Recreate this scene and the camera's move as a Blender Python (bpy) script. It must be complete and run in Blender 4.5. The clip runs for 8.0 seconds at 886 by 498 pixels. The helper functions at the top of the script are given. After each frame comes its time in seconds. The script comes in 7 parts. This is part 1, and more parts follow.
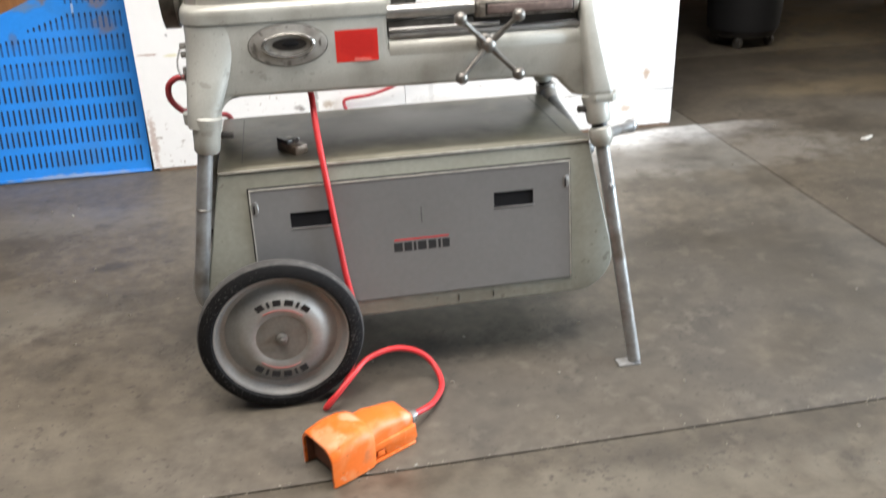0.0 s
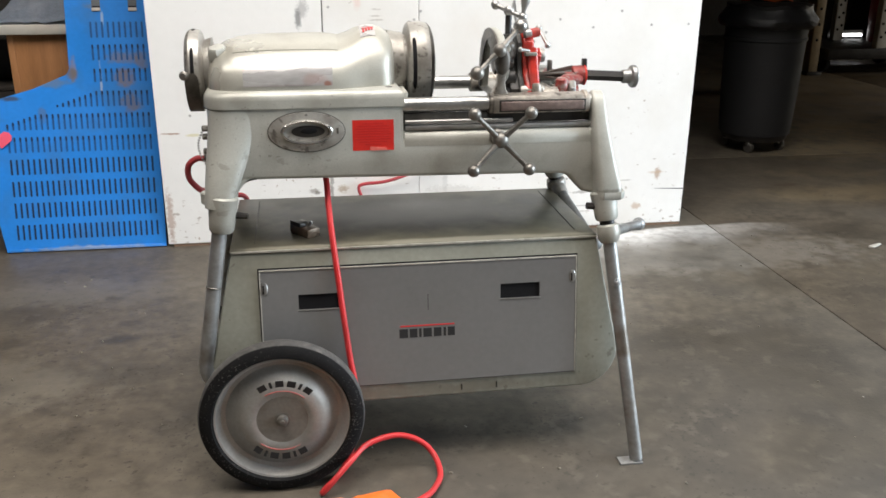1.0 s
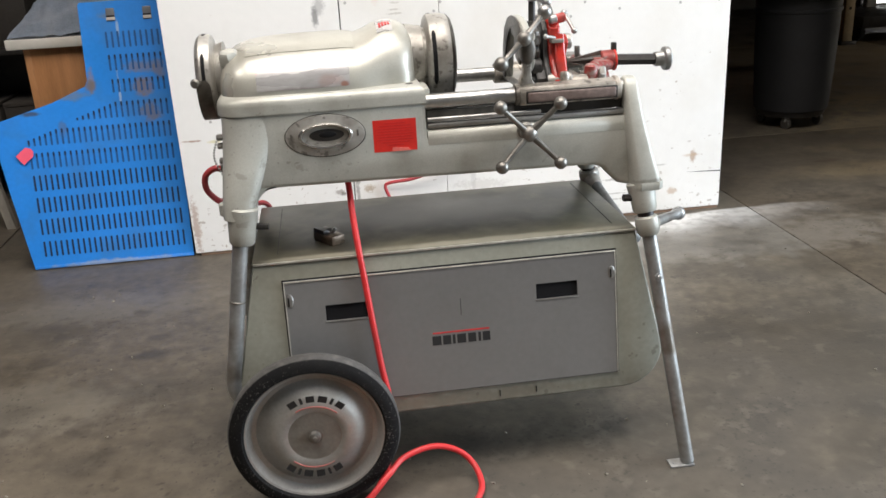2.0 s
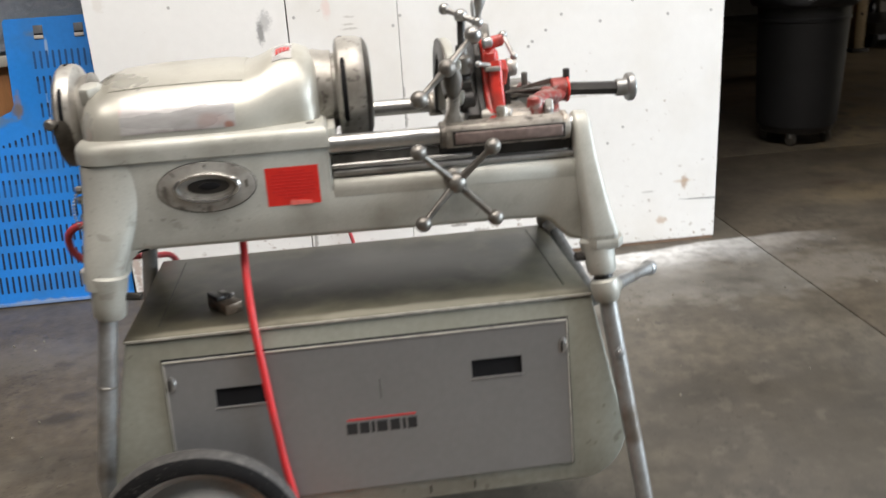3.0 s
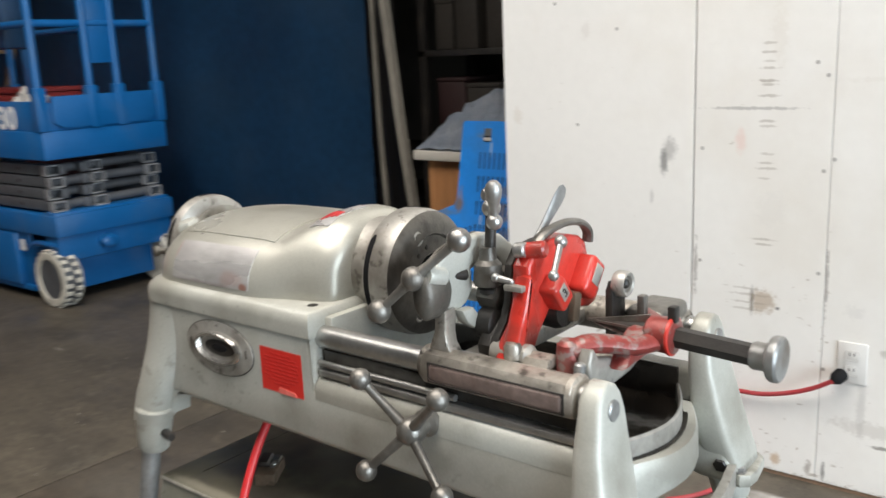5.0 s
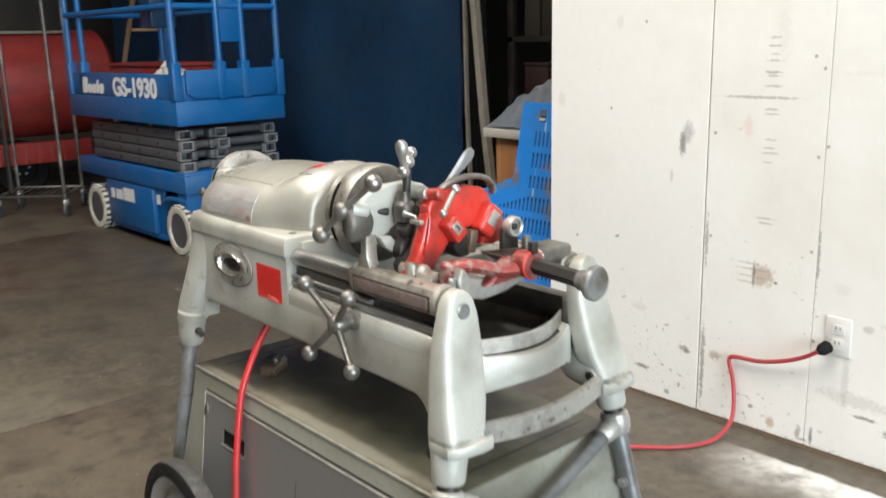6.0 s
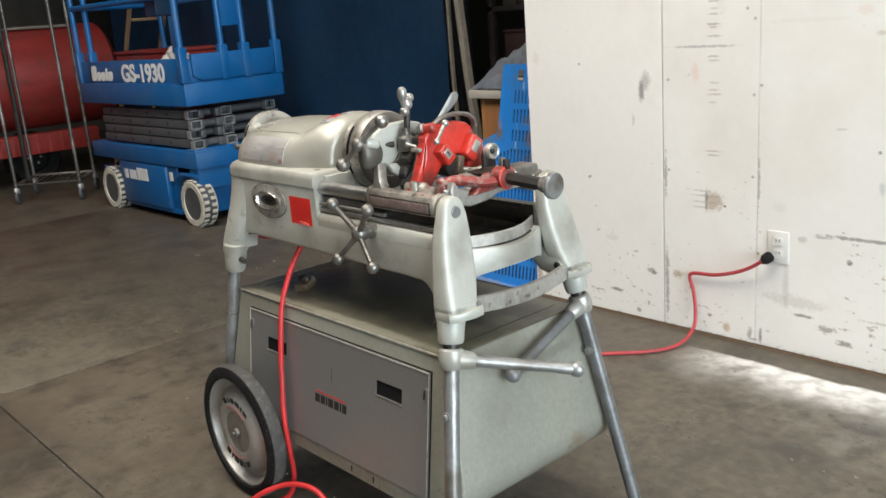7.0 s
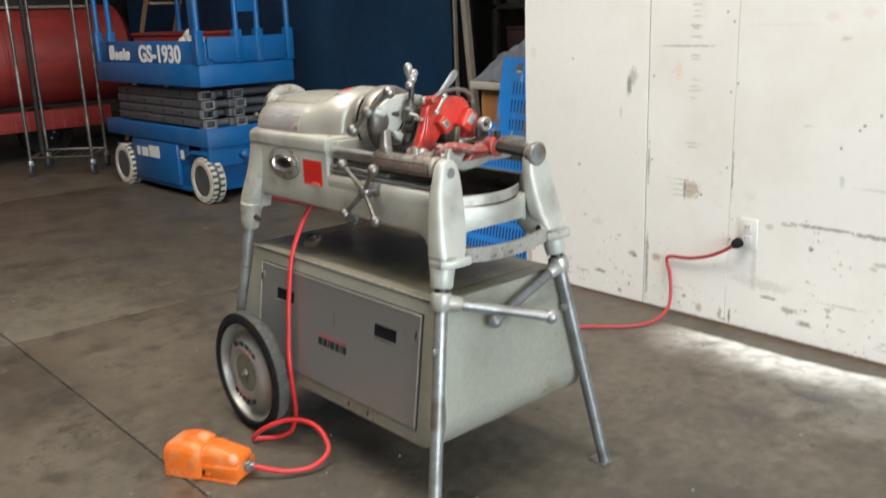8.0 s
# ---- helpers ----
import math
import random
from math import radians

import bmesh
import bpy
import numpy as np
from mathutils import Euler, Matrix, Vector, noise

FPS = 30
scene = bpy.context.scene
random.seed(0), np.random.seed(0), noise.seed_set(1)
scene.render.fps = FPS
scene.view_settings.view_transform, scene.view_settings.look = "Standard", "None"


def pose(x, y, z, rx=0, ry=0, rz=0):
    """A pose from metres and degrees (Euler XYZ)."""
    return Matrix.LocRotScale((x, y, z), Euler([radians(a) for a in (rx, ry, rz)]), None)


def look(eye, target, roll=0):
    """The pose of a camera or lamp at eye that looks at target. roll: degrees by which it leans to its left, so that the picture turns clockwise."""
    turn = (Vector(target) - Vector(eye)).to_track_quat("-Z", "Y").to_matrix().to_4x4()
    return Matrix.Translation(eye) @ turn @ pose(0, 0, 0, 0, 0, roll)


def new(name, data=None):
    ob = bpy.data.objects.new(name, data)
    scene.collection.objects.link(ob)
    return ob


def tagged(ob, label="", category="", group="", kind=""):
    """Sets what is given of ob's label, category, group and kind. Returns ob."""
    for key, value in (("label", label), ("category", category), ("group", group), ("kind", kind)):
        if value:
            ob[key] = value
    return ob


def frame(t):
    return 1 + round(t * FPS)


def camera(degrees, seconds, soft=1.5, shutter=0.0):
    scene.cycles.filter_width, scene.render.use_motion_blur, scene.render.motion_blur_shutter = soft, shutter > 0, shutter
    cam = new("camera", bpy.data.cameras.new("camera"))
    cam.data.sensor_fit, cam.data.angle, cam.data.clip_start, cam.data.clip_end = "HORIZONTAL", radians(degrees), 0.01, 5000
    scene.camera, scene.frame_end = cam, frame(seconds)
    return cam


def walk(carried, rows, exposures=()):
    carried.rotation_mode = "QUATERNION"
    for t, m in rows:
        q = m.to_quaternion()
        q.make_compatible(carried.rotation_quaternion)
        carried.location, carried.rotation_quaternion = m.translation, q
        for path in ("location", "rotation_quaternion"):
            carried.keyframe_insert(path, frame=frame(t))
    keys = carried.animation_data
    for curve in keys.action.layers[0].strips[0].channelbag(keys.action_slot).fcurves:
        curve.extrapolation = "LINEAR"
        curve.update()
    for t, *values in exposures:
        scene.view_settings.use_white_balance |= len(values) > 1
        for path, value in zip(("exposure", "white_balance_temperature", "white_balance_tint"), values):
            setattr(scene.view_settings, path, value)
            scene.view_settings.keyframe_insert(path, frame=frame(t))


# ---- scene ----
cam = camera(53.5, 8.0, soft=1.5, shutter=0.55)
PATH = [
    (0, (-0.27, -2.017, 1.205), (0.041, -0.237, 0.349), -2.0),
    (0.2, (-0.263, -2.026, 1.207), (0.06, -0.221, 0.408), -1.3),
    (0.5, (-0.262, -2.028, 1.21), (0.073, -0.196, 0.481), -0.4),
    (0.8, (-0.264, -2.035, 1.214), (0.055, -0.183, 0.53), 0.2),
    (1, (-0.265, -2.036, 1.217), (0.038, -0.178, 0.543), 0.4),
    (1.2, (-0.265, -2.035, 1.217), (0.024, -0.174, 0.545), 0.2),
    (2.3, (-0.22, -1.852, 1.204), (0.01, 0.008, 0.505), -4.4),
    (2.5, (-0.193, -1.776, 1.199), (0.047, 0.083, 0.502), -4.9),
    (2.8, (-0.109, -1.675, 1.194), (0.13, 0.187, 0.505), -4.5),
    (3, (-0.017, -1.619, 1.198), (0.182, 0.251, 0.518), -3.6),
    (3.2, (0.081, -1.546, 1.203), (0.21, 0.337, 0.541), -2.7),
    (3.5, (0.212, -1.421, 1.215), (0.186, 0.472, 0.57), -2.8),
    (3.7, (0.278, -1.321, 1.216), (0.166, 0.576, 0.593), -3.4),
    (4, (0.366, -1.166, 1.227), (0.14, 0.742, 0.67), -3.4),
    (4.2, (0.45, -1.079, 1.222), (0.028, 0.806, 0.702), -2.9),
    (4.5, (0.603, -0.971, 1.231), (-0.184, 0.804, 0.751), -2.2),
    (4.7, (0.704, -0.925, 1.241), (-0.309, 0.738, 0.783), -2.2),
    (5.8, (1.266, -0.961, 1.26), (-0.167, 0.36, 0.812), -2.1),
    (6, (1.361, -0.967, 1.255), (-0.102, 0.315, 0.791), -1.4),
    (6.2, (1.436, -0.991, 1.254), (-0.045, 0.265, 0.775), -1.8),
    (6.5, (1.524, -1.059, 1.251), (0.039, 0.189, 0.762), -3.5),
    (6.8, (1.633, -1.195, 1.235), (0.164, 0.068, 0.738), -4.5),
    (7, (1.697, -1.273, 1.239), (0.248, 0.006, 0.724), -4.4),
    (7.2, (1.762, -1.33, 1.249), (0.315, -0.034, 0.774), -4.5),
    (7.5, (1.84, -1.379, 1.234), (0.385, -0.079, 0.792), -1.5),
    (7.7, (1.882, -1.402, 1.221), (0.434, -0.103, 0.758), -0.8),
    (8, (1.903, -1.451, 1.205), (0.457, -0.168, 0.691), -1.9),
]
EXPOSURES = [(0, 0.18, 6250, 13), (0.5, -0.15, 6300, 13), (1.0, -0.20, 6300, 12), (2.5, -0.22, 6350, 13), (3.0, -0.28, 6400, 13), (3.5, -0.54, 6450, 14), (4.7, -0.48, 6350, 12), (5.8, -0.22, 6500, 10), (7.0, -0.42, 6550, 10), (8, -0.42, 6600, 10)]
walk(cam, [(t, look(eye, target, roll)) for t, eye, target, roll in PATH], EXPOSURES)

# ---- light: daylight through roof lights and a wide roller door ----
HALL = (-11.0, 7.0, -7.0, 9.0, 5.2)          # x0, x1, y0, y1, height
ROOF_LIGHTS = [(-4.4, -2.8, -3.5, 1.2), (-1.9, 1.7, -3.5, 1.2), (2.8, 4.4, -3.5, 1.2)]
ROLLER = (-4.0, 1.0, 4.0)                    # y0, y1, height, in the wall at the +x end
ADDED_DOOR = (3.2, 5.6, 2.4)                 # the same for an unseen store doorway, added for a fill lamp

world = bpy.data.worlds.new("daylight")
scene.world = world
world.use_nodes = True
wn = world.node_tree.nodes
sky = wn.new("ShaderNodeTexSky")
sky.sky_type, sky.sun_disc = 'NISHITA', False
sky.sun_elevation, sky.sun_rotation = radians(50), radians(120)
wn["Background"].inputs[1].default_value = 0.10
world.node_tree.links.new(sky.outputs[0], wn["Background"].inputs[0])


def area_lamp(name, place, aim, sx, sy, watts, colour):
    data = bpy.data.lights.new(name, 'AREA')
    data.shape, data.size, data.size_y, data.energy, data.color = 'RECTANGLE', sx, sy, watts, colour
    ob = new(name, data)
    ob.matrix_world = look(place, aim)
    return ob


for rx0, rx1, ry0, ry1 in ROOF_LIGHTS:
    rcx, rcy = (rx0 + rx1) / 2, (ry0 + ry1) / 2
    area_lamp("roof_daylight", (rcx, rcy, HALL[4] + 0.05), (rcx, rcy + 0.001, 0), ry1 - ry0, rx1 - rx0, 590 if abs(rcx) < 1 else 215, (1.0, 0.925, 0.82))
area_lamp("door_daylight", (HALL[1] + 0.1, (ROLLER[0] + ROLLER[1]) / 2, ROLLER[2] / 2),
          (0, (ROLLER[0] + ROLLER[1]) / 2, ROLLER[2] / 2), ROLLER[1] - ROLLER[0], ROLLER[2], 950, (0.79, 0.905, 0.98))

# unseen lamp in the added doorway, there to brighten the store
area_lamp("store_fill", (HALL[1] + 0.1, (ADDED_DOOR[0] + ADDED_DOOR[1]) / 2, ADDED_DOOR[2] / 2),
          (0, (ADDED_DOOR[0] + ADDED_DOOR[1]) / 2, ADDED_DOOR[2] / 2), ADDED_DOOR[1] - ADDED_DOOR[0], ADDED_DOOR[2], 29, (1.0, 0.88, 0.66))


# ---- materials ----
def material(name, colour, rough=0.5, metal=0.0, vary=0.12, fine=60.0, coarse=6.0, dirt=None, dirt_amount=0.0,
             dirt_scale=5.0, bump=0.02, bump_scale=200.0, rough_vary=0.1, coat=0.0, stretch=(1, 1, 1), random=0.0):
    m = bpy.data.materials.new(name)
    m.use_nodes = True
    nt = m.node_tree
    n, l = nt.nodes, nt.links
    b = n["Principled BSDF"]
    geo = n.new("ShaderNodeNewGeometry")
    mp = n.new("ShaderNodeMapping")
    mp.inputs["Scale"].default_value = stretch
    l.new(geo.outputs["Position"], mp.inputs["Vector"])

    def noise_node(scale, detail=4.0):
        t = n.new("ShaderNodeTexNoise")
        t.inputs["Scale"].default_value, t.inputs["Detail"].default_value = scale, detail
        l.new(mp.outputs[0], t.inputs["Vector"])
        return t

    big, small = noise_node(coarse, 5), noise_node(fine, 3)
    add = n.new("ShaderNodeMath")
    add.operation = 'ADD'
    l.new(big.outputs["Fac"], add.inputs[0])
    l.new(small.outputs["Fac"], add.inputs[1])
    ramp = n.new("ShaderNodeMapRange")
    ramp.inputs["From Min"].default_value, ramp.inputs["From Max"].default_value = 0.6, 1.4
    ramp.inputs["To Min"].default_value, ramp.inputs["To Max"].default_value = 1 - vary, 1 + vary
    l.new(add.outputs[0], ramp.inputs["Value"])
    mul = n.new("ShaderNodeVectorMath")
    mul.operation = 'SCALE'
    mul.inputs[0].default_value = colour[:3]
    last = ramp.outputs[0]
    if random:
        info = n.new("ShaderNodeObjectInfo")
        rr = n.new("ShaderNodeMapRange")
        rr.inputs["To Min"].default_value, rr.inputs["To Max"].default_value = 1 - random, 1 + random
        l.new(info.outputs["Random"], rr.inputs["Value"])
        mm = n.new("ShaderNodeMath")
        mm.operation = 'MULTIPLY'
        l.new(last, mm.inputs[0])
        l.new(rr.outputs[0], mm.inputs[1])
        last = mm.outputs[0]
    l.new(last, mul.inputs["Scale"])
    out = mul.outputs[0]
    if dirt:
        d = noise_node(dirt_scale, 8)
        dr = n.new("ShaderNodeMapRange")
        dr.inputs["From Min"].default_value, dr.inputs["From Max"].default_value = 0.5, 0.72
        dr.inputs["To Max"].default_value = dirt_amount
        l.new(d.outputs["Fac"], dr.inputs["Value"])
        mix = n.new("ShaderNodeMix")
        mix.data_type = 'RGBA'
        mix.inputs["B"].default_value = (*dirt, 1)
        l.new(dr.outputs[0], mix.inputs["Factor"])
        l.new(out, mix.inputs["A"])
        out = mix.outputs["Result"]
    l.new(out, b.inputs["Base Color"])
    rv = n.new("ShaderNodeMapRange")
    rv.inputs["From Min"].default_value, rv.inputs["From Max"].default_value = 0.3, 0.7
    rv.inputs["To Min"].default_value, rv.inputs["To Max"].default_value = max(0.02, rough - rough_vary), min(1, rough + rough_vary)
    l.new(big.outputs["Fac"], rv.inputs["Value"])
    l.new(rv.outputs[0], b.inputs["Roughness"])
    b.inputs["Metallic"].default_value = metal
    b.inputs["Coat Weight"].default_value = coat
    if bump:
        bt = noise_node(bump_scale, 3)
        bp = n.new("ShaderNodeBump")
        bp.inputs["Strength"].default_value = bump * 10
        bp.inputs["Distance"].default_value = 0.001
        l.new(bt.outputs["Fac"], bp.inputs["Height"])
        l.new(bp.outputs[0], b.inputs["Normal"])
    return m


def patches(m, rows, grain=14.0, fine=0.0):
    """Patches of a given shape, real stains and painted shade or reflections alike: rows of centre, half sizes, colour,
    strength, raggedness.
    """
    nt = m.node_tree
    n, l = nt.nodes, nt.links
    b = n["Principled BSDF"]
    geo = n.new("ShaderNodeNewGeometry")
    rag = n.new("ShaderNodeTexNoise")
    rag.inputs["Scale"].default_value, rag.inputs["Detail"].default_value, rag.inputs["Roughness"].default_value = grain, 8.0, 0.5 + fine
    l.new(geo.outputs["Position"], rag.inputs["Vector"])
    out = b.inputs["Base Color"].links[0].from_socket
    for centre, half, colour, strength, ragged in rows:
        mp = n.new("ShaderNodeVectorMath")
        mp.operation = 'SUBTRACT'
        mp.inputs[1].default_value = centre
        l.new(geo.outputs["Position"], mp.inputs[0])
        dv = n.new("ShaderNodeVectorMath")
        dv.operation = 'DIVIDE'
        dv.inputs[1].default_value = half
        l.new(mp.outputs[0], dv.inputs[0])
        ln = n.new("ShaderNodeVectorMath")
        ln.operation = 'LENGTH'
        l.new(dv.outputs[0], ln.inputs[0])
        ad = n.new("ShaderNodeMath")
        ad.operation = 'MULTIPLY_ADD'
        ad.inputs[1].default_value, ad.inputs[2].default_value = ragged, -ragged / 2
        l.new(rag.outputs["Fac"], ad.inputs[0])
        sm = n.new("ShaderNodeMath")
        sm.operation = 'ADD'
        l.new(ln.outputs["Value"], sm.inputs[0])
        l.new(ad.outputs[0], sm.inputs[1])
        mr = n.new("ShaderNodeMapRange")
        mr.interpolation_type = 'SMOOTHSTEP'
        mr.inputs["From Min"].default_value, mr.inputs["From Max"].default_value = 1.0, 0.35
        mr.inputs["To Max"].default_value = strength
        l.new(sm.outputs[0], mr.inputs["Value"])
        mix = n.new("ShaderNodeMix")
        mix.data_type = 'RGBA'
        mix.inputs["B"].default_value = (*colour, 1)
        l.new(mr.outputs[0], mix.inputs["Factor"])
        l.new(out, mix.inputs["A"])
        out = mix.outputs["Result"]
    l.new(out, b.inputs["Base Color"])
    return m


CAST = material("silver_grey_enamel", (0.440, 0.442, 0.398), 0.43, 0.20, 0.10, 300, 5, (0.21, 0.195, 0.155), 0.75, 7, 0.018, 260, 0.09)
CAB = material("olive_grey_sheet_paint", (0.262, 0.263, 0.220), 0.42, 0.1, 0.14, 90, 4, (0.150, 0.140, 0.105), 0.6, 5, 0.012, 400)
patches(CAB, [((0.43, 0.20, 0.24), (0.06, 0.06, 0.05), (0.20, 0.12, 0.06), 0.55, 1.6), ((0.42, -0.06, 0.20), (0.06, 0.10, 0.02), (0.17, 0.12, 0.07), 0.5, 1.7), ((0.42, 0.10, 0.47), (0.05, 0.16, 0.02), (0.13, 0.12, 0.10), 0.5, 1.8), ((0.0, -0.20, 0.195), (0.45, 0.06, 0.02), (0.14, 0.12, 0.09), 0.5, 1.8)], 26.0, 0.1)
CABTOP = material("oily_shaded_sheet_paint", (0.122, 0.114, 0.078), 0.42, 0.1, 0.30, 30, 3.5, (0.055, 0.050, 0.038), 0.8, 6, 0.015, 300)
# the large dark patch is oil plus the machine's shade, put into the colour
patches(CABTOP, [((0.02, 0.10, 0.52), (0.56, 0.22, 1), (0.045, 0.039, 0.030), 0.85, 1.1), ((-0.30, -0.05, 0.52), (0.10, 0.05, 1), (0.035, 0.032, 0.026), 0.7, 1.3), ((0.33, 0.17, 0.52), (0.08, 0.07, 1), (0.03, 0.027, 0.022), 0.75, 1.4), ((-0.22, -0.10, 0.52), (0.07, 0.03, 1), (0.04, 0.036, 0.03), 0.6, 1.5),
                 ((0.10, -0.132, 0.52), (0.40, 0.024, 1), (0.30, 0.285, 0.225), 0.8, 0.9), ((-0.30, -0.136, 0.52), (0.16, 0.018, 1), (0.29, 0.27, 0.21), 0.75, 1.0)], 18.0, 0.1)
DOORM = material("grey_door_paint", (0.245, 0.242, 0.239), 0.40, 0.50, 0.06, 80, 3, (0.165, 0.163, 0.155), 0.45, 4, 0.01, 400)
STEEL = material("worn_bright_steel", (0.42, 0.415, 0.40), 0.41, 0.9, 0.14, 120, 10, (0.18, 0.165, 0.145), 0.5, 18, 0.02, 400)
CHROME = material("dulled_rail_steel", (0.47, 0.47, 0.455), 0.32, 0.9, 0.14, 120, 10, (0.22, 0.20, 0.17), 0.5, 20, 0.012, 500, 0.08)
POLISH = material("polished_cup_steel", (0.58, 0.57, 0.545), 0.22, 0.92, 0.10, 120, 14, (0.25, 0.22, 0.18), 0.4, 30, 0.006, 500, 0.06)
HOUSING = material("satin_housing_enamel", (0.50, 0.49, 0.43), 0.31, 0.45, 0.08, 300, 6, (0.27, 0.25, 0.20), 0.5, 9, 0.012, 260, 0.08)
GRIME = material("oily_brown_carriage_steel", (0.36, 0.33, 0.285), 0.36, 0.45, 0.28, 90, 9, (0.050, 0.040, 0.030), 0.85, 17, 0.05, 220)
LININGM = material("shaded_brown_lining", (0.14, 0.052, 0.026), 0.7, 0.0, 0.3, 80, 12)
IRON = material("oily_cast_iron", (0.22, 0.21, 0.19), 0.42, 0.75, 0.25, 90, 14, (0.07, 0.06, 0.05), 0.7, 22, 0.06, 220)
DARK = material("black_oily_iron", (0.022, 0.020, 0.018), 0.42, 0.15, 0.35, 90, 14, (0.05, 0.043, 0.035), 0.5, 16, 0.05, 200)
GALV = material("galvanised_pipe", (0.31, 0.315, 0.31), 0.38, 0.6, 0.2, 90, 12, (0.135, 0.107, 0.078), 0.8, 14, 0.03, 260)
# darker copy of the pipe for the rear leg: shade and dirt in its colour
GALVD = material("shaded_galvanised_pipe", (0.21, 0.218, 0.222), 0.40, 0.55, 0.2, 90, 12, (0.08, 0.075, 0.065), 0.8, 14, 0.03, 260)
CHUCK = material("grey_chuck_steel", (0.40, 0.385, 0.35), 0.38, 0.45, 0.2, 90, 10, (0.14, 0.12, 0.095), 0.7, 16, 0.03, 240)
REDP = material("red_tool_enamel", (0.52, 0.034, 0.022), 0.34, 0.0, 0.16, 120, 12, (0.12, 0.04, 0.032), 0.75, 17, 0.03, 180, coat=0.2)
REDW = material("worn_red_enamel", (0.23, 0.040, 0.033), 0.40, 0.2, 0.3, 90, 16, (0.20, 0.155, 0.140), 1.0, 17, 0.06, 180)
CABLE = material("red_cable_rubber", (0.55, 0.028, 0.030), 0.42, 0.0, 0.10, 90, 12, (0.25, 0.04, 0.04), 0.4, 10, 0.01, 300)
CORDM = material("dusty_dull_red_cord", (0.36, 0.034, 0.040), 0.55, 0.0, 0.15, 90, 12, (0.22, 0.06, 0.06), 0.5, 10, 0.01, 300)
PINKW = material("pinkish_worn_casting", (0.23, 0.175, 0.155), 0.40, 0.35, 0.35, 90, 14, (0.11, 0.065, 0.055), 0.7, 26, 0.05, 200)
CARTON = material("dark_cardboard", (0.022, 0.018, 0.014), 0.8, 0.0, 0.3, 50, 6)
DULLRED = material("dull_red_case", (0.022, 0.008, 0.008), 0.6, 0.0, 0.3, 50, 6)
RACKM = material("worn_dark_pole_steel", (0.13, 0.12, 0.11), 0.36, 0.5, 0.3, 90, 9, (0.50, 0.48, 0.44), 0.9, 3.2, 0.03, 200, stretch=(1, 1, 1.6))
SPECKM = material("grit", (0.24, 0.22, 0.18), 0.8, 0.0, 0.3)
RAGM = material("pale_rag", (0.55, 0.53, 0.50), 0.9, 0.0, 0.15, 50, 12, (0.35, 0.33, 0.30), 0.6, 10, 0.15, 120)
TAG = material("red_sticker", (0.62, 0.028, 0.020), 0.30, 0.0, 0.07, 120, 12, None, 0, 5, 0.01, 300)
TAGINK = material("dark_red_ink", (0.53, 0.019, 0.016), 0.4)
FOIL = material("bare_foil_plate", (0.55, 0.535, 0.52), 0.32, 0.42, 0.25, 60, 9, (0.36, 0.33, 0.33), 0.6, 15, 0.02, 200, stretch=(0.5, 1, 2.2))
# pinkish patches: a reflection on the plate, put into its colour
patches(FOIL, [((-0.232, -0.05, 0.921), (0.034, 1, 0.016), (0.45, 0.30, 0.27), 0.5, 1.5), ((-0.207, -0.05, 0.912), (0.012, 1, 0.010), (0.34, 0.13, 0.08), 0.8, 1.2), ((-0.30, -0.05, 0.908), (0.10, 1, 0.006), (0.30, 0.24, 0.23), 0.55, 1.6), ((-0.385, -0.05, 0.950), (0.006, 1, 0.016), (0.55, 0.30, 0.26), 0.45, 1.0)], 26.0)
RUBBER = material("black_rubber", (0.006, 0.006, 0.0063), 0.8, 0.0, 0.3, 120, 20, (0.017, 0.016, 0.0145), 0.35, 24, 0.05, 250)
RUBBER.node_tree.nodes["Principled BSDF"].inputs["Specular IOR Level"].default_value = 0.22
TREADM = material("dusty_tread_rubber", (0.055, 0.053, 0.050), 0.85, 0.0, 0.4, 150, 25, (0.12, 0.115, 0.105), 0.7, 45, 0.06, 250)
RIM = material("silver_wheel_disc", (0.35, 0.342, 0.32), 0.42, 0.52, 0.12, 150, 7, (0.20, 0.185, 0.155), 0.65, 10, 0.02, 300)
RIMD = material("worn_dull_hub_plate", (0.19, 0.175, 0.15), 0.50, 0.25, 0.2, 120, 12, (0.12, 0.10, 0.08), 0.7, 22, 0.03, 250)
CHUCKD = material("greasy_dark_chuck_face", (0.105, 0.096, 0.082), 0.42, 0.25, 0.4, 70, 12, (0.022, 0.019, 0.016), 0.9, 18, 0.05, 240)
GREASE = material("pinkish_greasy_bronze", (0.16, 0.12, 0.085), 0.32, 0.5, 0.3, 90, 14, (0.05, 0.04, 0.03), 0.7, 24, 0.06, 200)
ORANGE = material("orange_enamel", (0.72, 0.145, 0.016), 0.44, 0.0, 0.08, 120, 12, (0.66, 0.26, 0.10), 0.6, 22, 0.03, 160)
patches(ORANGE, [((-0.272, -0.545, 0.100), (0.045, 0.05, 0.03), (0.74, 0.44, 0.25), 0.4, 2.4), ((-0.214, -0.480, 0.106), (0.026, 0.026, 0.02), (0.70, 0.46, 0.30), 0.5, 2.2), ((-0.092, -0.462, 0.062), (0.018, 0.02, 0.02), (0.70, 0.48, 0.34), 0.5, 1.8), ((-0.19, -0.535, 0.035), (0.022, 0.02, 0.022), (0.35, 0.13, 0.05), 0.7, 1.4)], 34.0)
BLACK = material("black_void_paint", (0.010, 0.010, 0.011), 0.7)
BLACK.node_tree.nodes["Principled BSDF"].inputs["Specular IOR Level"].default_value = 0.12
INK = material("black_print", (0.013, 0.013, 0.013), 0.6)
OILPAN = material("oil_wet_pan", (0.014, 0.012, 0.010), 0.16, 0.1, 0.4, 60, 12, (0.04, 0.032, 0.024), 0.5, 14, 0.08, 60)
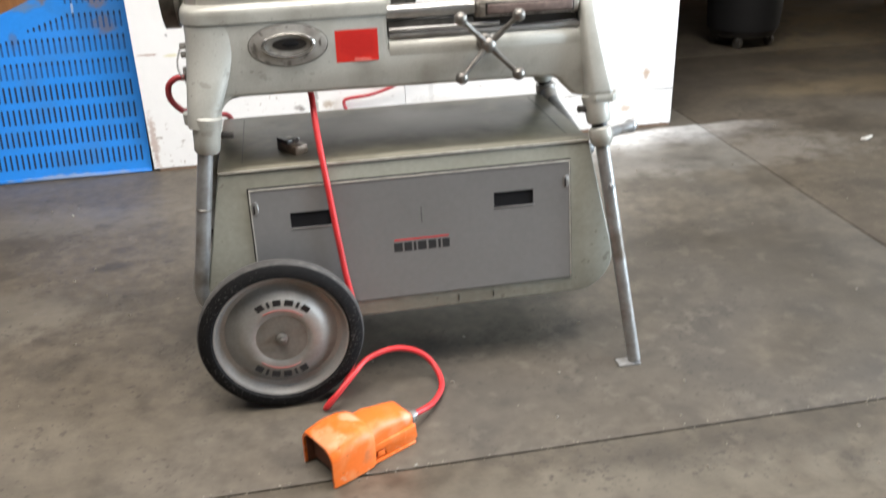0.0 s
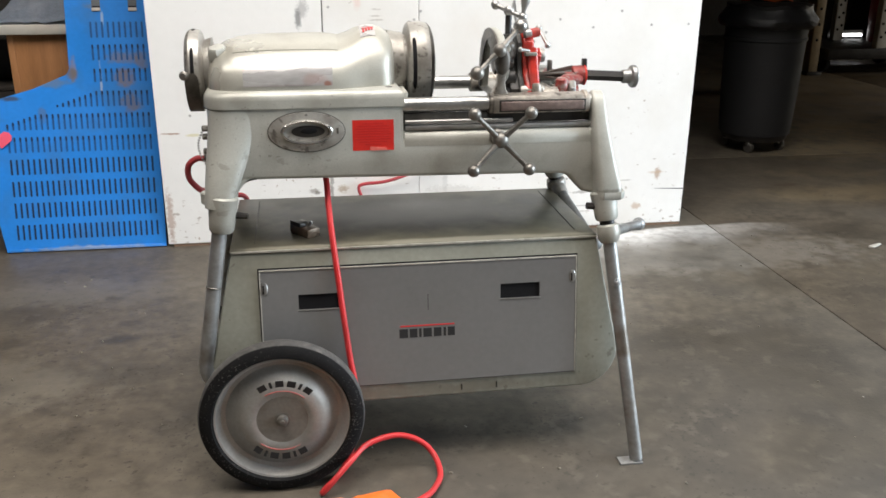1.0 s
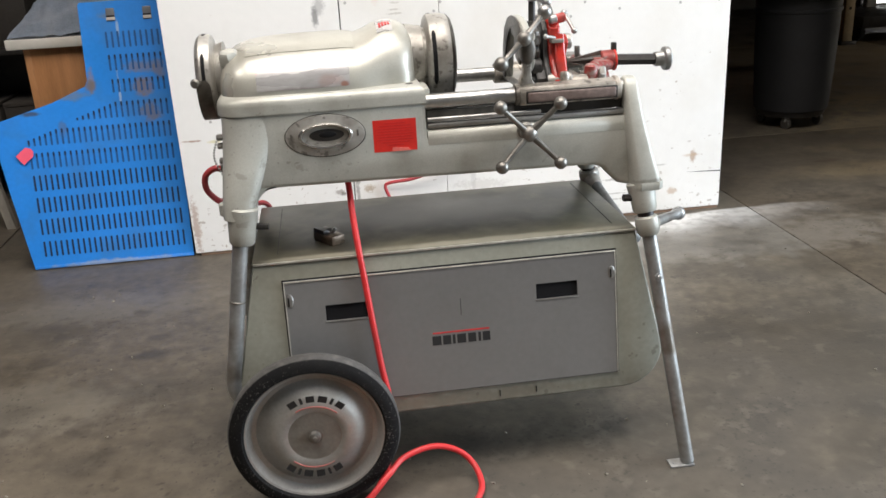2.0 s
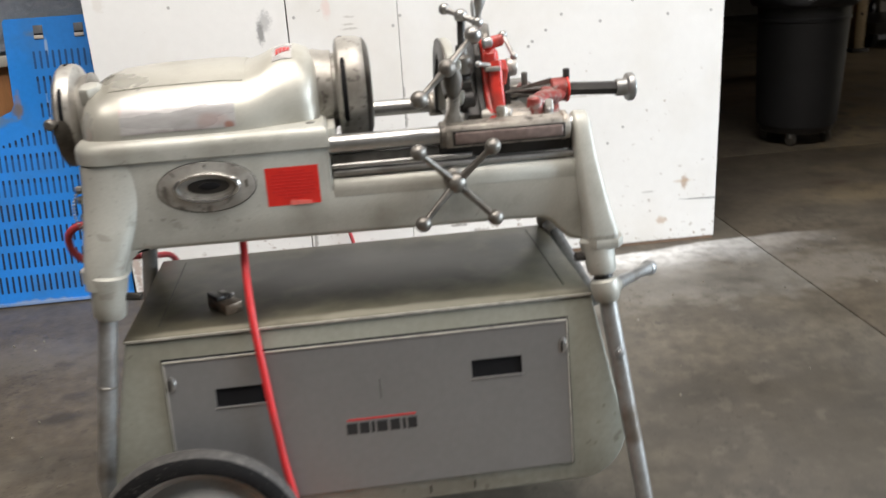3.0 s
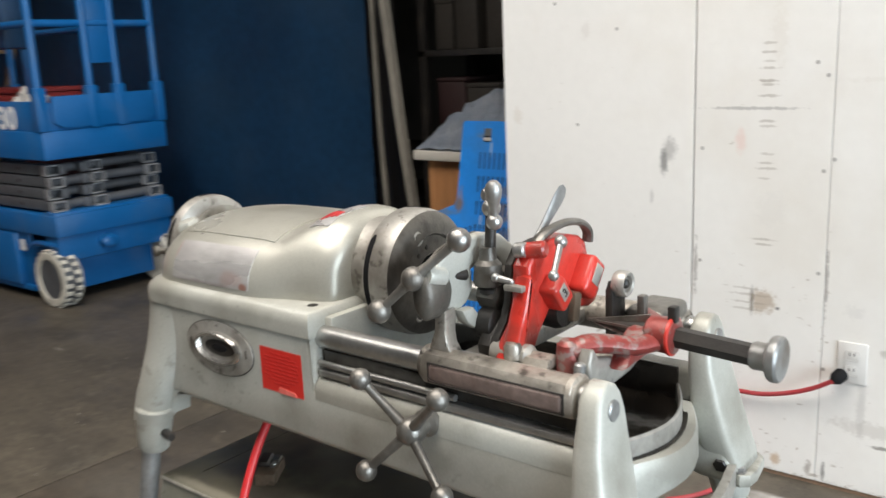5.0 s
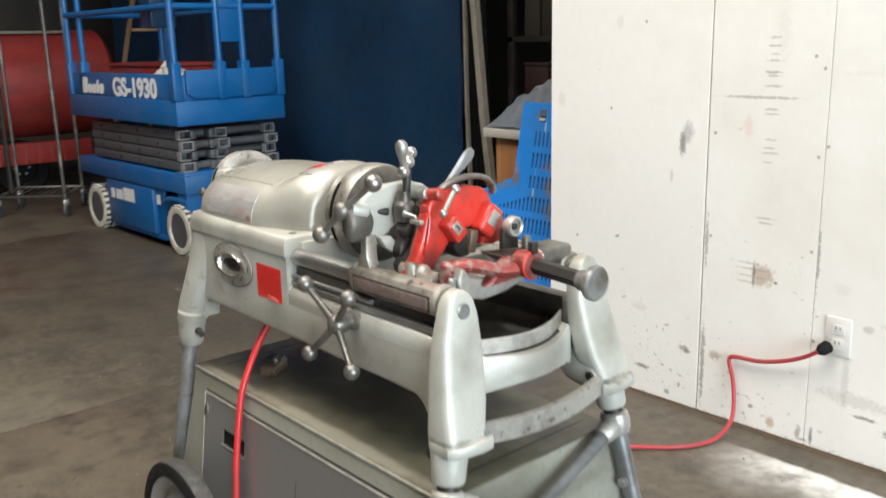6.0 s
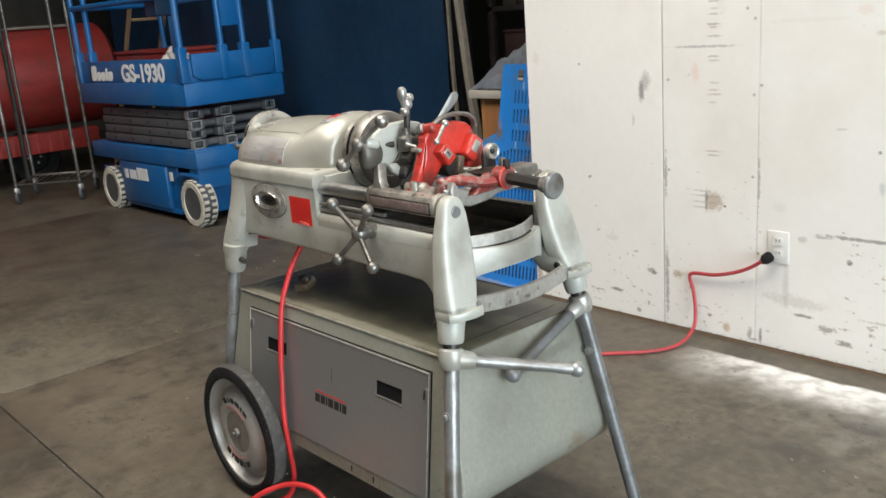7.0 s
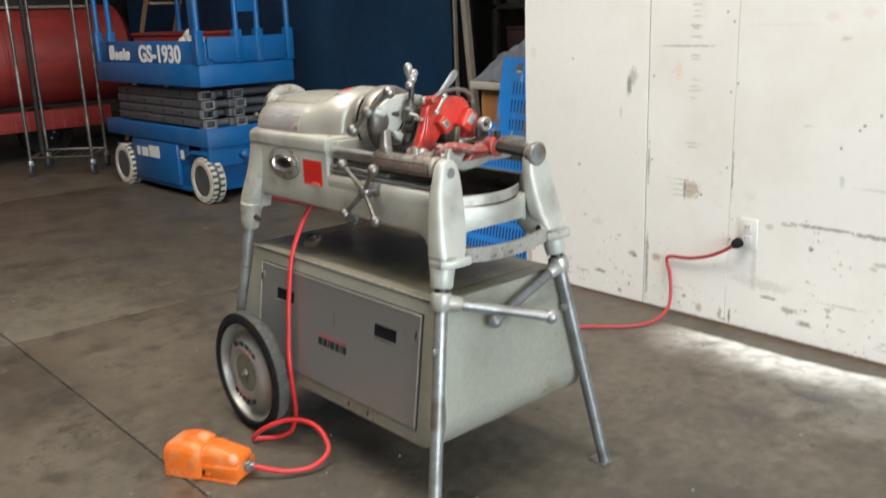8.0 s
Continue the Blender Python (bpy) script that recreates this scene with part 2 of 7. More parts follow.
EDGEW = material("rubbed_bare_edge", (0.52, 0.50, 0.44), 0.42, 0.35, 0.25, 90, 30, (0.24, 0.22, 0.18), 0.6, 40)
REDINK = material("red_print", (0.45, 0.03, 0.03), 0.5)
REDFADE = material("faded_red_print", (0.36, 0.11, 0.095), 0.5, 0.0, 0.3, 200, 60, (0.25, 0.22, 0.2), 0.8, 60)
WALLP = material("white_wall_paint", (0.79, 0.775, 0.742), 0.55, 0.0, 0.025, 30, 2.2, (0.66, 0.61, 0.53), 0.35, 3.0, 0.03, 120)
WM = [((-0.245, 1.5, 0.945), (0.030, 1, 0.045), (0.20, 0.195, 0.19), 0.55, 1.1), ((-0.262, 1.5, 0.905), (0.016, 1, 0.050), (0.08, 0.078, 0.075), 0.8, 0.9), ((-0.30, 1.5, 0.80), (0.008, 1, 0.03), (0.3, 0.29, 0.28), 0.4, 1.0),
      ((0.000, 1.5, 1.064), (0.165, 1, 0.006), (0.22, 0.21, 0.20), 0.6, 1.6), ((-0.034, 1.5, 0.974), (0.020, 1, 0.045), (0.74, 0.50, 0.44), 0.5, 0.9),
      ((0.042, 1.5, 0.519), (0.050, 1, 0.046), (0.36, 0.26, 0.16), 0.75, 1.1), ((0.012, 1.5, 0.520), (0.008, 1, 0.055), (0.10, 0.085, 0.065), 0.75, 0.8), ((0.085, 1.5, 0.505), (0.008, 1, 0.007), (0.05, 0.045, 0.04), 0.9, 0.5),
      ((1.260, 1.5, 0.240), (0.018, 1, 0.035), (0.36, 0.22, 0.12), 0.8, 1.0), ((1.250, 1.5, 0.245), (0.055, 1, 0.008), (0.5, 0.35, 0.22), 0.5, 1.1), ((1.173, 1.5, 0.094), (0.028, 1, 0.020), (0.45, 0.30, 0.18), 0.7, 1.1),
      ((0.560, 1.5, 0.446), (0.150, 1, 0.008), (0.14, 0.13, 0.12), 0.8, 1.9), ((0.740, 1.5, 0.442), (0.090, 1, 0.010), (0.12, 0.11, 0.10), 0.8, 1.8), ((0.440, 1.5, 0.438), (0.040, 1, 0.008), (0.25, 0.24, 0.22), 0.7, 1.6),
      ((0.385, 1.5, 0.153), (0.050, 1, 0.008), (0.14, 0.12, 0.10), 0.85, 1.5), ((0.465, 1.5, 0.122), (0.040, 1, 0.018), (0.22, 0.19, 0.16), 0.8, 1.8), ((0.525, 1.5, 0.083), (0.034, 1, 0.014), (0.18, 0.15, 0.12), 0.85, 1.6), ((0.531, 1.5, 0.365), (0.012, 1, 0.012), (0.10, 0.09, 0.08), 0.9, 1.0),
      ((-0.110, 1.5, 0.220), (0.028, 1, 0.020), (0.36, 0.26, 0.15), 0.8, 1.4), ((-0.215, 1.5, 0.208), (0.020, 1, 0.012), (0.12, 0.10, 0.08), 0.85, 1.5), ((-0.395, 1.5, 0.108), (0.040, 1, 0.010), (0.14, 0.11, 0.09), 0.85, 1.6), ((-0.289, 1.5, 0.040), (0.016, 1, 0.012), (0.2, 0.17, 0.14), 0.8, 1.4),
      ((0.027, 1.5, 0.083), (0.012, 1, 0.010), (0.16, 0.12, 0.09), 0.8, 1.0), ((0.095, 1.5, 0.050), (0.018, 1, 0.024), (0.46, 0.30, 0.15), 0.8, 1.0), ((0.187, 1.5, 0.045), (0.012, 1, 0.030), (0.2, 0.16, 0.12), 0.7, 1.6), ((0.229, 1.5, 0.045), (0.008, 1, 0.040), (0.10, 0.09, 0.08), 0.85, 1.5),
      ((0.920, 1.5, 0.167), (0.060, 1, 0.008), (0.22, 0.20, 0.17), 0.7, 1.6), ((1.117, 1.5, 0.213), (0.035, 1, 0.005), (0.30, 0.28, 0.25), 0.5, 1.1), ((0.775, 1.5, 0.352), (0.040, 1, 0.010), (0.3, 0.28, 0.25), 0.6, 1.8), ((0.66, 1.5, 0.178), (0.12, 1, 0.006), (0.35, 0.32, 0.28), 0.6, 1.8),
      ((0.880, 1.5, 0.080), (0.120, 1, 0.005), (0.30, 0.28, 0.24), 0.65, 1.5), ((0.900, 1.5, 0.105), (0.120, 1, 0.004), (0.30, 0.28, 0.24), 0.6, 1.5), ((0.860, 1.5, 0.055), (0.100, 1, 0.005), (0.30, 0.28, 0.24), 0.6, 1.5),
      ((0.800, 1.5, 0.600), (0.170, 1, 0.005), (0.45, 0.41, 0.35), 0.55, 1.6), ((0.62, 1.5, 0.62), (0.012, 1, 0.030), (0.45, 0.47, 0.50), 0.6, 1.2), ((-0.775, 1.5, 0.470), (0.045, 1, 0.005), (0.30, 0.14, 0.06), 0.85, 1.3), ((-0.690, 1.5, 0.462), (0.035, 1, 0.008), (0.62, 0.55, 0.20), 0.6, 1.3),
      ((-0.810, 1.5, 0.120), (0.018, 1, 0.150), (0.34, 0.20, 0.13), 0.7, 1.8), ((-0.155, 1.5, 0.18), (0.010, 1, 0.18), (0.16, 0.14, 0.12), 0.75, 1.9), ((-0.158, 1.5, 0.60), (0.007, 1, 0.10), (0.20, 0.18, 0.16), 0.7, 1.9), ((0.213, 1.5, 0.60), (0.006, 1, 0.12), (0.22, 0.2, 0.18), 0.7, 1.9), ((0.500, 1.5, 0.004), (1.100, 1, 0.016), (0.26, 0.21, 0.16), 0.7, 1.9)]
# first row: the plug's soft shadow under the outlet, put into the wall colour
WM += [((0.318, 1.5, 0.255), (0.016, 1, 0.110), (0.42, 0.41, 0.39), 0.45, 0.9), ((0.461, 1.5, 1.270), (0.009, 1, 0.017), (0.45, 0.43, 0.40), 0.45, 1.2), ((0.500, 1.5, 1.266), (0.008, 1, 0.015), (0.50, 0.47, 0.43), 0.35, 1.2), ((0.540, 1.5, 1.262), (0.010, 1, 0.014), (0.50, 0.47, 0.43), 0.35, 1.3), ((0.518, 1.5, 1.242), (0.018, 1, 0.008), (0.22, 0.20, 0.18), 0.60, 1.3),
       ((0.547, 1.5, 1.160), (0.038, 1, 0.023), (0.72, 0.52, 0.46), 0.35, 1.4), ((0.659, 1.5, 1.167), (0.029, 1, 0.025), (0.70, 0.54, 0.48), 0.30, 1.4), ((0.598, 1.5, 1.089), (0.029, 1, 0.011), (0.42, 0.33, 0.25), 0.50, 1.5), ((0.485, 1.5, 0.797), (0.022, 1, 0.007), (0.42, 0.40, 0.36), 0.50, 1.4),
       ((0.287, 1.5, 0.525), (0.035, 1, 0.024), (0.55, 0.54, 0.52), 0.30, 1.6), ((-0.779, 1.5, 1.035), (0.024, 1, 0.037), (0.62, 0.56, 0.48), 0.40, 1.4), ((-0.410, 1.5, 0.326), (0.042, 1, 0.017), (0.55, 0.50, 0.45), 0.35, 1.6), ((-0.229, 1.5, 0.216), (0.029, 1, 0.013), (0.18, 0.14, 0.11), 0.70, 1.6),
       ((0.372, 1.5, 0.423), (0.020, 1, 0.016), (0.42, 0.38, 0.34), 0.60, 1.2), ((0.055, 1.5, 0.789), (0.050, 1, 0.068), (0.62, 0.60, 0.57), 0.22, 1.8), ((0.354, 1.5, 0.199), (0.140, 1, 0.028), (0.50, 0.47, 0.43), 0.50, 1.7), ((0.750, 1.5, 0.333), (0.019, 1, 0.010), (0.40, 0.30, 0.20), 0.50, 1.4),
       ((-0.523, 1.5, 1.295), (0.019, 1, 0.032), (0.55, 0.52, 0.48), 0.30, 1.5), ((0.380, 1.5, 1.137), (0.211, 1, 0.010), (0.68, 0.65, 0.60), 0.40, 1.7), ((0.060, 1.5, 1.254), (0.030, 1, 0.104), (0.62, 0.57, 0.50), 0.25, 1.8)]
for k, (z, w, d) in enumerate(((1.238, 0.024, 0.5), (1.214, 0.030, 0.6), (1.190, 0.022, 0.45), (1.172, 0.034, 0.6), (1.138, 0.046, 0.8), (1.128, 0.030, 0.6), (1.098, 0.034, 0.6), (1.030, 0.032, 0.6), (1.016, 0.026, 0.5), (0.940, 0.024, 0.45), (0.915, 0.030, 0.55),
                               (0.900, 0.032, 0.55), (0.872, 0.026, 0.45), (0.700, 0.045, 0.6), (0.686, 0.030, 0.6), (0.553, 0.060, 0.5), (0.535, 0.072, 0.5), (0.512, 0.070, 0.5), (0.492, 0.062, 0.45))):
    WM.append(((0.038 - (0.035 if z < 0.6 else 0.0), 1.5, z), (w, 1, 0.0050), (0.30, 0.26, 0.21), d * 0.9, 1.7))
patches(WALLP, [(c, h, col, st * 0.85, rg * 1.35) for c, h, col, st, rg in WM], 85.0, 0.15)


def chips(m, stretch, lo, hi, colour, strength, top=(0.9, 0.1)):
    """Small knocks and chips in old paint, fewer above hand height."""
    nt = m.node_tree
    n, l = nt.nodes, nt.links
    b = n["Principled BSDF"]
    geo, mp, sep = n.new("ShaderNodeNewGeometry"), n.new("ShaderNodeMapping"), n.new("ShaderNodeSeparateXYZ")
    mp.inputs["Scale"].default_value = stretch
    l.new(geo.outputs["Position"], mp.inputs["Vector"])
    l.new(geo.outputs["Position"], sep.inputs[0])
    speck, area = n.new("ShaderNodeTexNoise"), n.new("ShaderNodeTexNoise")
    speck.inputs["Scale"].default_value, speck.inputs["Detail"].default_value = 1.0, 4.0
    area.inputs["Scale"].default_value, area.inputs["Detail"].default_value = 4.0, 3.0
    l.new(mp.outputs[0], speck.inputs["Vector"])
    l.new(geo.outputs["Position"], area.inputs["Vector"])
    zr = n.new("ShaderNodeMapRange")
    zr.inputs["From Min"].default_value, zr.inputs["From Max"].default_value = 0.0, top[0]
    zr.inputs["To Min"].default_value, zr.inputs["To Max"].default_value = 0.0, top[1]
    l.new(sep.outputs["Z"], zr.inputs["Value"])
    a1, a2 = n.new("ShaderNodeMath"), n.new("ShaderNodeMath")
    a1.operation, a2.operation = 'MULTIPLY_ADD', 'SUBTRACT'
    a1.inputs[1].default_value = 0.35
    l.new(area.outputs["Fac"], a1.inputs[0])
    l.new(speck.outputs["Fac"], a1.inputs[2])
    l.new(a1.outputs[0], a2.inputs[0])
    l.new(zr.outputs[0], a2.inputs[1])
    mr = n.new("ShaderNodeMapRange")
    mr.interpolation_type = 'SMOOTHSTEP'
    mr.inputs["From Min"].default_value, mr.inputs["From Max"].default_value, mr.inputs["To Max"].default_value = lo, hi, strength
    l.new(a2.outputs[0], mr.inputs["Value"])
    mix = n.new("ShaderNodeMix")
    mix.data_type = 'RGBA'
    mix.inputs["B"].default_value = (*colour, 1)
    l.new(mr.outputs[0], mix.inputs["Factor"])
    l.new(b.inputs["Base Color"].links[0].from_socket, mix.inputs["A"])
    l.new(mix.outputs["Result"], b.inputs["Base Color"])


chips(WALLP, (22, 22, 48), 0.80, 0.88, (0.28, 0.22, 0.16), 0.6)
chips(WALLP, (60, 60, 44), 0.82, 0.89, (0.30, 0.21, 0.13), 0.6)
NAILM = material("grey_nail_head", (0.46, 0.445, 0.42), 0.5, 0.4, 0.2)
TRIMW = material("bare_timber_edge", (0.20, 0.125, 0.08), 0.7, 0.0, 0.2, 90, 8)
CONC = material("stained_concrete", (0.098, 0.083, 0.062), 0.50, 0.0, 0.42, 26, 1.9, (0.040, 0.034, 0.026), 0.85, 1.9, 0.05, 90, 0.16, random=0.004)
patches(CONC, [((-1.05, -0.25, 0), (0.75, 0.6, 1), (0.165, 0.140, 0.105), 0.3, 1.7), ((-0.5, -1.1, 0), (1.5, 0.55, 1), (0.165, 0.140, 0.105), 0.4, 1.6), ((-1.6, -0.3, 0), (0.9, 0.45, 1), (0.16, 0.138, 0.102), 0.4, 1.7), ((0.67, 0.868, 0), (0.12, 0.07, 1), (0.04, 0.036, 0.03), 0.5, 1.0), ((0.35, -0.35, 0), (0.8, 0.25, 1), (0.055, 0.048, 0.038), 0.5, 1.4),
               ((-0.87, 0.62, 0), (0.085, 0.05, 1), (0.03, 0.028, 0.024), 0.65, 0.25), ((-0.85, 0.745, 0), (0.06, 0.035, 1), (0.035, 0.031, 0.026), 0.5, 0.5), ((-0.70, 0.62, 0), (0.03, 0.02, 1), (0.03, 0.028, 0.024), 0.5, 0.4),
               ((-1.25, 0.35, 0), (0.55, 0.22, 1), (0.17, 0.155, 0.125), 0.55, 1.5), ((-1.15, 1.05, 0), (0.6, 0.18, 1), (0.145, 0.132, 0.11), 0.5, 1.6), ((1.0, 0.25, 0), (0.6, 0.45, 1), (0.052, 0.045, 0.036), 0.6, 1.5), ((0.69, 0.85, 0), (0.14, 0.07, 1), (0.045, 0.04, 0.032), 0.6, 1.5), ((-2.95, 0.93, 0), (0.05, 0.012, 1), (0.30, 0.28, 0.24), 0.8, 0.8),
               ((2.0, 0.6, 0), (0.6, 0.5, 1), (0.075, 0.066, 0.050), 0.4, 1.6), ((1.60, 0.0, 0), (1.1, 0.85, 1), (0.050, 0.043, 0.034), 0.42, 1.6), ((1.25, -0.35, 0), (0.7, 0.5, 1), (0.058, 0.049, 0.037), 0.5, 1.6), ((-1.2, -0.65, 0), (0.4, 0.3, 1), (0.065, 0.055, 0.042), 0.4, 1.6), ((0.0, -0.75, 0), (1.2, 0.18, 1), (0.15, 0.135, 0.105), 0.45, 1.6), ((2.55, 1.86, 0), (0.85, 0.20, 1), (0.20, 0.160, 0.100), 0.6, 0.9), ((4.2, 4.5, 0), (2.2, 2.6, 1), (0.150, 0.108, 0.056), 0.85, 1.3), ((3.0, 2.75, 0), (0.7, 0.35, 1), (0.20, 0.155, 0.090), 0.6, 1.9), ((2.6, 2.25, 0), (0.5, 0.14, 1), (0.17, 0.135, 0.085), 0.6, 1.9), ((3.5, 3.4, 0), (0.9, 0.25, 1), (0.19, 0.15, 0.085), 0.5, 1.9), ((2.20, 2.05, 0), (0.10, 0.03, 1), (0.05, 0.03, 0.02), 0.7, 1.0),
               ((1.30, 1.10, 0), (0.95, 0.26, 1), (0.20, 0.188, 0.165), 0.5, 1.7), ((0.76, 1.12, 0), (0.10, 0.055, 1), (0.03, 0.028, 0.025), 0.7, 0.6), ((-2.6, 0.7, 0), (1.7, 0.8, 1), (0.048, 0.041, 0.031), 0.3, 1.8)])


def light_streak(m):
    """White streak of light along the foot of the wall, painted into the floor colour: crisp on the wall's side,
    thinning out into the room.
    """
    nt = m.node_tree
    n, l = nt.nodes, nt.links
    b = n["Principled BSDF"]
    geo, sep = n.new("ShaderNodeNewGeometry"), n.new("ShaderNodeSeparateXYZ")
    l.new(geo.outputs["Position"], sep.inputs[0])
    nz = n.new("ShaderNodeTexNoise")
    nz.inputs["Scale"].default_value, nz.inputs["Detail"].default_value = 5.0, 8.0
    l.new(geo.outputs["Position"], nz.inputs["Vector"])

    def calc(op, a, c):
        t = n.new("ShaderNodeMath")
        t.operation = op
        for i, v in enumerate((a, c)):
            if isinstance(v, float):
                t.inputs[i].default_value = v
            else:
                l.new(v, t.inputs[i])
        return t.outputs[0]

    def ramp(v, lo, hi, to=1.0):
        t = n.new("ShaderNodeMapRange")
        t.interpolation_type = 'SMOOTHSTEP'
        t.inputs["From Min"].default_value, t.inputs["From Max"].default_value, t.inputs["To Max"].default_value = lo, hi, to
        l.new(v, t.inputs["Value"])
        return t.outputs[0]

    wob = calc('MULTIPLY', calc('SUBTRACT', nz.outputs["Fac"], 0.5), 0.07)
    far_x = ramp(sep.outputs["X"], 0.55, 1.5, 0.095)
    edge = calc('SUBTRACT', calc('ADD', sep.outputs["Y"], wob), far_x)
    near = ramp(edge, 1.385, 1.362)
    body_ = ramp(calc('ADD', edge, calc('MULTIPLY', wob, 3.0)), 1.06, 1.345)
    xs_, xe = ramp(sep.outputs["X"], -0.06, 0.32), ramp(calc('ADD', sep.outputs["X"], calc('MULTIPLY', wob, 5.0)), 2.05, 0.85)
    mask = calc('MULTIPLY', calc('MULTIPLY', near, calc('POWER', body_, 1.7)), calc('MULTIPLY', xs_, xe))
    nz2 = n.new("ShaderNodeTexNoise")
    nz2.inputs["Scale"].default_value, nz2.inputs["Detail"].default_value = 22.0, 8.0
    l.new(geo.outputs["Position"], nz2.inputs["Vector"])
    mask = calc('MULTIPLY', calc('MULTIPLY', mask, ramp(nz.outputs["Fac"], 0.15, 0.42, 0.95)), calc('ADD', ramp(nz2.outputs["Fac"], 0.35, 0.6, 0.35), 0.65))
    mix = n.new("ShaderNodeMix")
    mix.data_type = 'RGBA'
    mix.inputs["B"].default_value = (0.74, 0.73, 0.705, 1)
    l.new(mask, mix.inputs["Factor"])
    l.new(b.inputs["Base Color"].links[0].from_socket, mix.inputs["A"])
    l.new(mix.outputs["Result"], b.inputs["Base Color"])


patches(CAST, [((0.440, -0.150, 0.6625), (0.050, 0.060, 0.007), (0.13, 0.12, 0.095), 0.6, 1.9), ((0.440, 0.250, 0.6625), (0.050, 0.070, 0.012), (0.11, 0.10, 0.08), 0.65, 1.9), ((0.44, 0.04, 0.742), (0.04, 0.13, 0.040), (0.22, 0.21, 0.18), 0.55, 1.2), ((0.40, -0.11, 0.70), (0.05, 0.06, 0.05), (0.24, 0.23, 0.195), 0.45, 1.5), ((0.12, -0.15, 0.735), (0.28, 0.03, 0.03), (0.27, 0.26, 0.215), 0.45, 1.5)], 30.0, 0.1)
chips(CAST, (30, 30, 30), 0.855, 0.93, (0.20, 0.185, 0.15), 0.45, (1.0, 0.0))
chips(CAST, (85, 85, 85), 0.875, 0.94, (0.11, 0.10, 0.08), 0.40, (1.0, 0.0))
chips(REDW, (75, 75, 75), 0.66, 0.80, (0.24, 0.195, 0.175), 0.8, (1.0, 0.0))
chips(GRIME, (55, 55, 55), 0.72, 0.86, (0.030, 0.025, 0.020), 0.75, (1.0, 0.0))
chips(CHUCK, (60, 60, 60), 0.78, 0.90, (0.050, 0.042, 0.034), 0.6, (1.0, 0.0))
chips(CAB, (45, 45, 45), 0.81, 0.88, (0.10, 0.085, 0.06), 0.55)
chips(ORANGE, (60, 60, 60), 0.74, 0.86, (0.60, 0.36, 0.22), 0.45)
chips(ORANGE, (110, 110, 110), 0.80, 0.9, (0.09, 0.05, 0.03), 0.6)
chips(RUBBER, (260, 260, 260), 0.76, 0.84, (0.11, 0.105, 0.095), 0.6)
chips(CONC, (7, 7, 7), 0.72, 0.90, (0.036, 0.031, 0.025), 0.5, (1.0, 0.0))
chips(CONC, (2.6, 4.2, 3), 0.66, 0.92, (0.040, 0.035, 0.028), 0.6, (1.0, 0.0))
chips(CONC, (16, 16, 16), 0.74, 0.88, (0.17, 0.148, 0.112), 0.24, (1.0, 0.0))
chips(CONC, (38, 38, 38), 0.80, 0.88, (0.030, 0.026, 0.021), 0.5, (1.0, 0.0))
chips(CONC, (90, 90, 90), 0.80, 0.90, (0.028, 0.024, 0.02), 0.6, (1.0, 0.0))
light_streak(CONC)
GAPM = material("joint_dirt", (0.05, 0.045, 0.04), 0.9)
PANELB = material("blue_guard_enamel", (0.018, 0.20, 0.62), 0.42, 0.0, 0.08, 60, 5, (0.05, 0.16, 0.36), 0.5, 7, 0.01, 300)
patches(PANELB, [((-0.955, 1.6, 0.676), (0.05, 1, 0.05), (0.20, 0.14, 0.08), 0.75, 1.6), ((-0.935, 1.6, 0.575), (0.06, 1, 0.05), (0.16, 0.12, 0.08), 0.7, 1.7), ((-0.960, 1.6, 0.750), (0.07, 1, 0.03), (0.22, 0.16, 0.09), 0.6, 1.7), ((-0.885, 1.6, 0.74), (0.03, 1, 0.05), (0.20, 0.15, 0.09), 0.6, 1.7),
                 ((-1.043, 1.6, 0.66), (0.006, 1, 0.09), (0.45, 0.52, 0.60), 0.6, 2.0), ((-1.020, 1.68, 0.895), (0.007, 1, 0.045), (0.42, 0.52, 0.62), 0.6, 2.0), ((-1.055, 1.69, 0.945), (0.05, 1, 0.018), (0.14, 0.17, 0.19), 0.6, 1.9), ((-1.145, 1.6, 0.72), (0.018, 1, 0.06), (0.24, 0.17, 0.10), 0.6, 1.9), ((-1.15, 1.6, 0.69), (0.03, 1, 0.03), (0.14, 0.11, 0.08), 0.75, 1.3), ((-1.23, 1.6, 0.655), (0.09, 1, 0.022), (0.13, 0.16, 0.16), 0.6, 1.6), ((-1.276, 1.6, 0.534), (0.02, 1, 0.04), (0.10, 0.12, 0.16), 0.5, 1.5),
                 ((-1.15, 1.6, 0.008), (0.32, 1, 0.015), (0.30, 0.33, 0.36), 0.6, 1.8), ((-1.39, 1.6, 0.60), (0.05, 1, 0.012), (0.05, 0.05, 0.05), 0.8, 1.3)], 30.0, 0.1)
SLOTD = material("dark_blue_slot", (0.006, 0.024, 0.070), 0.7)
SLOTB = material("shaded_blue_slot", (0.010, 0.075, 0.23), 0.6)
LIFTB = material("blue_lift_enamel", (0.004, 0.098, 0.290), 0.40, 0.0, 0.10, 60, 4, (0.05, 0.12, 0.25), 0.5, 5, 0.01, 300)
LIFTG = material("grey_lift_steel", (0.115, 0.122, 0.132), 0.5, 0.4, 0.15, 60, 6, (0.08, 0.08, 0.08), 0.6, 8)
LIFTE = material("rubbed_tube_edge", (0.36, 0.37, 0.38), 0.45, 0.4, 0.2, 60, 8, (0.15, 0.15, 0.15), 0.6, 14)
TYREW = material("non_marking_tyre", (0.58, 0.55, 0.47), 0.7, 0.0, 0.15, 60, 10, (0.25, 0.23, 0.2), 0.7, 14, 0.05, 100)
WHITEP = material("white_print", (0.75, 0.75, 0.74), 0.5)
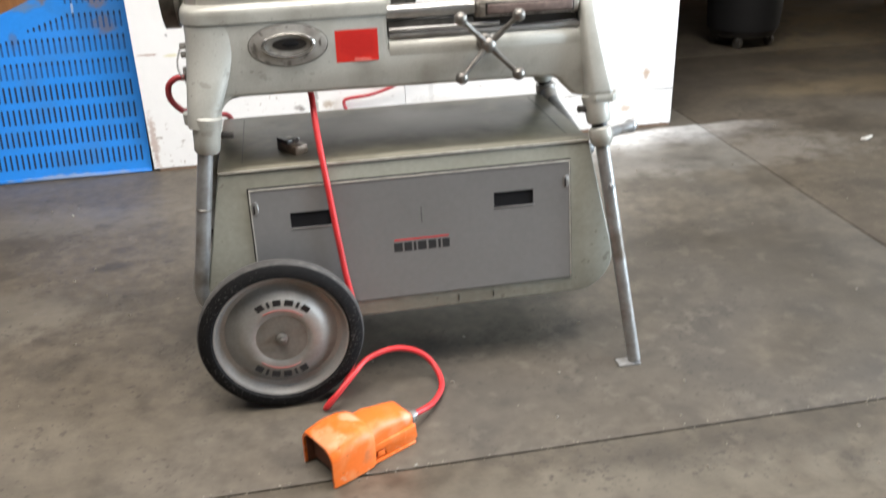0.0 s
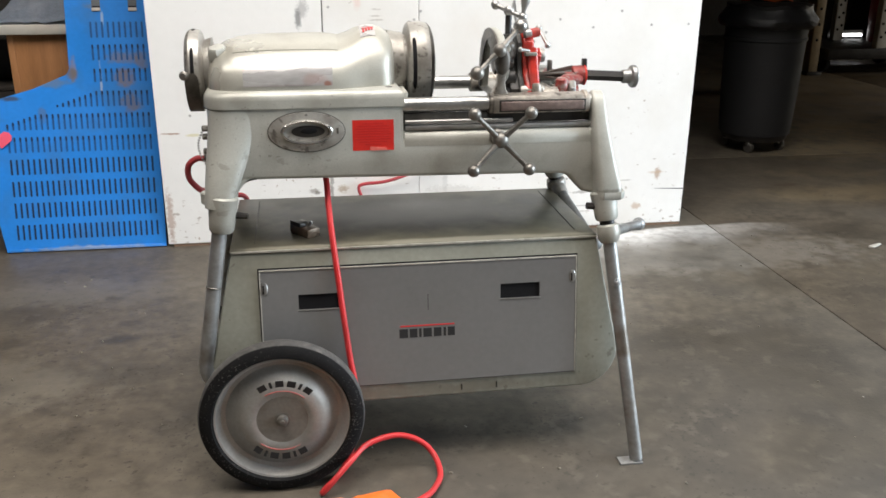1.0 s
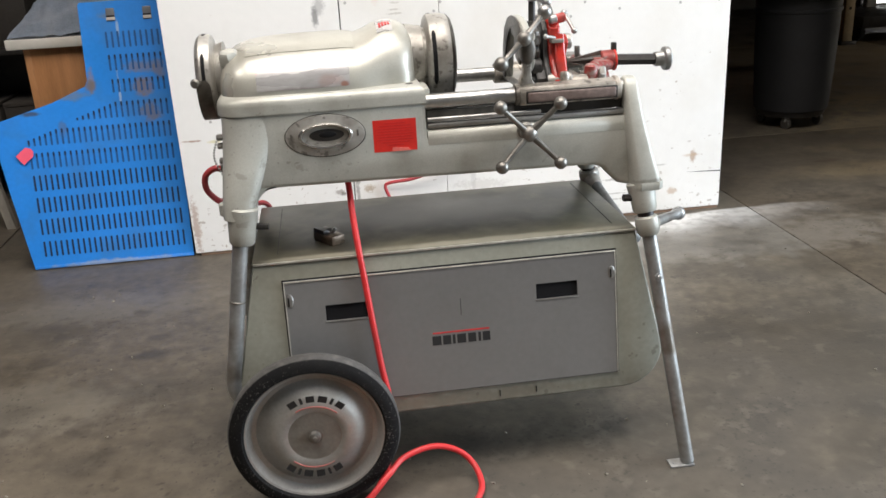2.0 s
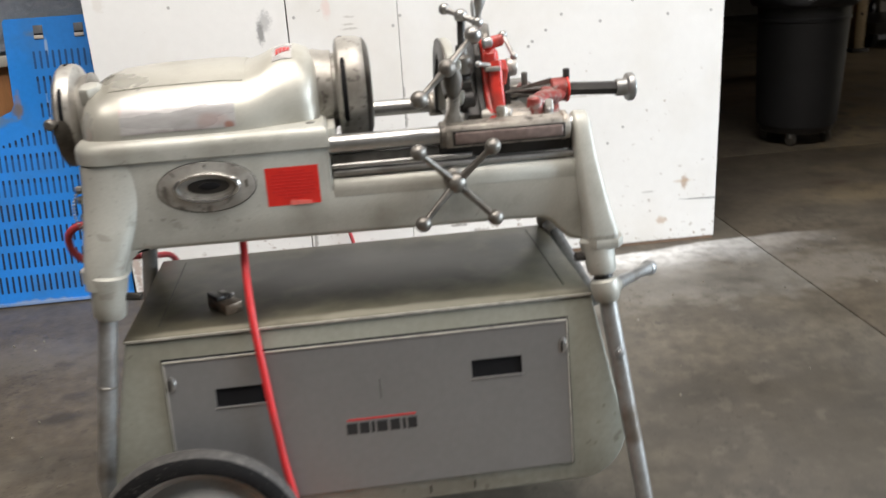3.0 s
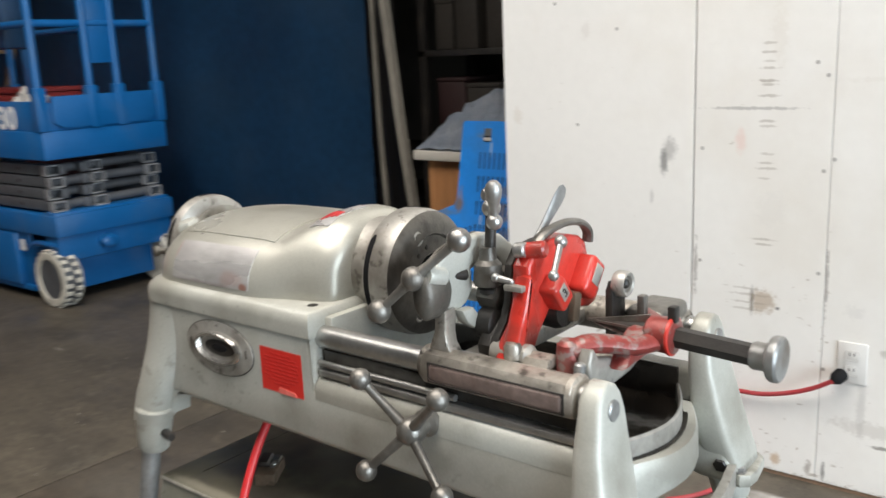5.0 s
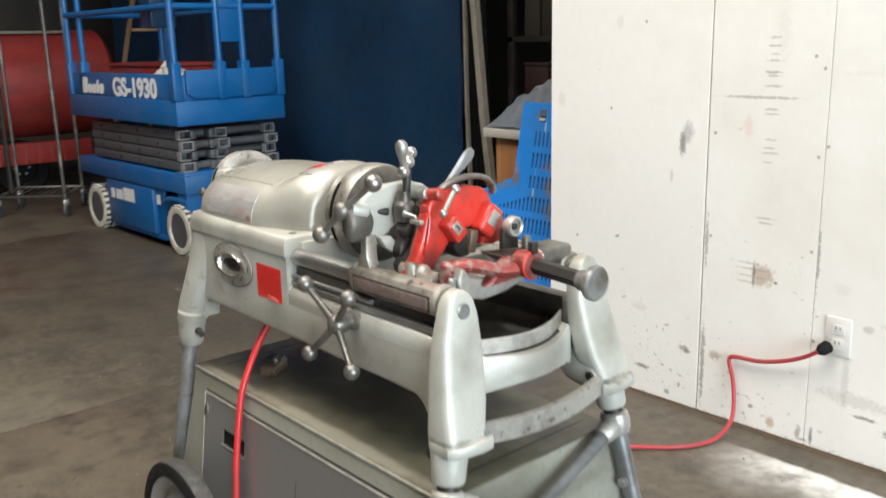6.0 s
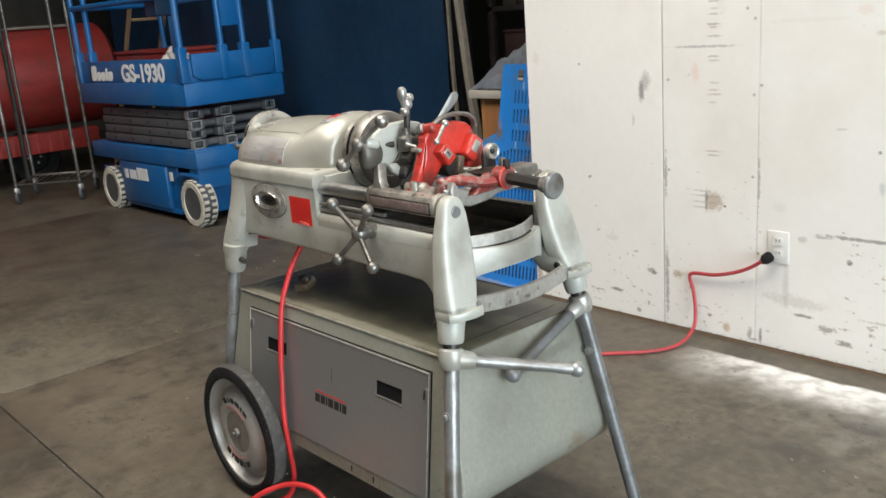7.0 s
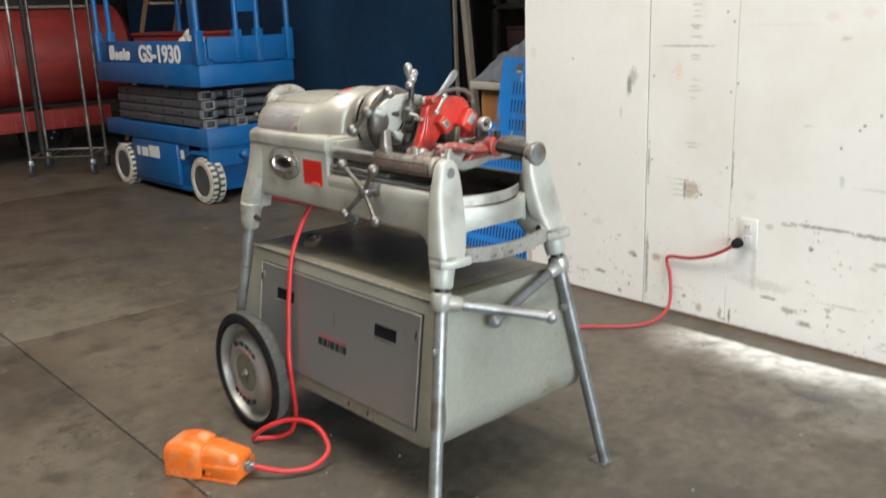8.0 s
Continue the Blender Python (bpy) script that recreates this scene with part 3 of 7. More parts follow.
TARPM = material("dark_blue_tarpaulin", (0.019, 0.068, 0.155), 0.50, 0.0, 0.25, 20, 1.8, (0.045, 0.085, 0.15), 0.5, 1.6, 0.05, 40)
TIMBER = material("grey_weathered_timber", (0.185, 0.172, 0.145), 0.75, 0.0, 0.35, 40, 6, (0.27, 0.255, 0.22), 0.7, 9, 0.05, 120, stretch=(1, 1, 0.4))
WOOD = material("varnished_plywood", (0.33, 0.155, 0.06), 0.5, 0.0, 0.22, 60, 6, (0.22, 0.10, 0.04), 0.5, 5, 0.02, 150, stretch=(4, 4, 0.4))
LAMIN = material("pale_laminate", (0.46, 0.44, 0.39), 0.5, 0.0, 0.06, 60, 6)
CLOTHM = material("blue_grey_cloth", (0.225, 0.258, 0.305), 0.9, 0.0, 0.18, 160, 9, (0.36, 0.375, 0.41), 0.5, 12, 0.2, 260)
TANKR = material("red_tank_paint", (0.27, 0.033, 0.028), 0.42, 0.0, 0.28, 40, 3, (0.17, 0.045, 0.038), 0.7, 4, 0.02, 150, stretch=(1, 1, 2.5))
CTLM = material("dark_blue_plastic", (0.006, 0.034, 0.085), 0.45, 0.0, 0.12, 60, 5)
YELLOWP = material("yellow_print", (0.62, 0.46, 0.03), 0.5)
LADDERM = material("tan_ladder_rail", (0.30, 0.20, 0.115), 0.55, 0.0, 0.2, 60, 5, (0.25, 0.17, 0.10), 0.5, 6)
CANP = material("grey_bin_plastic", (0.015, 0.0152, 0.0165), 0.6, 0.0, 0.15, 60, 5, (0.010, 0.010, 0.010), 0.4, 6, 0.02, 200)
TANP = material("tan_steel_paint", (0.27, 0.20, 0.11), 0.6, 0.0, 0.25, 40, 4, (0.12, 0.09, 0.05), 0.5, 6)
BAGM = material("black_bin_bag", (0.010, 0.010, 0.011), 0.45, 0.0, 0.2, 60, 8, None, 0, 5, 0.2, 60)
HALLM = material("grey_hall_wall", (0.092, 0.082, 0.070), 0.75, 0.0, 0.2, 30, 1.2, (0.045, 0.038, 0.030), 0.7, 1.5)
CEILM = material("dark_ceiling_sheet", (0.085, 0.08, 0.075), 0.7, 0.0, 0.12, 30, 1.2)
PLATEM = material("outlet_plastic", (0.66, 0.65, 0.625), 0.35, 0.0, 0.03)
PINK = material("pink_tag_card", (0.75, 0.09, 0.15), 0.6, 0.0, 0.05)
GLOWM = bpy.data.materials.new("glowing_strip")
GLOWM.use_nodes = True
GLOWM.node_tree.nodes["Principled BSDF"].inputs["Emission Color"].default_value = (1, 0.98, 0.94, 1)
GLOWM.node_tree.nodes["Principled BSDF"].inputs["Emission Strength"].default_value = 5.0


# ---- mesh helpers ----
def box(x0, x1, y0, y1, z0, z1, bevel=0.0, segs=2, bm=None):
    bm = bm or bmesh.new()
    geo = bmesh.ops.create_cube(bm, size=1.0)
    vs = geo["verts"]
    for v in vs:
        v.co = Vector(((x0 + x1) / 2 + v.co.x * (x1 - x0), (y0 + y1) / 2 + v.co.y * (y1 - y0), (z0 + z1) / 2 + v.co.z * (z1 - z0)))
    if bevel:
        edges = {e for v in vs for e in v.link_edges}
        bmesh.ops.bevel(bm, geom=list(edges), offset=bevel, segments=segs, profile=0.5, affect='EDGES')
    return bm


def frame_of(direction):
    w = Vector(direction).normalized()
    u = w.cross(Vector((0, 0, 1)) if abs(w.z) < 0.95 else Vector((1, 0, 0))).normalized()
    return u, w.cross(u).normalized(), w


def rings(bm, loops, cap0=True, cap1=True):
    """Skin a row of vertex loops."""
    vs = [[bm.verts.new(p) for p in loop] for loop in loops]
    k = len(vs[0])
    for a, b in zip(vs, vs[1:]):
        for i in range(k):
            bm.faces.new((a[i], a[(i + 1) % k], b[(i + 1) % k], b[i]))
    if cap0:
        bm.faces.new(vs[0][::-1])
    if cap1:
        bm.faces.new(vs[-1])
    return bm


def lathe(origin, axis, profile, segs=32, bm=None, squash=1.0):
    """Turn a profile of (distance along the axis, radius)."""
    bm = bm or bmesh.new()
    u, v, w = frame_of(axis)
    o = Vector(origin)
    loops = []
    for h, r in profile:
        loops.append([o + w * h + (u * math.cos(a) + v * math.sin(a) * squash) * max(r, 0.0003) for a in (2 * math.pi * i / segs for i in range(segs))])
    return rings(bm, loops)


def rod(p0, p1, r0, r1=None, segs=16, bm=None, chamfer=0.0):
    r1 = r0 if r1 is None else r1
    d = Vector(p1) - Vector(p0)
    L = d.length
    c = min(chamfer, L / 3)
    prof = [(0, r0), (L, r1)] if not c else [(0, r0 - c), (c, r0), (L - c, r1), (L, r1 - c)]
    return lathe(p0, d, prof, segs, bm)


def ball(c, r, bm=None, segs=16, squash=(1, 1, 1)):
    bm = bm or bmesh.new()
    geo = bmesh.ops.create_uvsphere(bm, u_segments=segs, v_segments=max(8, segs * 2 // 3), radius=r)
    for v in geo["verts"]:
        v.co = Vector((v.co.x * squash[0], v.co.y * squash[1], v.co.z * squash[2])) + Vector(c)
    return bm


def curve_points(pts, steps=8):
    """A smooth line through points."""
    P = [Vector(p) for p in pts]
    P = [P[0] * 2 - P[1]] + P + [P[-1] * 2 - P[-2]]
    out = []
    for a, b, c, d in zip(P, P[1:], P[2:], P[3:]):
        for i in range(steps):
            t = i / steps
            out.append(0.5 * (2 * b + (c - a) * t + (2 * a - 5 * b + 4 * c - d) * t * t + (3 * b - a - 3 * c + d) * t ** 3))
    out.append(P[-2])
    return out


def pipe(pts, r, segs=12, steps=8, bm=None, smooth=True, flat=1.0):
    bm = bm or bmesh.new()
    line = curve_points(pts, steps) if smooth else [Vector(p) for p in pts]
    loops, u = [], None
    for i, p in enumerate(line):
        w = (line[min(i + 1, len(line) - 1)] - line[max(i - 1, 0)]).normalized()
        u = frame_of(w)[0] if u is None else (u - w * u.dot(w)).normalized()
        v = w.cross(u)
        loops.append([p + (u * math.cos(a) + v * math.sin(a) * flat) * r for a in (2 * math.pi * k / segs for k in range(segs))])
    return rings(bm, loops)


def prism(outline, axis, d0, d1, bevel=0.0, segs=2, bm=None):
    """Extrude an outline along an axis. Outline pairs are the two other axes in x, y, z order."""
    bm = bm or bmesh.new()

    def at(p, d):
        return Vector((d, p[0], p[1])) if axis == "x" else Vector((p[0], d, p[1])) if axis == "y" else Vector((p[0], p[1], d))

    a = [bm.verts.new(at(p, d0)) for p in outline]
    b = [bm.verts.new(at(p, d1)) for p in outline]
    k = len(a)
    faces = [bm.faces.new((a[i], a[(i + 1) % k], b[(i + 1) % k], b[i])) for i in range(k)]
    caps = [bm.faces.new(a[::-1]), bm.faces.new(b)]
    bmesh.ops.recalc_face_normals(bm, faces=faces + caps)
    if bevel:
        edges = list({e for f in caps for e in f.edges})
        bmesh.ops.bevel(bm, geom=edges, offset=bevel, segments=segs, profile=0.5, affect='EDGES')
    return bm


def arc(cx, cy, r, a0, a1, n=8):
    return [(cx + r * math.cos(radians(a0 + (a1 - a0) * i / n)), cy + r * math.sin(radians(a0 + (a1 - a0) * i / n))) for i in range(n + 1)]


def ellipse(cx, cy, rx, ry, n=32):
    return [(cx + rx * math.cos(2 * math.pi * i / n), cy + ry * math.sin(2 * math.pi * i / n)) for i in range(n)]


def moved(bm, m):
    bmesh.ops.transform(bm, matrix=m, verts=bm.verts)
    return bm


def world_of(ob):
    m = Matrix()
    while ob is not None:
        m = ob.matrix_basis @ m
        ob = ob.parent
    return m


def mesh_of(name, bm, mat, sharp=35):
    bmesh.ops.recalc_face_normals(bm, faces=bm.faces)
    me = bpy.data.meshes.new(name)
    bm.to_mesh(me)
    bm.free()
    me.materials.append(mat)
    me.polygons.foreach_set("use_smooth", [True] * len(me.polygons))
    me.set_sharp_from_angle(angle=radians(sharp))
    return me


def part(name, bm, mat, parent, label="", sharp=35):
    """One mesh, given in the world's places, under a thing or a part."""
    if parent is not None:
        moved(bm, world_of(parent).inverted())
    ob = new(name, mesh_of(name, bm, mat, sharp))
    if parent is not None:
        ob.parent = parent
    if label:
        ob["label"] = label
    return ob


def thing(name, place, label, category, group="", turn=0.0):
    ob = new(name)
    ob.empty_display_size = 0.05
    ob.matrix_basis = pose(*place, 0, 0, turn)
    return tagged(ob, label, category, group)


def setting(name, bm, mat, label="", sharp=35):
    ob = part(name, bm, mat, None, "", sharp)
    return tagged(ob, label, "", "", "structure")


# ---- the hall ----
X0, X1, Y0, Y1, HT = HALL
WALL_Y, WALL_L, WALL_R, LOFT_Z = 1.5, -0.828, 1.386, 2.75
floor = setting("floor", box(X0 - 0.2, X1 + 0.2, Y0 - 0.2, Y1 + 0.2, -0.2, -0.008), GAPM, "grey concrete floor in sawn slabs, stained and dusty")

bm = box(X0 - 0.2, X0, Y0, Y1, 0, HT)
setting("wall_west", bm, HALLM, "plain grey hall wall")
setting("wall_south", box(X0 - 0.2, X1 + 0.2, Y0 - 0.2, Y0, 0, HT), HALLM, "plain grey hall wall")
setting("wall_north", box(X0 - 0.2, X1 + 0.2, Y1, Y1 + 0.2, 0, HT), HALLM, "plain grey hall wall in deep shade")
bm = box(X1, X1 + 0.2, Y0, ROLLER[0], 0, HT)
box(X1, X1 + 0.2, ROLLER[1], ADDED_DOOR[0], 0, HT, bm=bm)
box(X1, X1 + 0.2, ADDED_DOOR[1], Y1, 0, HT, bm=bm)
box(X1, X1 + 0.2, ADDED_DOOR[0], ADDED_DOOR[1], ADDED_DOOR[2], HT, bm=bm)
box(X1, X1 + 0.2, ROLLER[0], ROLLER[1], ROLLER[2], HT, bm=bm)
setting("wall_east", bm, HALLM, "grey hall wall with a wide open roller door")
xs = sorted({X0 - 0.2, X1 + 0.2, *(v for r in ROOF_LIGHTS for v in r[:2])})
ys = sorted({Y0 - 0.2, Y1 + 0.2, ROOF_LIGHTS[0][2], ROOF_LIGHTS[0][3]})
bm = bmesh.new()
for xa, xb in zip(xs, xs[1:]):
    for ya, yb in zip(ys, ys[1:]):
        if not any(r[0] <= xa and xb <= r[1] and r[2] <= ya and yb <= r[3] for r in ROOF_LIGHTS):
            box(xa, xb, ya, yb, HT, HT + 0.15, bm=bm)
setting("ceiling", bm, CEILM, "dark sheet roof with open roof lights")
# unseen loft behind the white wall, added so that its deck shades the bays below
bm = box(X0, X1, WALL_Y + 0.02, Y1, LOFT_Z, LOFT_Z + 0.25)
setting("loft_floor", bm, CEILM, "dark underside of an unseen loft that shades the bays below")
setting("loft_wall", box(X0, X1, WALL_Y + 0.02, WALL_Y + 0.12, LOFT_Z + 0.25, HT), HALLM, "grey boarded wall above the loft edge")

# unseen wall, added to keep the door's light out of the store
setting("wall_partition", box(2.66, X1, WALL_Y + 0.02, WALL_Y + 0.12, 0.0, LOFT_Z), HALLM, "plain grey unseen partition, added to shade the store")
# unseen board, added to cut roof light behind the white wall
setting("wall_header", box(WALL_R, 2.66, WALL_Y + 0.02, WALL_Y + 0.12, 1.95, LOFT_Z), HALLM, "unseen dark board over the store's opening, added to shade it")
wall = setting("wall_white", box(WALL_L + 0.004, WALL_R - 0.004, WALL_Y + 0.018, WALL_Y + 0.12, 0.02, LOFT_Z), TIMBER, "white painted plywood partition, scuffed and marked")

# ---- the machine's stand: cabinet, legs, wheels ----
YC = 0.047                                   # middle of machine and stand
stand = thing("machine_stand", (0, YC, 0), "olive grey steel cabinet stand on pipe legs with two wheels", "machine stand")

CAB_T, CAB_B, CAB_SL, CAB_FS = 0.545, 0.177, 0.215, 0.137   # cabinet top, bottom, slope of its sides and of its front


def cab_y(z, side=-1):
    return -0.148 - CAB_FS * (CAB_T - z) if side < 0 else 0.264 + 0.20 * (CAB_T - z)


def cab_x(z, side):
    return (-0.437 if side < 0 else 0.412) + side * CAB_SL * (CAB_T - z)


def cab_outline():
    R = 0.094
    zc = CAB_B + R
    pts = [(cab_x(CAB_T, -1), CAB_T), (cab_x(zc + 0.008, -1), zc + 0.008)]
    pts += [(cab_x(zc, -1) + R - R * math.cos(a), zc - R * math.sin(a)) for a in (math.pi / 2 * i / 7 for i in range(1, 8))]
    pts += [(cab_x(zc, 1) - R + R * math.sin(a), zc - R * math.cos(a)) for a in (math.pi / 2 * i / 7 for i in range(0, 7))]
    pts += [(cab_x(zc + 0.008, 1), zc + 0.008), (cab_x(CAB_T, 1), CAB_T)]
    return pts


out = cab_outline()
bm = bmesh.new()
front = [Vector((x, cab_y(z), z)) for x, z in out]
back = [Vector((x, cab_y(z, 1), z)) for x, z in out]
rings(bm, [front, back])
bmesh.ops.recalc_face_normals(bm, faces=bm.faces)
rim_edges = [e for e in bm.edges if abs(e.verts[0].co.y - cab_y(e.verts[0].co.z)) < 1e-4 and abs(e.verts[1].co.y - cab_y(e.verts[1].co.z)) < 1e-4
             or abs(e.verts[0].co.y - cab_y(e.verts[0].co.z, 1)) < 1e-4 and abs(e.verts[1].co.y - cab_y(e.verts[1].co.z, 1)) < 1e-4]
bmesh.ops.bevel(bm, geom=rim_edges, offset=0.006, segments=3, profile=0.5, affect='EDGES')
cabinet = part("cabinet", bm, CAB, stand, "olive grey sheet steel cabinet, scratched")
part("cabinet_top", box(-0.439, 0.414, -0.150, 0.266, CAB_T - 0.001, CAB_T + 0.004, 0.002), CABTOP, cabinet, "oily stained cabinet top with the machine's shade painted in")
part("top_edge", box(-0.436, 0.411, -0.1522, -0.1496, CAB_T - 0.0005, CAB_T + 0.0046, 0.0008), EDGEW, cabinet, "rubbed bright front edge")
for sx in (-0.385, 0.372):
    part("top_seam", box(sx - 0.0009, sx + 0.0009, -0.10, 0.24, CAB_T + 0.0035, CAB_T + 0.0046), DARK, cabinet)
TILT_F = math.degrees(math.atan(CAB_FS))


def on_front(bm_flat):
    """Turn a flat mesh, x across and z up the slope from 0 at the top edge, onto the cabinet's sloping front."""
    return moved(bm_flat, Matrix.Translation((0, -0.148, CAB_T)) @ pose(0, 0, 0, -TILT_F, 0, 0))


def sl(z):
    return (z - CAB_T) / math.cos(radians(TILT_F))


dz0, dz1, dx0, dx1 = sl(0.219), sl(0.5045), -0.377, 0.362
part("door_gap", on_front(box(dx0 - 0.003, dx1 + 0.003, -0.0012, 0.002, dz0 - 0.003, dz1 + 0.003)), BLACK, cabinet)
# door sheet with two finger slots cut through
slots = [(-0.292, -0.196, sl(0.409), sl(0.4445)), (0.177, 0.272, sl(0.406), sl(0.4415))]
bm = bmesh.new()
gx = sorted({dx0, dx1, *(v for s in slots for v in s[:2])})
cuts = [dz0, slots[0][2], slots[0][3], dz1]
for xa, xb in zip(gx, gx[1:]):
    inside = any(s[0] <= xa and xb <= s[1] for s in slots)
    if inside:
        box(xa, xb, -0.006, -0.0015, cuts[0], cuts[1], bm=bm)
        box(xa, xb, -0.006, -0.0015, cuts[2], cuts[3], bm=bm)
    else:
        box(xa, xb, -0.006, -0.0015, cuts[0], cuts[3], bm=bm)
bmesh.ops.remove_doubles(bm, verts=bm.verts, dist=1e-5)
door = part("door", on_front(bm), DOORM, stand, "grey sheet steel drop door with two slots")
for s in slots:
    bm = box(s[0] - 0.002, s[1] + 0.002, -0.0075, -0.0058, cuts[1] - 0.0025, cuts[1], 0.0005)
    part("slot_lip", on_front(bm), STEEL, door, "bright folded slot edge")
part("door_edge", on_front(box(dx0, dx1, -0.0080, -0.0058, dz1 - 0.0032, dz1, 0.0008)), EDGEW, door, "rubbed bright door edge")
for ea, eb in ((dx0, dx0 + 0.0022), (dx1 - 0.0022, dx1)):
    part("door_edge", on_front(box(ea, eb, -0.0074, -0.0058, dz0, dz1 - 0.0036, 0.0006)), EDGEW, door)
for lx, lz in ((-0.366, 0.462), (0.352, 0.455)):
    bm = lathe((lx, -0.006, sl(lz)), (0, -1, 0), [(0, 0.0075), (0.0015, 0.0075), (0.0028, 0.0060), (0.0028, 0.0)], 18, squash=2.0)
    latch = part("latch", on_front(bm), STEEL, door, "small bright latch plate with a dark slot")
    part("latch_slot", on_front(box(lx - 0.0046, lx - 0.0010, -0.0094, -0.0084, sl(lz) - 0.0115, sl(lz) + 0.0080, 0.0003)), BLACK, latch)
# the maker's mark on the door, hung upside down: a red rule over black bars
part("red_rule", on_front(box(-0.062, 0.066, -0.0066, -0.0059, sl(0.354), sl(0.3575))), REDINK, door, "thin red printed rule")
for k, (wa, wb) in enumerate(((-0.064, -0.044), (-0.040, -0.022), (-0.018, -0.012), (-0.008, 0.012), (0.017, 0.035), (0.040, 0.046), (0.050, 0.067))):
    part("mark_bar", on_front(box(wa, wb, -0.0066, -0.0059, sl(0.328), sl(0.349))), INK, door, "plain black printed bar" if k == 0 else "")
for tx in (0.083, 0.168):
    part("weld_tick", on_front(box(tx - 0.0012, tx + 0.0012, -0.0016, 0.001, sl(0.190), sl(0.204))), BLACK, cabinet)
part("scratch", on_front(box(0.004, 0.0052, -0.0064, -0.0059, sl(0.392), sl(0.43))), INK, door)

# legs: cast sockets, pipes, feet
FR_T, FR_F = Vector((0.425, -0.143, 0.64)), Vector((0.508, -0.274, 0.0))
RR_T, RR_F = Vector((0.413, 0.256, 0.64)), Vector((0.551, 0.317, 0.0))


def leg_right(top, foot, pipe_m, cast_m):
    d = (foot - top).normalized()
    leg = part("leg", rod(top, foot + Vector((0, 0, 0.004)), 0.0165, 0.0155, 18, chamfer=0.002), pipe_m, stand, "scuffed galvanised pipe leg")
    a = top + d * -0.015
    part("leg_socket", lathe(a, d, [(0, 0.029), (0.004, 0.032), (0.040, 0.028), (0.062, 0.027), (0.068, 0.024)], 24), CAST, stand)
    part("clamp_bolt", rod(a + d * 0.035 + Vector((-0.022, 0, 0)), a + d * 0.035 + Vector((-0.046, -0.002, 0.002)), 0.0085, segs=6, chamfer=0.001), DARK, stand, "dark hexagon clamp bolt")
    part("collar_gap", lathe(a, d, [(0.068, 0.0175), (0.078, 0.0175)], 20), DARK, leg)
    part("clamp_collar", lathe(a, d, [(0.078, 0.021), (0.082, 0.0255), (0.095, 0.027), (0.112, 0.0255), (0.122, 0.0205)], 24), cast_m, leg)
    part("screw_head", lathe(top + d * 0.20 + Vector((0.0, -0.016, 0)), (0.3, -1, 0), [(0, 0.0105), (0.003, 0.0105), (0.004, 0.007), (0.007, 0.006), (0.008, 0.003)], 14), GALV, leg)
    return leg, a + d * 0.10


part("clamp_bolt", rod((0.432, 0.212, 0.672), (0.434, 0.180, 0.670), 0.0105, segs=6, chamfer=0.002), DARK, stand)
legf, colf = leg_right(FR_T, FR_F, GALV, CAST)
legr, colr = leg_right(RR_T, RR_F, GALVD, CHUCK)
for foot, sgn in ((FR_F, -1), (RR_F, 1)):
    bm = box(foot.x - 0.045, foot.x + 0.012, foot.y - 0.016, foot.y + 0.016, 0.0, 0.005, 0.001)
    lathe((foot.x - 0.032, foot.y, 0.005), (0, 0, 1), [(0, 0.006), (0.001, 0.006)], 12, bm)
    part("foot", bm, GALV, legf if sgn < 0 else legr, "small flat steel foot plate")
# swing handles on the collars
for col, end, leg, pm, hm in ((colf, Vector((0.594, 0.048, 0.505)), legf, GALV, CAST), (colr, Vector((0.460, -0.009, 0.475)), legr, GALVD, CHUCK)):
    d = (end - col).normalized()
    L = (end - col).length
    part("handle_hub", lathe(col, d, [(0, 0.022), (0.02, 0.021), (0.045, 0.0175), (0.05, 0.0145)], 20), hm, leg)
    part("carry_handle", lathe(col + d * 0.04, d, [(0, 0.0135), (0.05, 0.0128), (L - 0.085, 0.0112), (L - 0.08, 0.0125), (L - 0.04, 0.0125)], 16), pm, leg, "galvanised pipe carrying handle")
    part("handle_cap", lathe(end - d * 0.012, d, [(0, 0.0135), (0.005, 0.0165), (0.014, 0.0172), (0.020, 0.015), (0.0245, 0.009), (0.026, 0.0)], 18), pm, leg)
# bowed flat brace between the right sockets
bm = bmesh.new()
loops = []
for i in range(13):
    t = i / 12
    y = -0.140 + t * (0.240 + 0.140)
    x = 0.438 + 0.026 * math.sin(math.pi * t)
    z = 0.650 + 0.012 * (1 - math.sin(math.pi * t))
    hz = 0.017
    loops.append([Vector((x + a, y, z + b)) for a, b in ((-0.006, -hz), (0.006, -hz), (0.006, hz), (-0.006, hz))])
rings(bm, loops)
part("brace", bm, CHUCK, stand, "bowed cast brace between the legs", 50)
for sgn, yb in ((1, -0.138), (-1, 0.242)):
    flange = [(0.404, yb - sgn * 0.026), (0.415, yb - sgn * 0.036), (0.455, yb - sgn * 0.036), (0.468, yb - sgn * 0.022), (0.474, yb + sgn * 0.020), (0.472, yb + sgn * 0.044), (0.460, yb + sgn * 0.054), (0.444, yb + sgn * 0.048), (0.428, yb + sgn * 0.032), (0.404, yb + sgn * 0.028)]
    part("brace_flange", prism(flange, "z", 0.640, 0.6600, 0.004, 2), CAST, stand)
    part("flange_bolt", lathe((0.456, yb + sgn * 0.042, 0.6595), (0, 0, 1), [(0, 0.0095), (0.002, 0.0095), (0.002, 0.0072), (0.008, 0.0072), (0.009, 0.005)], 6), GALV, stand)
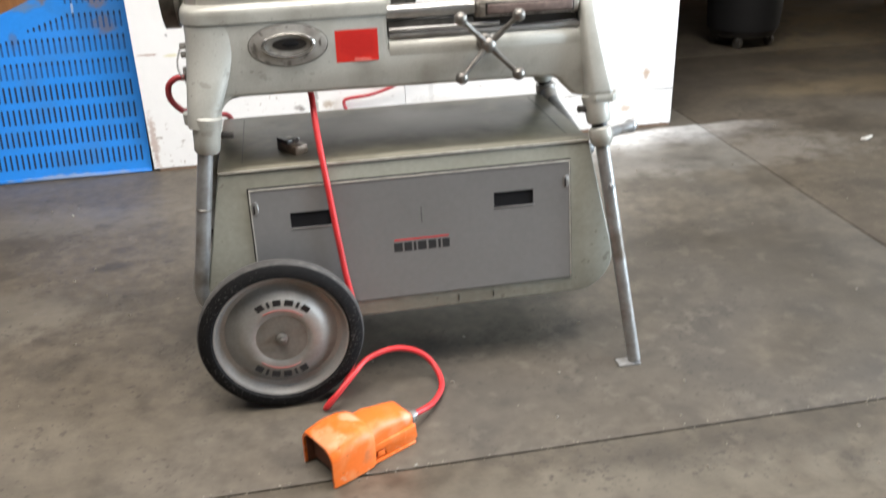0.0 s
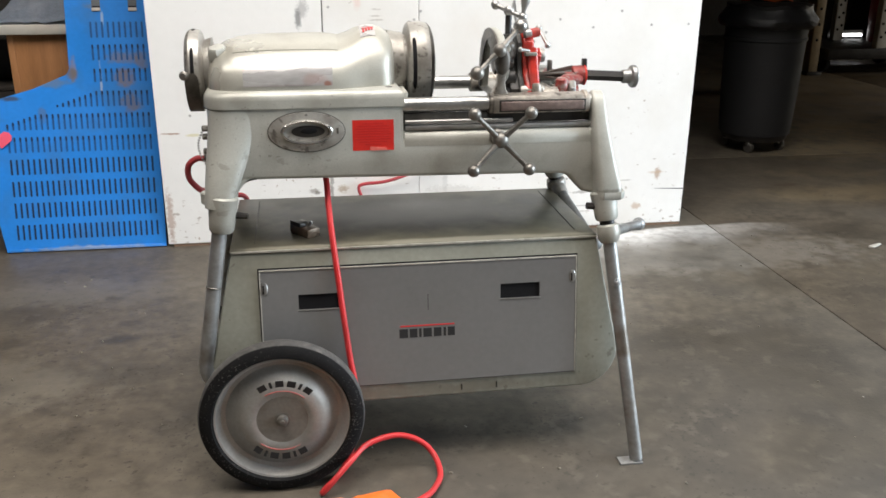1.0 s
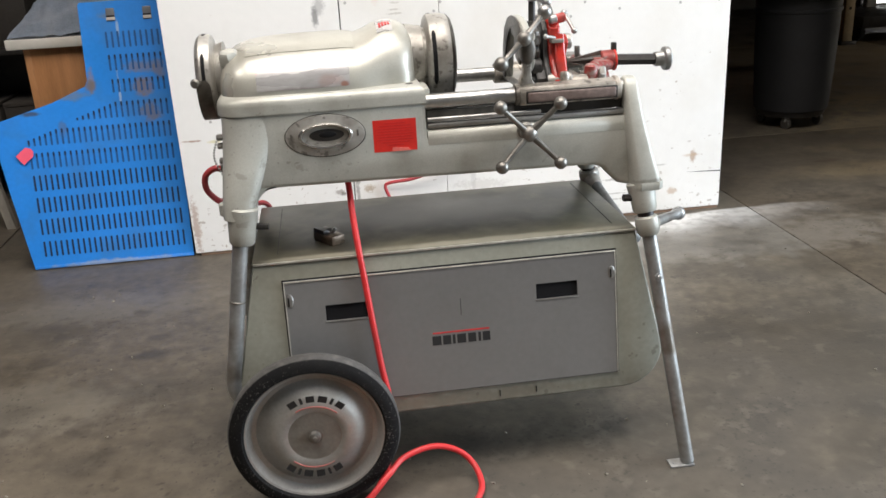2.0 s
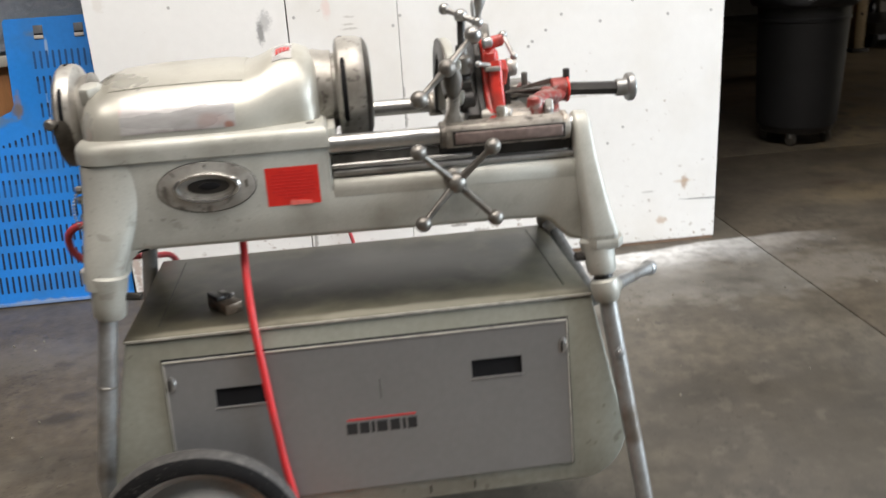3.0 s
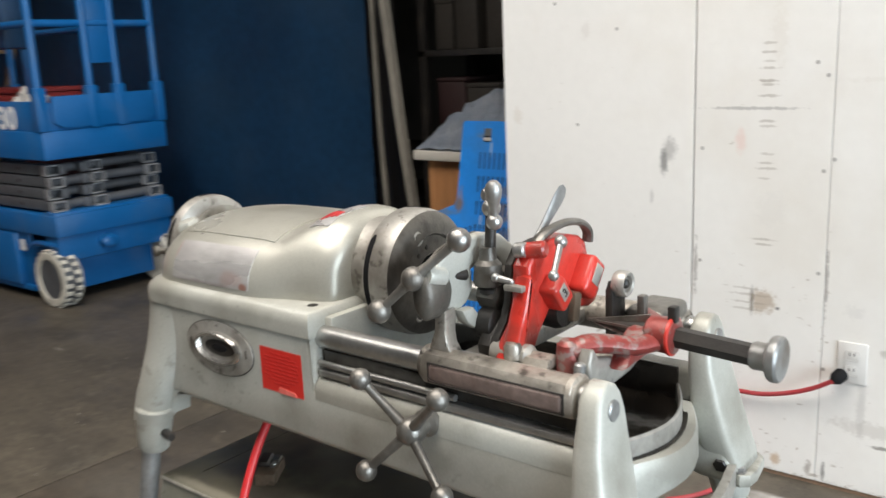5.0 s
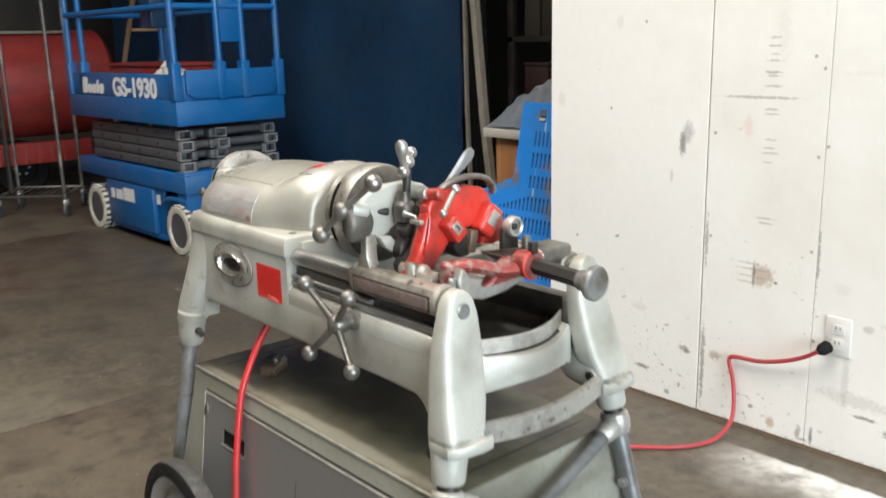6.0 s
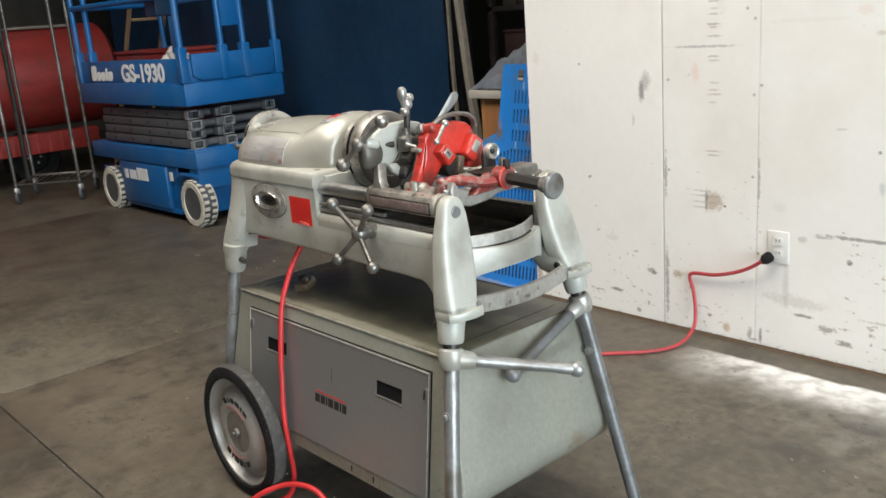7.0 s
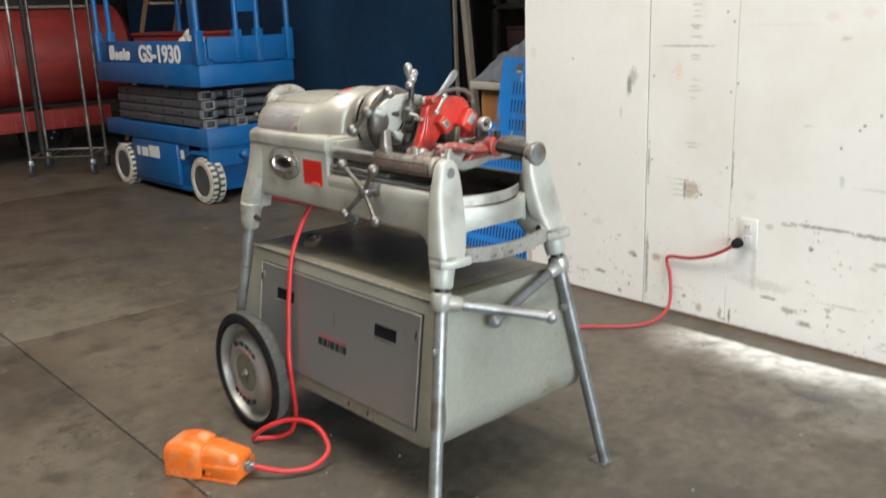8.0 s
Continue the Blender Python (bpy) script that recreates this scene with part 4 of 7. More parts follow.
for y in (-0.138, 0.242):
    part("brace_lug", lathe((0.430, y, 0.672), (0, 0, -1), [(0, 0.026), (0.003, 0.029), (0.030, 0.029), (0.034, 0.025)], 20), CAST, stand)
    part("bolt", lathe((0.450, y + (0.012 if y < 0 else -0.012), 0.672), (0, 0, 1), [(0, 0.008), (0.006, 0.008), (0.008, 0.005)], 6), GALV, stand)

# left legs bend in behind the wheels to the axle
AX = Vector((-0.340, 0, 0.1858))
for side in (-1, 1):
    y0 = YC + side * 0.192
    ya = YC + side * 0.255
    pts = [(-0.446, y0, 0.660), (-0.468, y0 + side * 0.012, 0.52), (-0.494, y0 + side * 0.03, 0.36), (-0.506, y0 + side * 0.035, 0.285),
           (-0.490, y0 + side * 0.037, 0.245), (-0.44, ya, 0.218), (AX.x, ya, AX.z)]
    leg = part("leg", pipe(pts, 0.0165, 16, 8), GALV, stand, "bent galvanised pipe leg with rust specks")
    part("leg_socket", lathe((-0.442, y0 - side * 0.003, 0.676), (-0.12, side * 0.08, -1), [(0, 0.030), (0.004, 0.033), (0.05, 0.029), (0.075, 0.027), (0.08, 0.023)], 24), CAST, stand)
    part("set_screw", rod((-0.42, y0 - side * 0.0, 0.633), (-0.392, y0 + side * 0.004, 0.631), 0.008, 0.007, 8), DARK, stand)
    part("pipe_ring", lathe((-0.476, y0 + side * 0.017, 0.475), (-0.17, side * 0.1, -1), [(0, 0.0165), (0.001, 0.0176), (0.004, 0.0176), (0.005, 0.0165)], 16), IRON, leg)
part("axle", rod((AX.x, YC - 0.302, AX.z), (AX.x, YC + 0.302, AX.z), 0.009, segs=14), STEEL, stand)


def wheel(y, side):
    """A pressed disc wheel; side -1 faces the front."""
    o = (AX.x, y, AX.z)
    ax = (0, side, 0)
    tyre = part("wheel", lathe(o, ax, [(p, r * 0.975) for p, r in ((-0.018, 0.156), (-0.018, 0.174), (-0.014, 0.184), (-0.006, 0.1895), (0.014, 0.1905), (0.023, 0.187), (0.030, 0.176), (0.030, 0.160),
                                       (0.022, 0.155), (-0.014, 0.155), (-0.018, 0.156))], 64), RUBBER, stand, "black rubber tyred wheel, dusty")
    part("disc", lathe(o, ax, [(p, r * 0.975) for p, r in ((-0.012, 0.0), (-0.012, 0.154), (0.018, 0.1565), (0.024, 0.155), (0.022, 0.151), (0.011, 0.146), (0.002, 0.140), (-0.001, 0.130), (0.007, 0.114),
                               (0.020, 0.100), (0.026, 0.088), (0.0275, 0.074), (0.0262, 0.066), (0.0240, 0.061), (0.0225, 0.058), (0.0215, 0.02), (0.021, 0.0))], 64), RIM, tyre, "silver pressed steel wheel disc")
    part("tread", lathe(o, ax, [(-0.0135, 0.178), (-0.0135, 0.1805), (-0.006, 0.1855), (0.014, 0.1864), (0.0215, 0.1836), (0.0215, 0.178), (-0.0135, 0.178)], 64), TREADM, tyre, "dusty grey worn tread")
    part("hub_nut", lathe((AX.x, y + side * 0.0212, AX.z), ax, [(0, 0.021), (0.002, 0.019), (0.0025, 0.013), (0.011, 0.012), (0.013, 0.009), (0.0135, 0.005), (0.018, 0.005), (0.0185, 0)], 18), IRON, tyre, "worn steel hub nut and washer")
    part("hub_plate", lathe((AX.x, y + side * 0.0219, AX.z), ax, [(0, 0.0), (0.0004, 0.0585), (0.0012, 0.0575), (0.0013, 0.053), (0.0010, 0.0)], 48), RIMD, tyre, "dull worn hub plate")
    # printed maker's mark, as plain bars round the disc, with a red line under each
    for base, size in ((82, 1.0), (263, 0.92)):
        a = base + 40.0
        for k, w in enumerate((0.0185, 0.006, 0.018, 0.019, 0.006, 0.018)):
            a -= math.degrees(w / 2 / 0.0905)
            bm = box(-w / 2, w / 2, -0.0006, 0.0006, -0.0105 * size, 0.0105 * size)
            m = Matrix.Translation((AX.x + math.cos(radians(a)) * 0.0895, y + side * 0.0262, AX.z + math.sin(radians(a)) * 0.0895)) @ pose(0, 0, 0, 0, 90 - a, 0) @ pose(0, 0, 0, -side * 7, 0, 0)
            part("mark_bar", moved(bm, m), INK, tyre, "plain black printed bar" if k == 0 else "")
            a -= math.degrees((w / 2 + 0.0075) / 0.0905)
        pts = [Vector((AX.x + math.cos(radians(base - 36 + 6 * i)) * 0.0745, y + side * 0.0282, AX.z + math.sin(radians(base - 36 + 6 * i)) * 0.0745)) for i in range(13)]
        part("red_arc", pipe(pts, 0.0014, 6, 2), REDFADE, tyre, "thin red printed arc")
    return tyre


wheel(YC - 0.292, -1)
wheel(YC + 0.292, 1)

# ---- the pipe threading machine ----
mach = thing("pipe_threading_machine", (0, YC, 0.66), "silver grey cast pipe threading machine with red tool parts", "threading machine")
BF, BB = -0.130, 0.224                       # front and back of the casting


def plan(x0, x1, y0, y1, r):
    """A plan outline with both corners at x0 rounded."""
    return [(x1, y1)] + arc(x0 + r, y1 - r, r, 90, 180, 8) + arc(x0 + r, y0 + r, r, 180, 270, 8) + [(x1, y0)]


def bed_side(y0, y1, top=0.802):
    """Side wall of the bed with its splayed foot."""
    o = [(-0.415, 0.7068), (0.28, 0.698)]
    o += arc(0.315, 0.655, 0.042, 100, 30, 6)
    o += [(0.375, 0.652), (0.404, 0.645), (0.452, 0.645), (0.446, 0.68), (0.430, 0.76), (0.422, 0.80), (0.384, 0.803), (0.380, top), (-0.036, top), (-0.042, top + 0.004), (-0.044, 0.815), (-0.0455, 0.872), (-0.415, 0.872)]
    return prism(o, "y", y0, y1, 0.010, 3)


part("base_casting", prism(plan(-0.468, -0.0455, BF, BB, 0.050), "z", 0.7065, 0.872, 0.007, 3), CAST, mach, "silver grey enamelled casting with chips")
part("bed_side", bed_side(BF - 0.0008, BF + 0.042, 0.784), CAST, mach)
part("bed_lip", prism([(BF + 0.040, 0.772), (BF - 0.0012, 0.772)] + arc(BF + 0.0235, 0.7825, 0.0247, 180, 75, 10) + [(BF + 0.040, 0.806)], "x", -0.042, 0.386, 0.001, 1), CAST, mach, "rounded upper lip of the bed", 50)
part("bed_side", bed_side(BB - 0.042, BB + 0.0008), CAST, mach)
part("bed_floor", box(-0.06, 0.36, BF + 0.03, BB - 0.03, 0.702, 0.712, 0.002), CAST, mach)
# flared columns at the left corners flow out to the leg sockets
for side in (-1, 1):
    loops = []
    for z, xa, xb, out_ in ((0.655, -0.483, -0.415, 0.220), (0.675, -0.482, -0.415, 0.217), (0.70, -0.480, -0.405, 0.212), (0.74, -0.476, -0.388, 0.200), (0.78, -0.471, -0.370, 0.190), (0.82, -0.467, -0.352, 0.1828), (0.860, -0.465, -0.338, 0.1785)):
        xc, rx, yc, ry = (xa + xb) / 2, (xb - xa) / 2, YC + side * (out_ - 0.033), 0.033
        loop = []
        for i in range(28):
            a = 2 * math.pi * i / 28
            c, q = math.cos(a), math.sin(a)
            loop.append(Vector((xc + rx * math.copysign(abs(c) ** 0.85, c), yc + ry * math.copysign(abs(q) ** 0.85, q), z)))
        loops.append(loop)
    bm = bmesh.new()
    rings(bm, loops)
    part("corner_column", bm, CAST, mach, "", 60)
for side in (-1, 1):
    web = [(-0.425, 0.662), (-0.414, 0.662)] + [(-0.414 + 0.050 * (1 - math.cos(a)), 0.662 + 0.046 * math.sin(a)) for a in (math.pi / 2 * i / 8 for i in range(1, 9))] + [(-0.364, 0.712), (-0.425, 0.712)]
    ya = YC + side * 0.176
    part("corner_web", prism(web, "y", min(ya, ya - side * 0.04), max(ya, ya - side * 0.04), 0.004), CAST, mach)
# cover with a rolled rim
bm = bmesh.new()
rings(bm, [[Vector((px, py, z)) for px, py in plan(-0.473 + ins, -0.0425 - ins * 0.8, BF - 0.0042 + ins, BB + 0.0042 - ins, 0.055)] for z, ins in
           ((0.8622, 0.0015), (0.8632, 0.0), (0.880, 0.0), (0.886, 0.0008), (0.891, 0.003), (0.895, 0.0065), (0.898, 0.011), (0.8995, 0.017))])
part("cover", bm, CAST, mach, "", 40)
part("corner_lug", rod((-0.476, -0.125, 0.656), (-0.476, -0.125, 0.684), 0.016, segs=16, chamfer=0.003), CAST, mach)
# flat corner pad of the cover with a screw hole
part("screw_hole", lathe((-0.072, -0.095, 0.8992), (0, 0, 1), [(0, 0.008), (0.0008, 0.008)], 16), DARK, mach)
# motor and gear housing, lofted along the machine
HK = 2.5                                     # squareness of the housing
STN = [(-0.466, 0.075, 0.922, 0.9), (-0.463, 0.105, 0.94, 0.895), (-0.456, 0.128, 0.957, 0.892), (-0.444, 0.145, 0.977, 0.89), (-0.425, 0.156, 0.988, 0.89), (-0.4, 0.162, 0.994, 0.89), (-0.34, 0.165, 0.999, 0.89), (-0.26, 0.165, 1, 0.89), (-0.205, 0.163, 1, 0.89), (-0.175, 0.158, 0.996, 0.89), (-0.152, 0.15, 1.004, 0.89), (-0.132, 0.142, 1.014, 0.89), (-0.112, 0.135, 1.0195, 0.89), (-0.09, 0.129, 1.019, 0.89), (-0.072, 0.122, 1.012, 0.89), (-0.06, 0.112, 1.002, 0.892), (-0.055, 0.1, 0.992, 0.897)]
bm = bmesh.new()
loops = []
for x, hw, zt, zb in STN:
    k = HK
    loop = []
    for i in range(33):
        a = math.pi * i / 32
        c, s = math.cos(a), math.sin(a)
        loop.append(Vector((x, YC - hw * math.copysign(abs(c) ** (2 / k), c), zb + (zt - zb) * abs(s) ** (2 / k))))
    loops.append(loop)
rings(bm, loops)
part("housing", bm, HOUSING, mach, "rounded silver grey motor housing, worn bright on top", 60)


def housing_point(x, a, lift=0.0):
    """A place on the housing at x, angle a from the front (0) over the top (180)."""
    for s0, s1 in zip(STN, STN[1:]):
        if s0[0] <= x <= s1[0]:
            t = (x - s0[0]) / (s1[0] - s0[0])
            hw, zt, zb = (s0[i] + (s1[i] - s0[i]) * t for i in (1, 2, 3))
            c, s, k = math.cos(radians(a)), math.sin(radians(a)), HK
            return Vector((x, YC - (hw + lift) * math.copysign(abs(c) ** (2 / k), c), zb + (zt - zb + lift) * abs(s) ** (2 / k)))


def on_housing(x0, x1, a0, a1, lift, nx=8, na=10):
    bm = bmesh.new()
    loops = []
    for i in range(nx + 1):
        x = x0 + (x1 - x0) * i / nx
        loops.append([housing_point(x, a0 + (a1 - a0) * j / na, lift) for j in range(na + 1)] + [housing_point(x, a1 + (a0 - a1) * j / na, lift - 0.003) for j in range(na + 1)])
    return rings(bm, loops)


part("name_plate", on_housing(-0.385, -0.195, 6, 40, 0.0010), FOIL, mach, "bare worn foil plate, print rubbed off, pinkish reflection painted in", 60)
part("top_lid", on_housing(-0.405, -0.18, 50, 130, 0.0014), HOUSING, mach, "slightly raised top lid", 60)
plate2 = part("badge", on_housing(-0.128, -0.094, 58, 92, 0.0012, 4, 4), FOIL, mach, "small worn badge with red marks", 60)
for k in range(4):
    part("badge_mark", on_housing(-0.122 + 0.0065 * k, -0.1175 + 0.0065 * k, 66 + 1.5 * k, 78, 0.0022, 1, 3), REDINK, plate2)
# oil cap near the rear chuck
part("oil_cap", lathe((-0.438, -0.03, 0.955), (-0.12, -0.30, 1), [(0, 0.023), (0.024, 0.022), (0.030, 0.017), (0.032, 0.0)], 6), CAST, mach)
# chucks
AXZ = 0.930
part("front_neck", lathe((-0.062, YC, AXZ), (1, 0, 0), [(0, 0.078), (0.012, 0.076), (0.02, 0.074), (0.034, 0.073), (0.036, 0.068), (0.044, 0.067)], 40), CHUCK, mach, "worn steel spindle neck")
fch = part("front_chuck", lathe((-0.030, YC, AXZ), (1, 0, 0), [(0.009, 0.070), (0.0095, 0.080), (0.012, 0.0895), (0.0155, 0.0945), (0.020, 0.0960), (0.048, 0.0960), (0.060, 0.0930), (0.068, 0.085), (0.072, 0.073), (0.073, 0.060),
                                                              (0.069, 0.058), (0.069, 0.030), (0.063, 0.026), (0.02, 0.022), (0.02, 0.0)], 64), CHUCK, mach, "grey steel hammer chuck drum, oily")
part("chuck_face", lathe((-0.030, YC, AXZ), (1, 0, 0), [(0.055, 0.030), (0.0618, 0.0928), (0.0684, 0.0856), (0.0724, 0.0736), (0.0736, 0.0605), (0.0696, 0.0575), (0.0696, 0.031), (0.055, 0.030)], 64), CHUCKD, fch, "greasy dark chuck face")
part("bore", lathe((0.034, YC, AXZ), (1, 0, 0), [(0, 0.0), (0, 0.0255), (0.003, 0.0265), (0.0055, 0.026), (0.006, 0.0)], 32), BLACK, fch)


def drum_slot(x0, x1, r, a0, a1, n=14):
    bm = bmesh.new()
    loops = []
    for i in range(n + 1):
        a = radians(a0 + (a1 - a0) * i / n)
        for_loop = []
        taper = min(1.0, 0.45 + 9.0 * min(i, n - i) / n)
        xm, hx = (x0 + x1) / 2, (x1 - x0) / 2 * taper
        for xx, rr in ((xm - hx, r - 0.002), (xm + hx, r - 0.002), (xm + hx, r + 0.0007), (xm - hx, r + 0.0007)):
            for_loop.append(Vector((xx, YC - rr * math.cos(a), AXZ + rr * math.sin(a))))
        loops.append(for_loop)
    return rings(bm, loops)


for a in (0, 120, 240):
    part("jaw_slot", drum_slot(-0.0110, -0.0020, 0.096, a - 36 + 8, a + 36 + 8), BLACK, fch)
    aa = radians(a + 62)
    part("drum_dimple", lathe((0.035, YC - 0.066 * math.cos(aa), AXZ + 0.066 * math.sin(aa)), (1, 0, 0), [(0, 0.011), (0.0068, 0.011), (0.0078, 0.0085), (0.0065, 0.005), (0.006, 0)], 16), CHUCK, fch)
    for da in (-14, 14):
        ab = radians(a + 62 + da)
        part("face_screw", lathe((0.039, YC - 0.043 * math.cos(ab), AXZ + 0.043 * math.sin(ab)), (1, 0, 0), [(0, 0.004), (0.0015, 0.004), (0.002, 0.002)], 10), DARK, fch)
part("rear_neck", lathe((-0.458, YC, AXZ - 0.008), (-1, 0, 0), [(0, 0.074), (0.02, 0.066)], 40), CHUCK, mach)
rch = part("rear_chuck", lathe((-0.474, YC, AXZ - 0.008), (-1, 0, 0), [(0, 0.066), (0.004, 0.082), (0.008, 0.089), (0.016, 0.091), (0.030, 0.091), (0.036, 0.086), (0.040, 0.078), (0.041, 0.03), (0.03, 0.025), (0.03, 0)], 64), CHUCK, mach, "grey steel rear centring chuck")
for a in (0, 120, 240):
    bm = drum_slot(-0.500, -0.492, 0.091, a - 40, a + 40)
    part("jaw_slot", moved(bm, Matrix.Translation((0, 0, -0.008))), BLACK, rch)
part("chuck_shield", moved(drum_slot(-0.514, -0.484, 0.0918, -105, 4, 20), Matrix.Translation((0, 0, -0.008))), CHUCKD, rch, "dark worn lower half of the rear chuck")
part("shield_knob", lathe((-0.508, YC - 0.092, AXZ - 0.006), (-0.3, -1, 0.1), [(0, 0.006), (0.010, 0.006), (0.012, 0.010), (0.018, 0.010), (0.021, 0.006)], 14), IRON, rch)
# speed window: an oval bezel round a dark switch recess
SX, SZ = -0.256, 0.8115
part("bezel_gap", prism(ellipse(SX, SZ, 0.0838, 0.0453, 48), "y", BF - 0.0015, BF + 0.008), DARK, mach)
sw = part("switch_bezel", prism(ellipse(SX, SZ, 0.0825, 0.0440, 48), "y", BF - 0.003, BF + 0.01, 0.0015), CHUCK, mach, "oval metal bezel, rubbed and worn")
bm = bmesh.new()
ring_rows = []
for rx, rz, y in ((0.054, 0.026, -0.0028), (0.0565, 0.0275, -0.007), (0.053, 0.0250, -0.0105), (0.0495, 0.0218, -0.0100), (0.0475, 0.0200, -0.0040), (0.044, 0.0178, 0.0030), (0.034, 0.013, 0.0062), (0.02, 0.008, 0.0075), (0.001, 0.0005, 0.0078)):
    ring_rows.append([Vector((p[0], BF + y, p[1])) for p in ellipse(SX, SZ, rx, rz, 48)])
rings(bm, ring_rows, False, True)
part("switch_ring", bm, POLISH, sw, "polished oval cup", 60)
part("switch_well", prism(ellipse(SX + 0.003, SZ + 0.001, 0.036, 0.0130, 40), "y", BF - 0.0042, BF + 0.006, 0.0005), DARK, sw, "dark well of the switch")
part("switch_rocker", prism(ellipse(SX + 0.005, SZ + 0.002, 0.018, 0.0062, 28), "y", BF - 0.0075, BF - 0.003, 0.001), BLACK, sw, "black rocker switch")
for k in range(3):
    part("bezel_mark", box((-0.328, -0.258, -0.191)[k], (-0.324, -0.253, -0.187)[k], BF - 0.0037, BF - 0.002, (0.806, 0.847, 0.806)[k], (0.819, 0.851, 0.819)[k]), IRON, sw)
TAGTORN = material("glare_red_film", (0.72, 0.16, 0.13), 0.25)
# red caution sticker with printed lines that cannot be read
tagp = part("caution_sticker", box(-0.157, -0.066, BF - 0.0012, BF + 0.001, 0.766, 0.834), TAG, mach, "bright red caution sticker with dark red print")
for k in range(9):
    w = (0.045, 0.07, 0.078, 0.074, 0.078, 0.070, 0.076, 0.06, 0.035)[k]
    zz = 0.826 - 0.0058 * k
    part("print_line", box(-0.1115 - w / 2, -0.1115 + w / 2, BF - 0.0017, BF - 0.0011, zz - 0.0012, zz + 0.0012), TAGINK, tagp)
# glare along the sticker's lower edge is put into this lighter red
part("torn_corner", prism([(-0.120, 0.766), (-0.080, 0.766), (-0.084, 0.772), (-0.118, 0.775)], "y", BF - 0.0026, BF - 0.0013), TAGTORN, tagp, "curled torn sticker edge, glare painted in lighter red")
# tie rails, posts, pan
for y in (-0.104, 0.199):
    part("rail", rod((-0.05, y, 0.860), (0.402, y, 0.860), 0.0165, segs=28), CHROME, mach, "polished round guide rail")
    bm = bmesh.new()
    s = -1 if y < YC else 1
    loops = []
    splay = 1.35 if s < 0 else 1.45
    for z, hw, x0, x1, sh in ((0.645, 0.039, 0.400, 0.464, 0.022), (0.675, 0.042, 0.399, 0.459, 0.020), (0.71, 0.045, 0.396, 0.449, 0.014), (0.76, 0.044, 0.390, 0.437, 0.008), (0.81, 0.040, 0.387, 0.426, 0.003), (0.845, 0.033, 0.387, 0.421, 0.0),
                              (0.866, 0.027, 0.387, 0.418, 0.0), (0.878, 0.017, 0.389, 0.416, 0.0), (0.8835, 0.006, 0.392, 0.413, 0.0)):
        yy = y + s * sh * splay
        hx, xc = (x1 - x0) / 2, (x0 + x1) / 2
        loop = []
        for i in range(32):
            a = 2 * math.pi * i / 32
            c, q = math.cos(a), math.sin(a)
            loop.append(Vector((xc + hx * math.copysign(abs(c) ** 0.44, c), yy + hw * math.copysign(abs(q) ** 0.44, q), z)))
        loops.append(loop)
    rings(bm, loops)
    post = part("end_post", bm, CAST, mach, "tapered cast post holding the rail end", 60)
    part("rail_end", lathe((0.414, y, 0.852), (1, 0, 0), [(0, 0.0130), (0.0068, 0.0130), (0.0082, 0.0112), (0.0085, 0.0)], 24), GALV, post, "round rail end plug")
# curved end apron between the posts, arched below
bm = bmesh.new()
loops = []
for i in range(17):
    t = i / 16
    y = -0.075 + t * 0.244
    bulge = 0.045 * math.sin(math.pi * t)
    x = 0.392 + bulge
    zt, zl = 0.762 - 0.005 * math.sin(math.pi * t), 0.690 + 0.022 * math.sin(math.pi * t) ** 0.6
    loops.append([Vector((x - 0.012, y, zl)), Vector((x + 0.006, y, zl)), Vector((x + 0.009, y, zl + 0.01)), Vector((x + 0.008, y, zt - 0.008)), Vector((x + 0.004, y, zt)), Vector((x - 0.012, y, zt))])
rings(bm, loops)
part("end_apron", bm, CAST, mach, "curved cast end apron", 40)
bm = bmesh.new()
oo = [(-0.04, -0.092), (0.39, -0.085)] + [(0.385 + 0.042 * math.sin(math.pi * i / 12), -0.085 + 0.264 * i / 12) for i in range(1, 12)] + [(0.39, 0.179), (-0.04, 0.186)]
pan = part("chip_pan", prism(oo, "z", 0.752, 0.760, 0.001), OILPAN, mach, "black oil-wet chip pan")
wall_rows = []
for k in range(17):
    t = k / 16
    x, y = 0.374 + 0.045 * math.sin(math.pi * t), -0.078 + 0.250 * t
    wall_rows.append([Vector((x + dx, y, z)) for dx, z in ((-0.003, 0.756), (0.003, 0.756), (0.003, 0.782), (0.0, 0.785), (-0.003, 0.782))])
bm = bmesh.new()
rings(bm, wall_rows)
part("pan_wall", bm, CHUCK, pan, "bare grey pan wall, oil marked", 40)
part("pan_back", box(-0.030, 0.372, 0.1735, 0.1810, 0.757, 0.806, 0.002), OILPAN, pan, "oil-black back wall of the pan")
part("bed_rack", box(-0.04, 0.39, -0.124, -0.100, 0.806, 0.816, 0.003), STEEL, mach, "toothed rack, rubbed bright")
part("chip_guard", box(0.150, 0.386, -0.112, -0.098, 0.818, 0.842, 0.002), DARK, mach, "black oily strip under the carriage")
part("bed_web", box(-0.040, 0.149, -0.110, -0.098, 0.818, 0.842, 0.002), CHUCKD, mach, "greasy grey web under the rail")
part("feed_rod", rod((-0.040, -0.117, 0.824), (0.205, -0.117, 0.824), 0.0048, segs=12), STEEL, mach)
part("bed_liner", box(-0.045, -0.03, -0.10, 0.19, 0.772, 0.888, 0.003), CAST, mach)

# hand wheel with four ball ended spokes
HC = Vector((0.168, -0.166, 0.788))
hw_ = part("hand_wheel", lathe((HC.x, BF + 0.004, HC.z), (0, -1, 0), [(0, 0.019), (0.010, 0.0185), (0.014, 0.013), (0.022, 0.013), (0.026, 0.017), (0.038, 0.0185), (0.046, 0.017), (0.052, 0.012), (0.055, 0.004), (0.0555, 0)], 24), IRON, mach, "cast iron hand wheel hub")
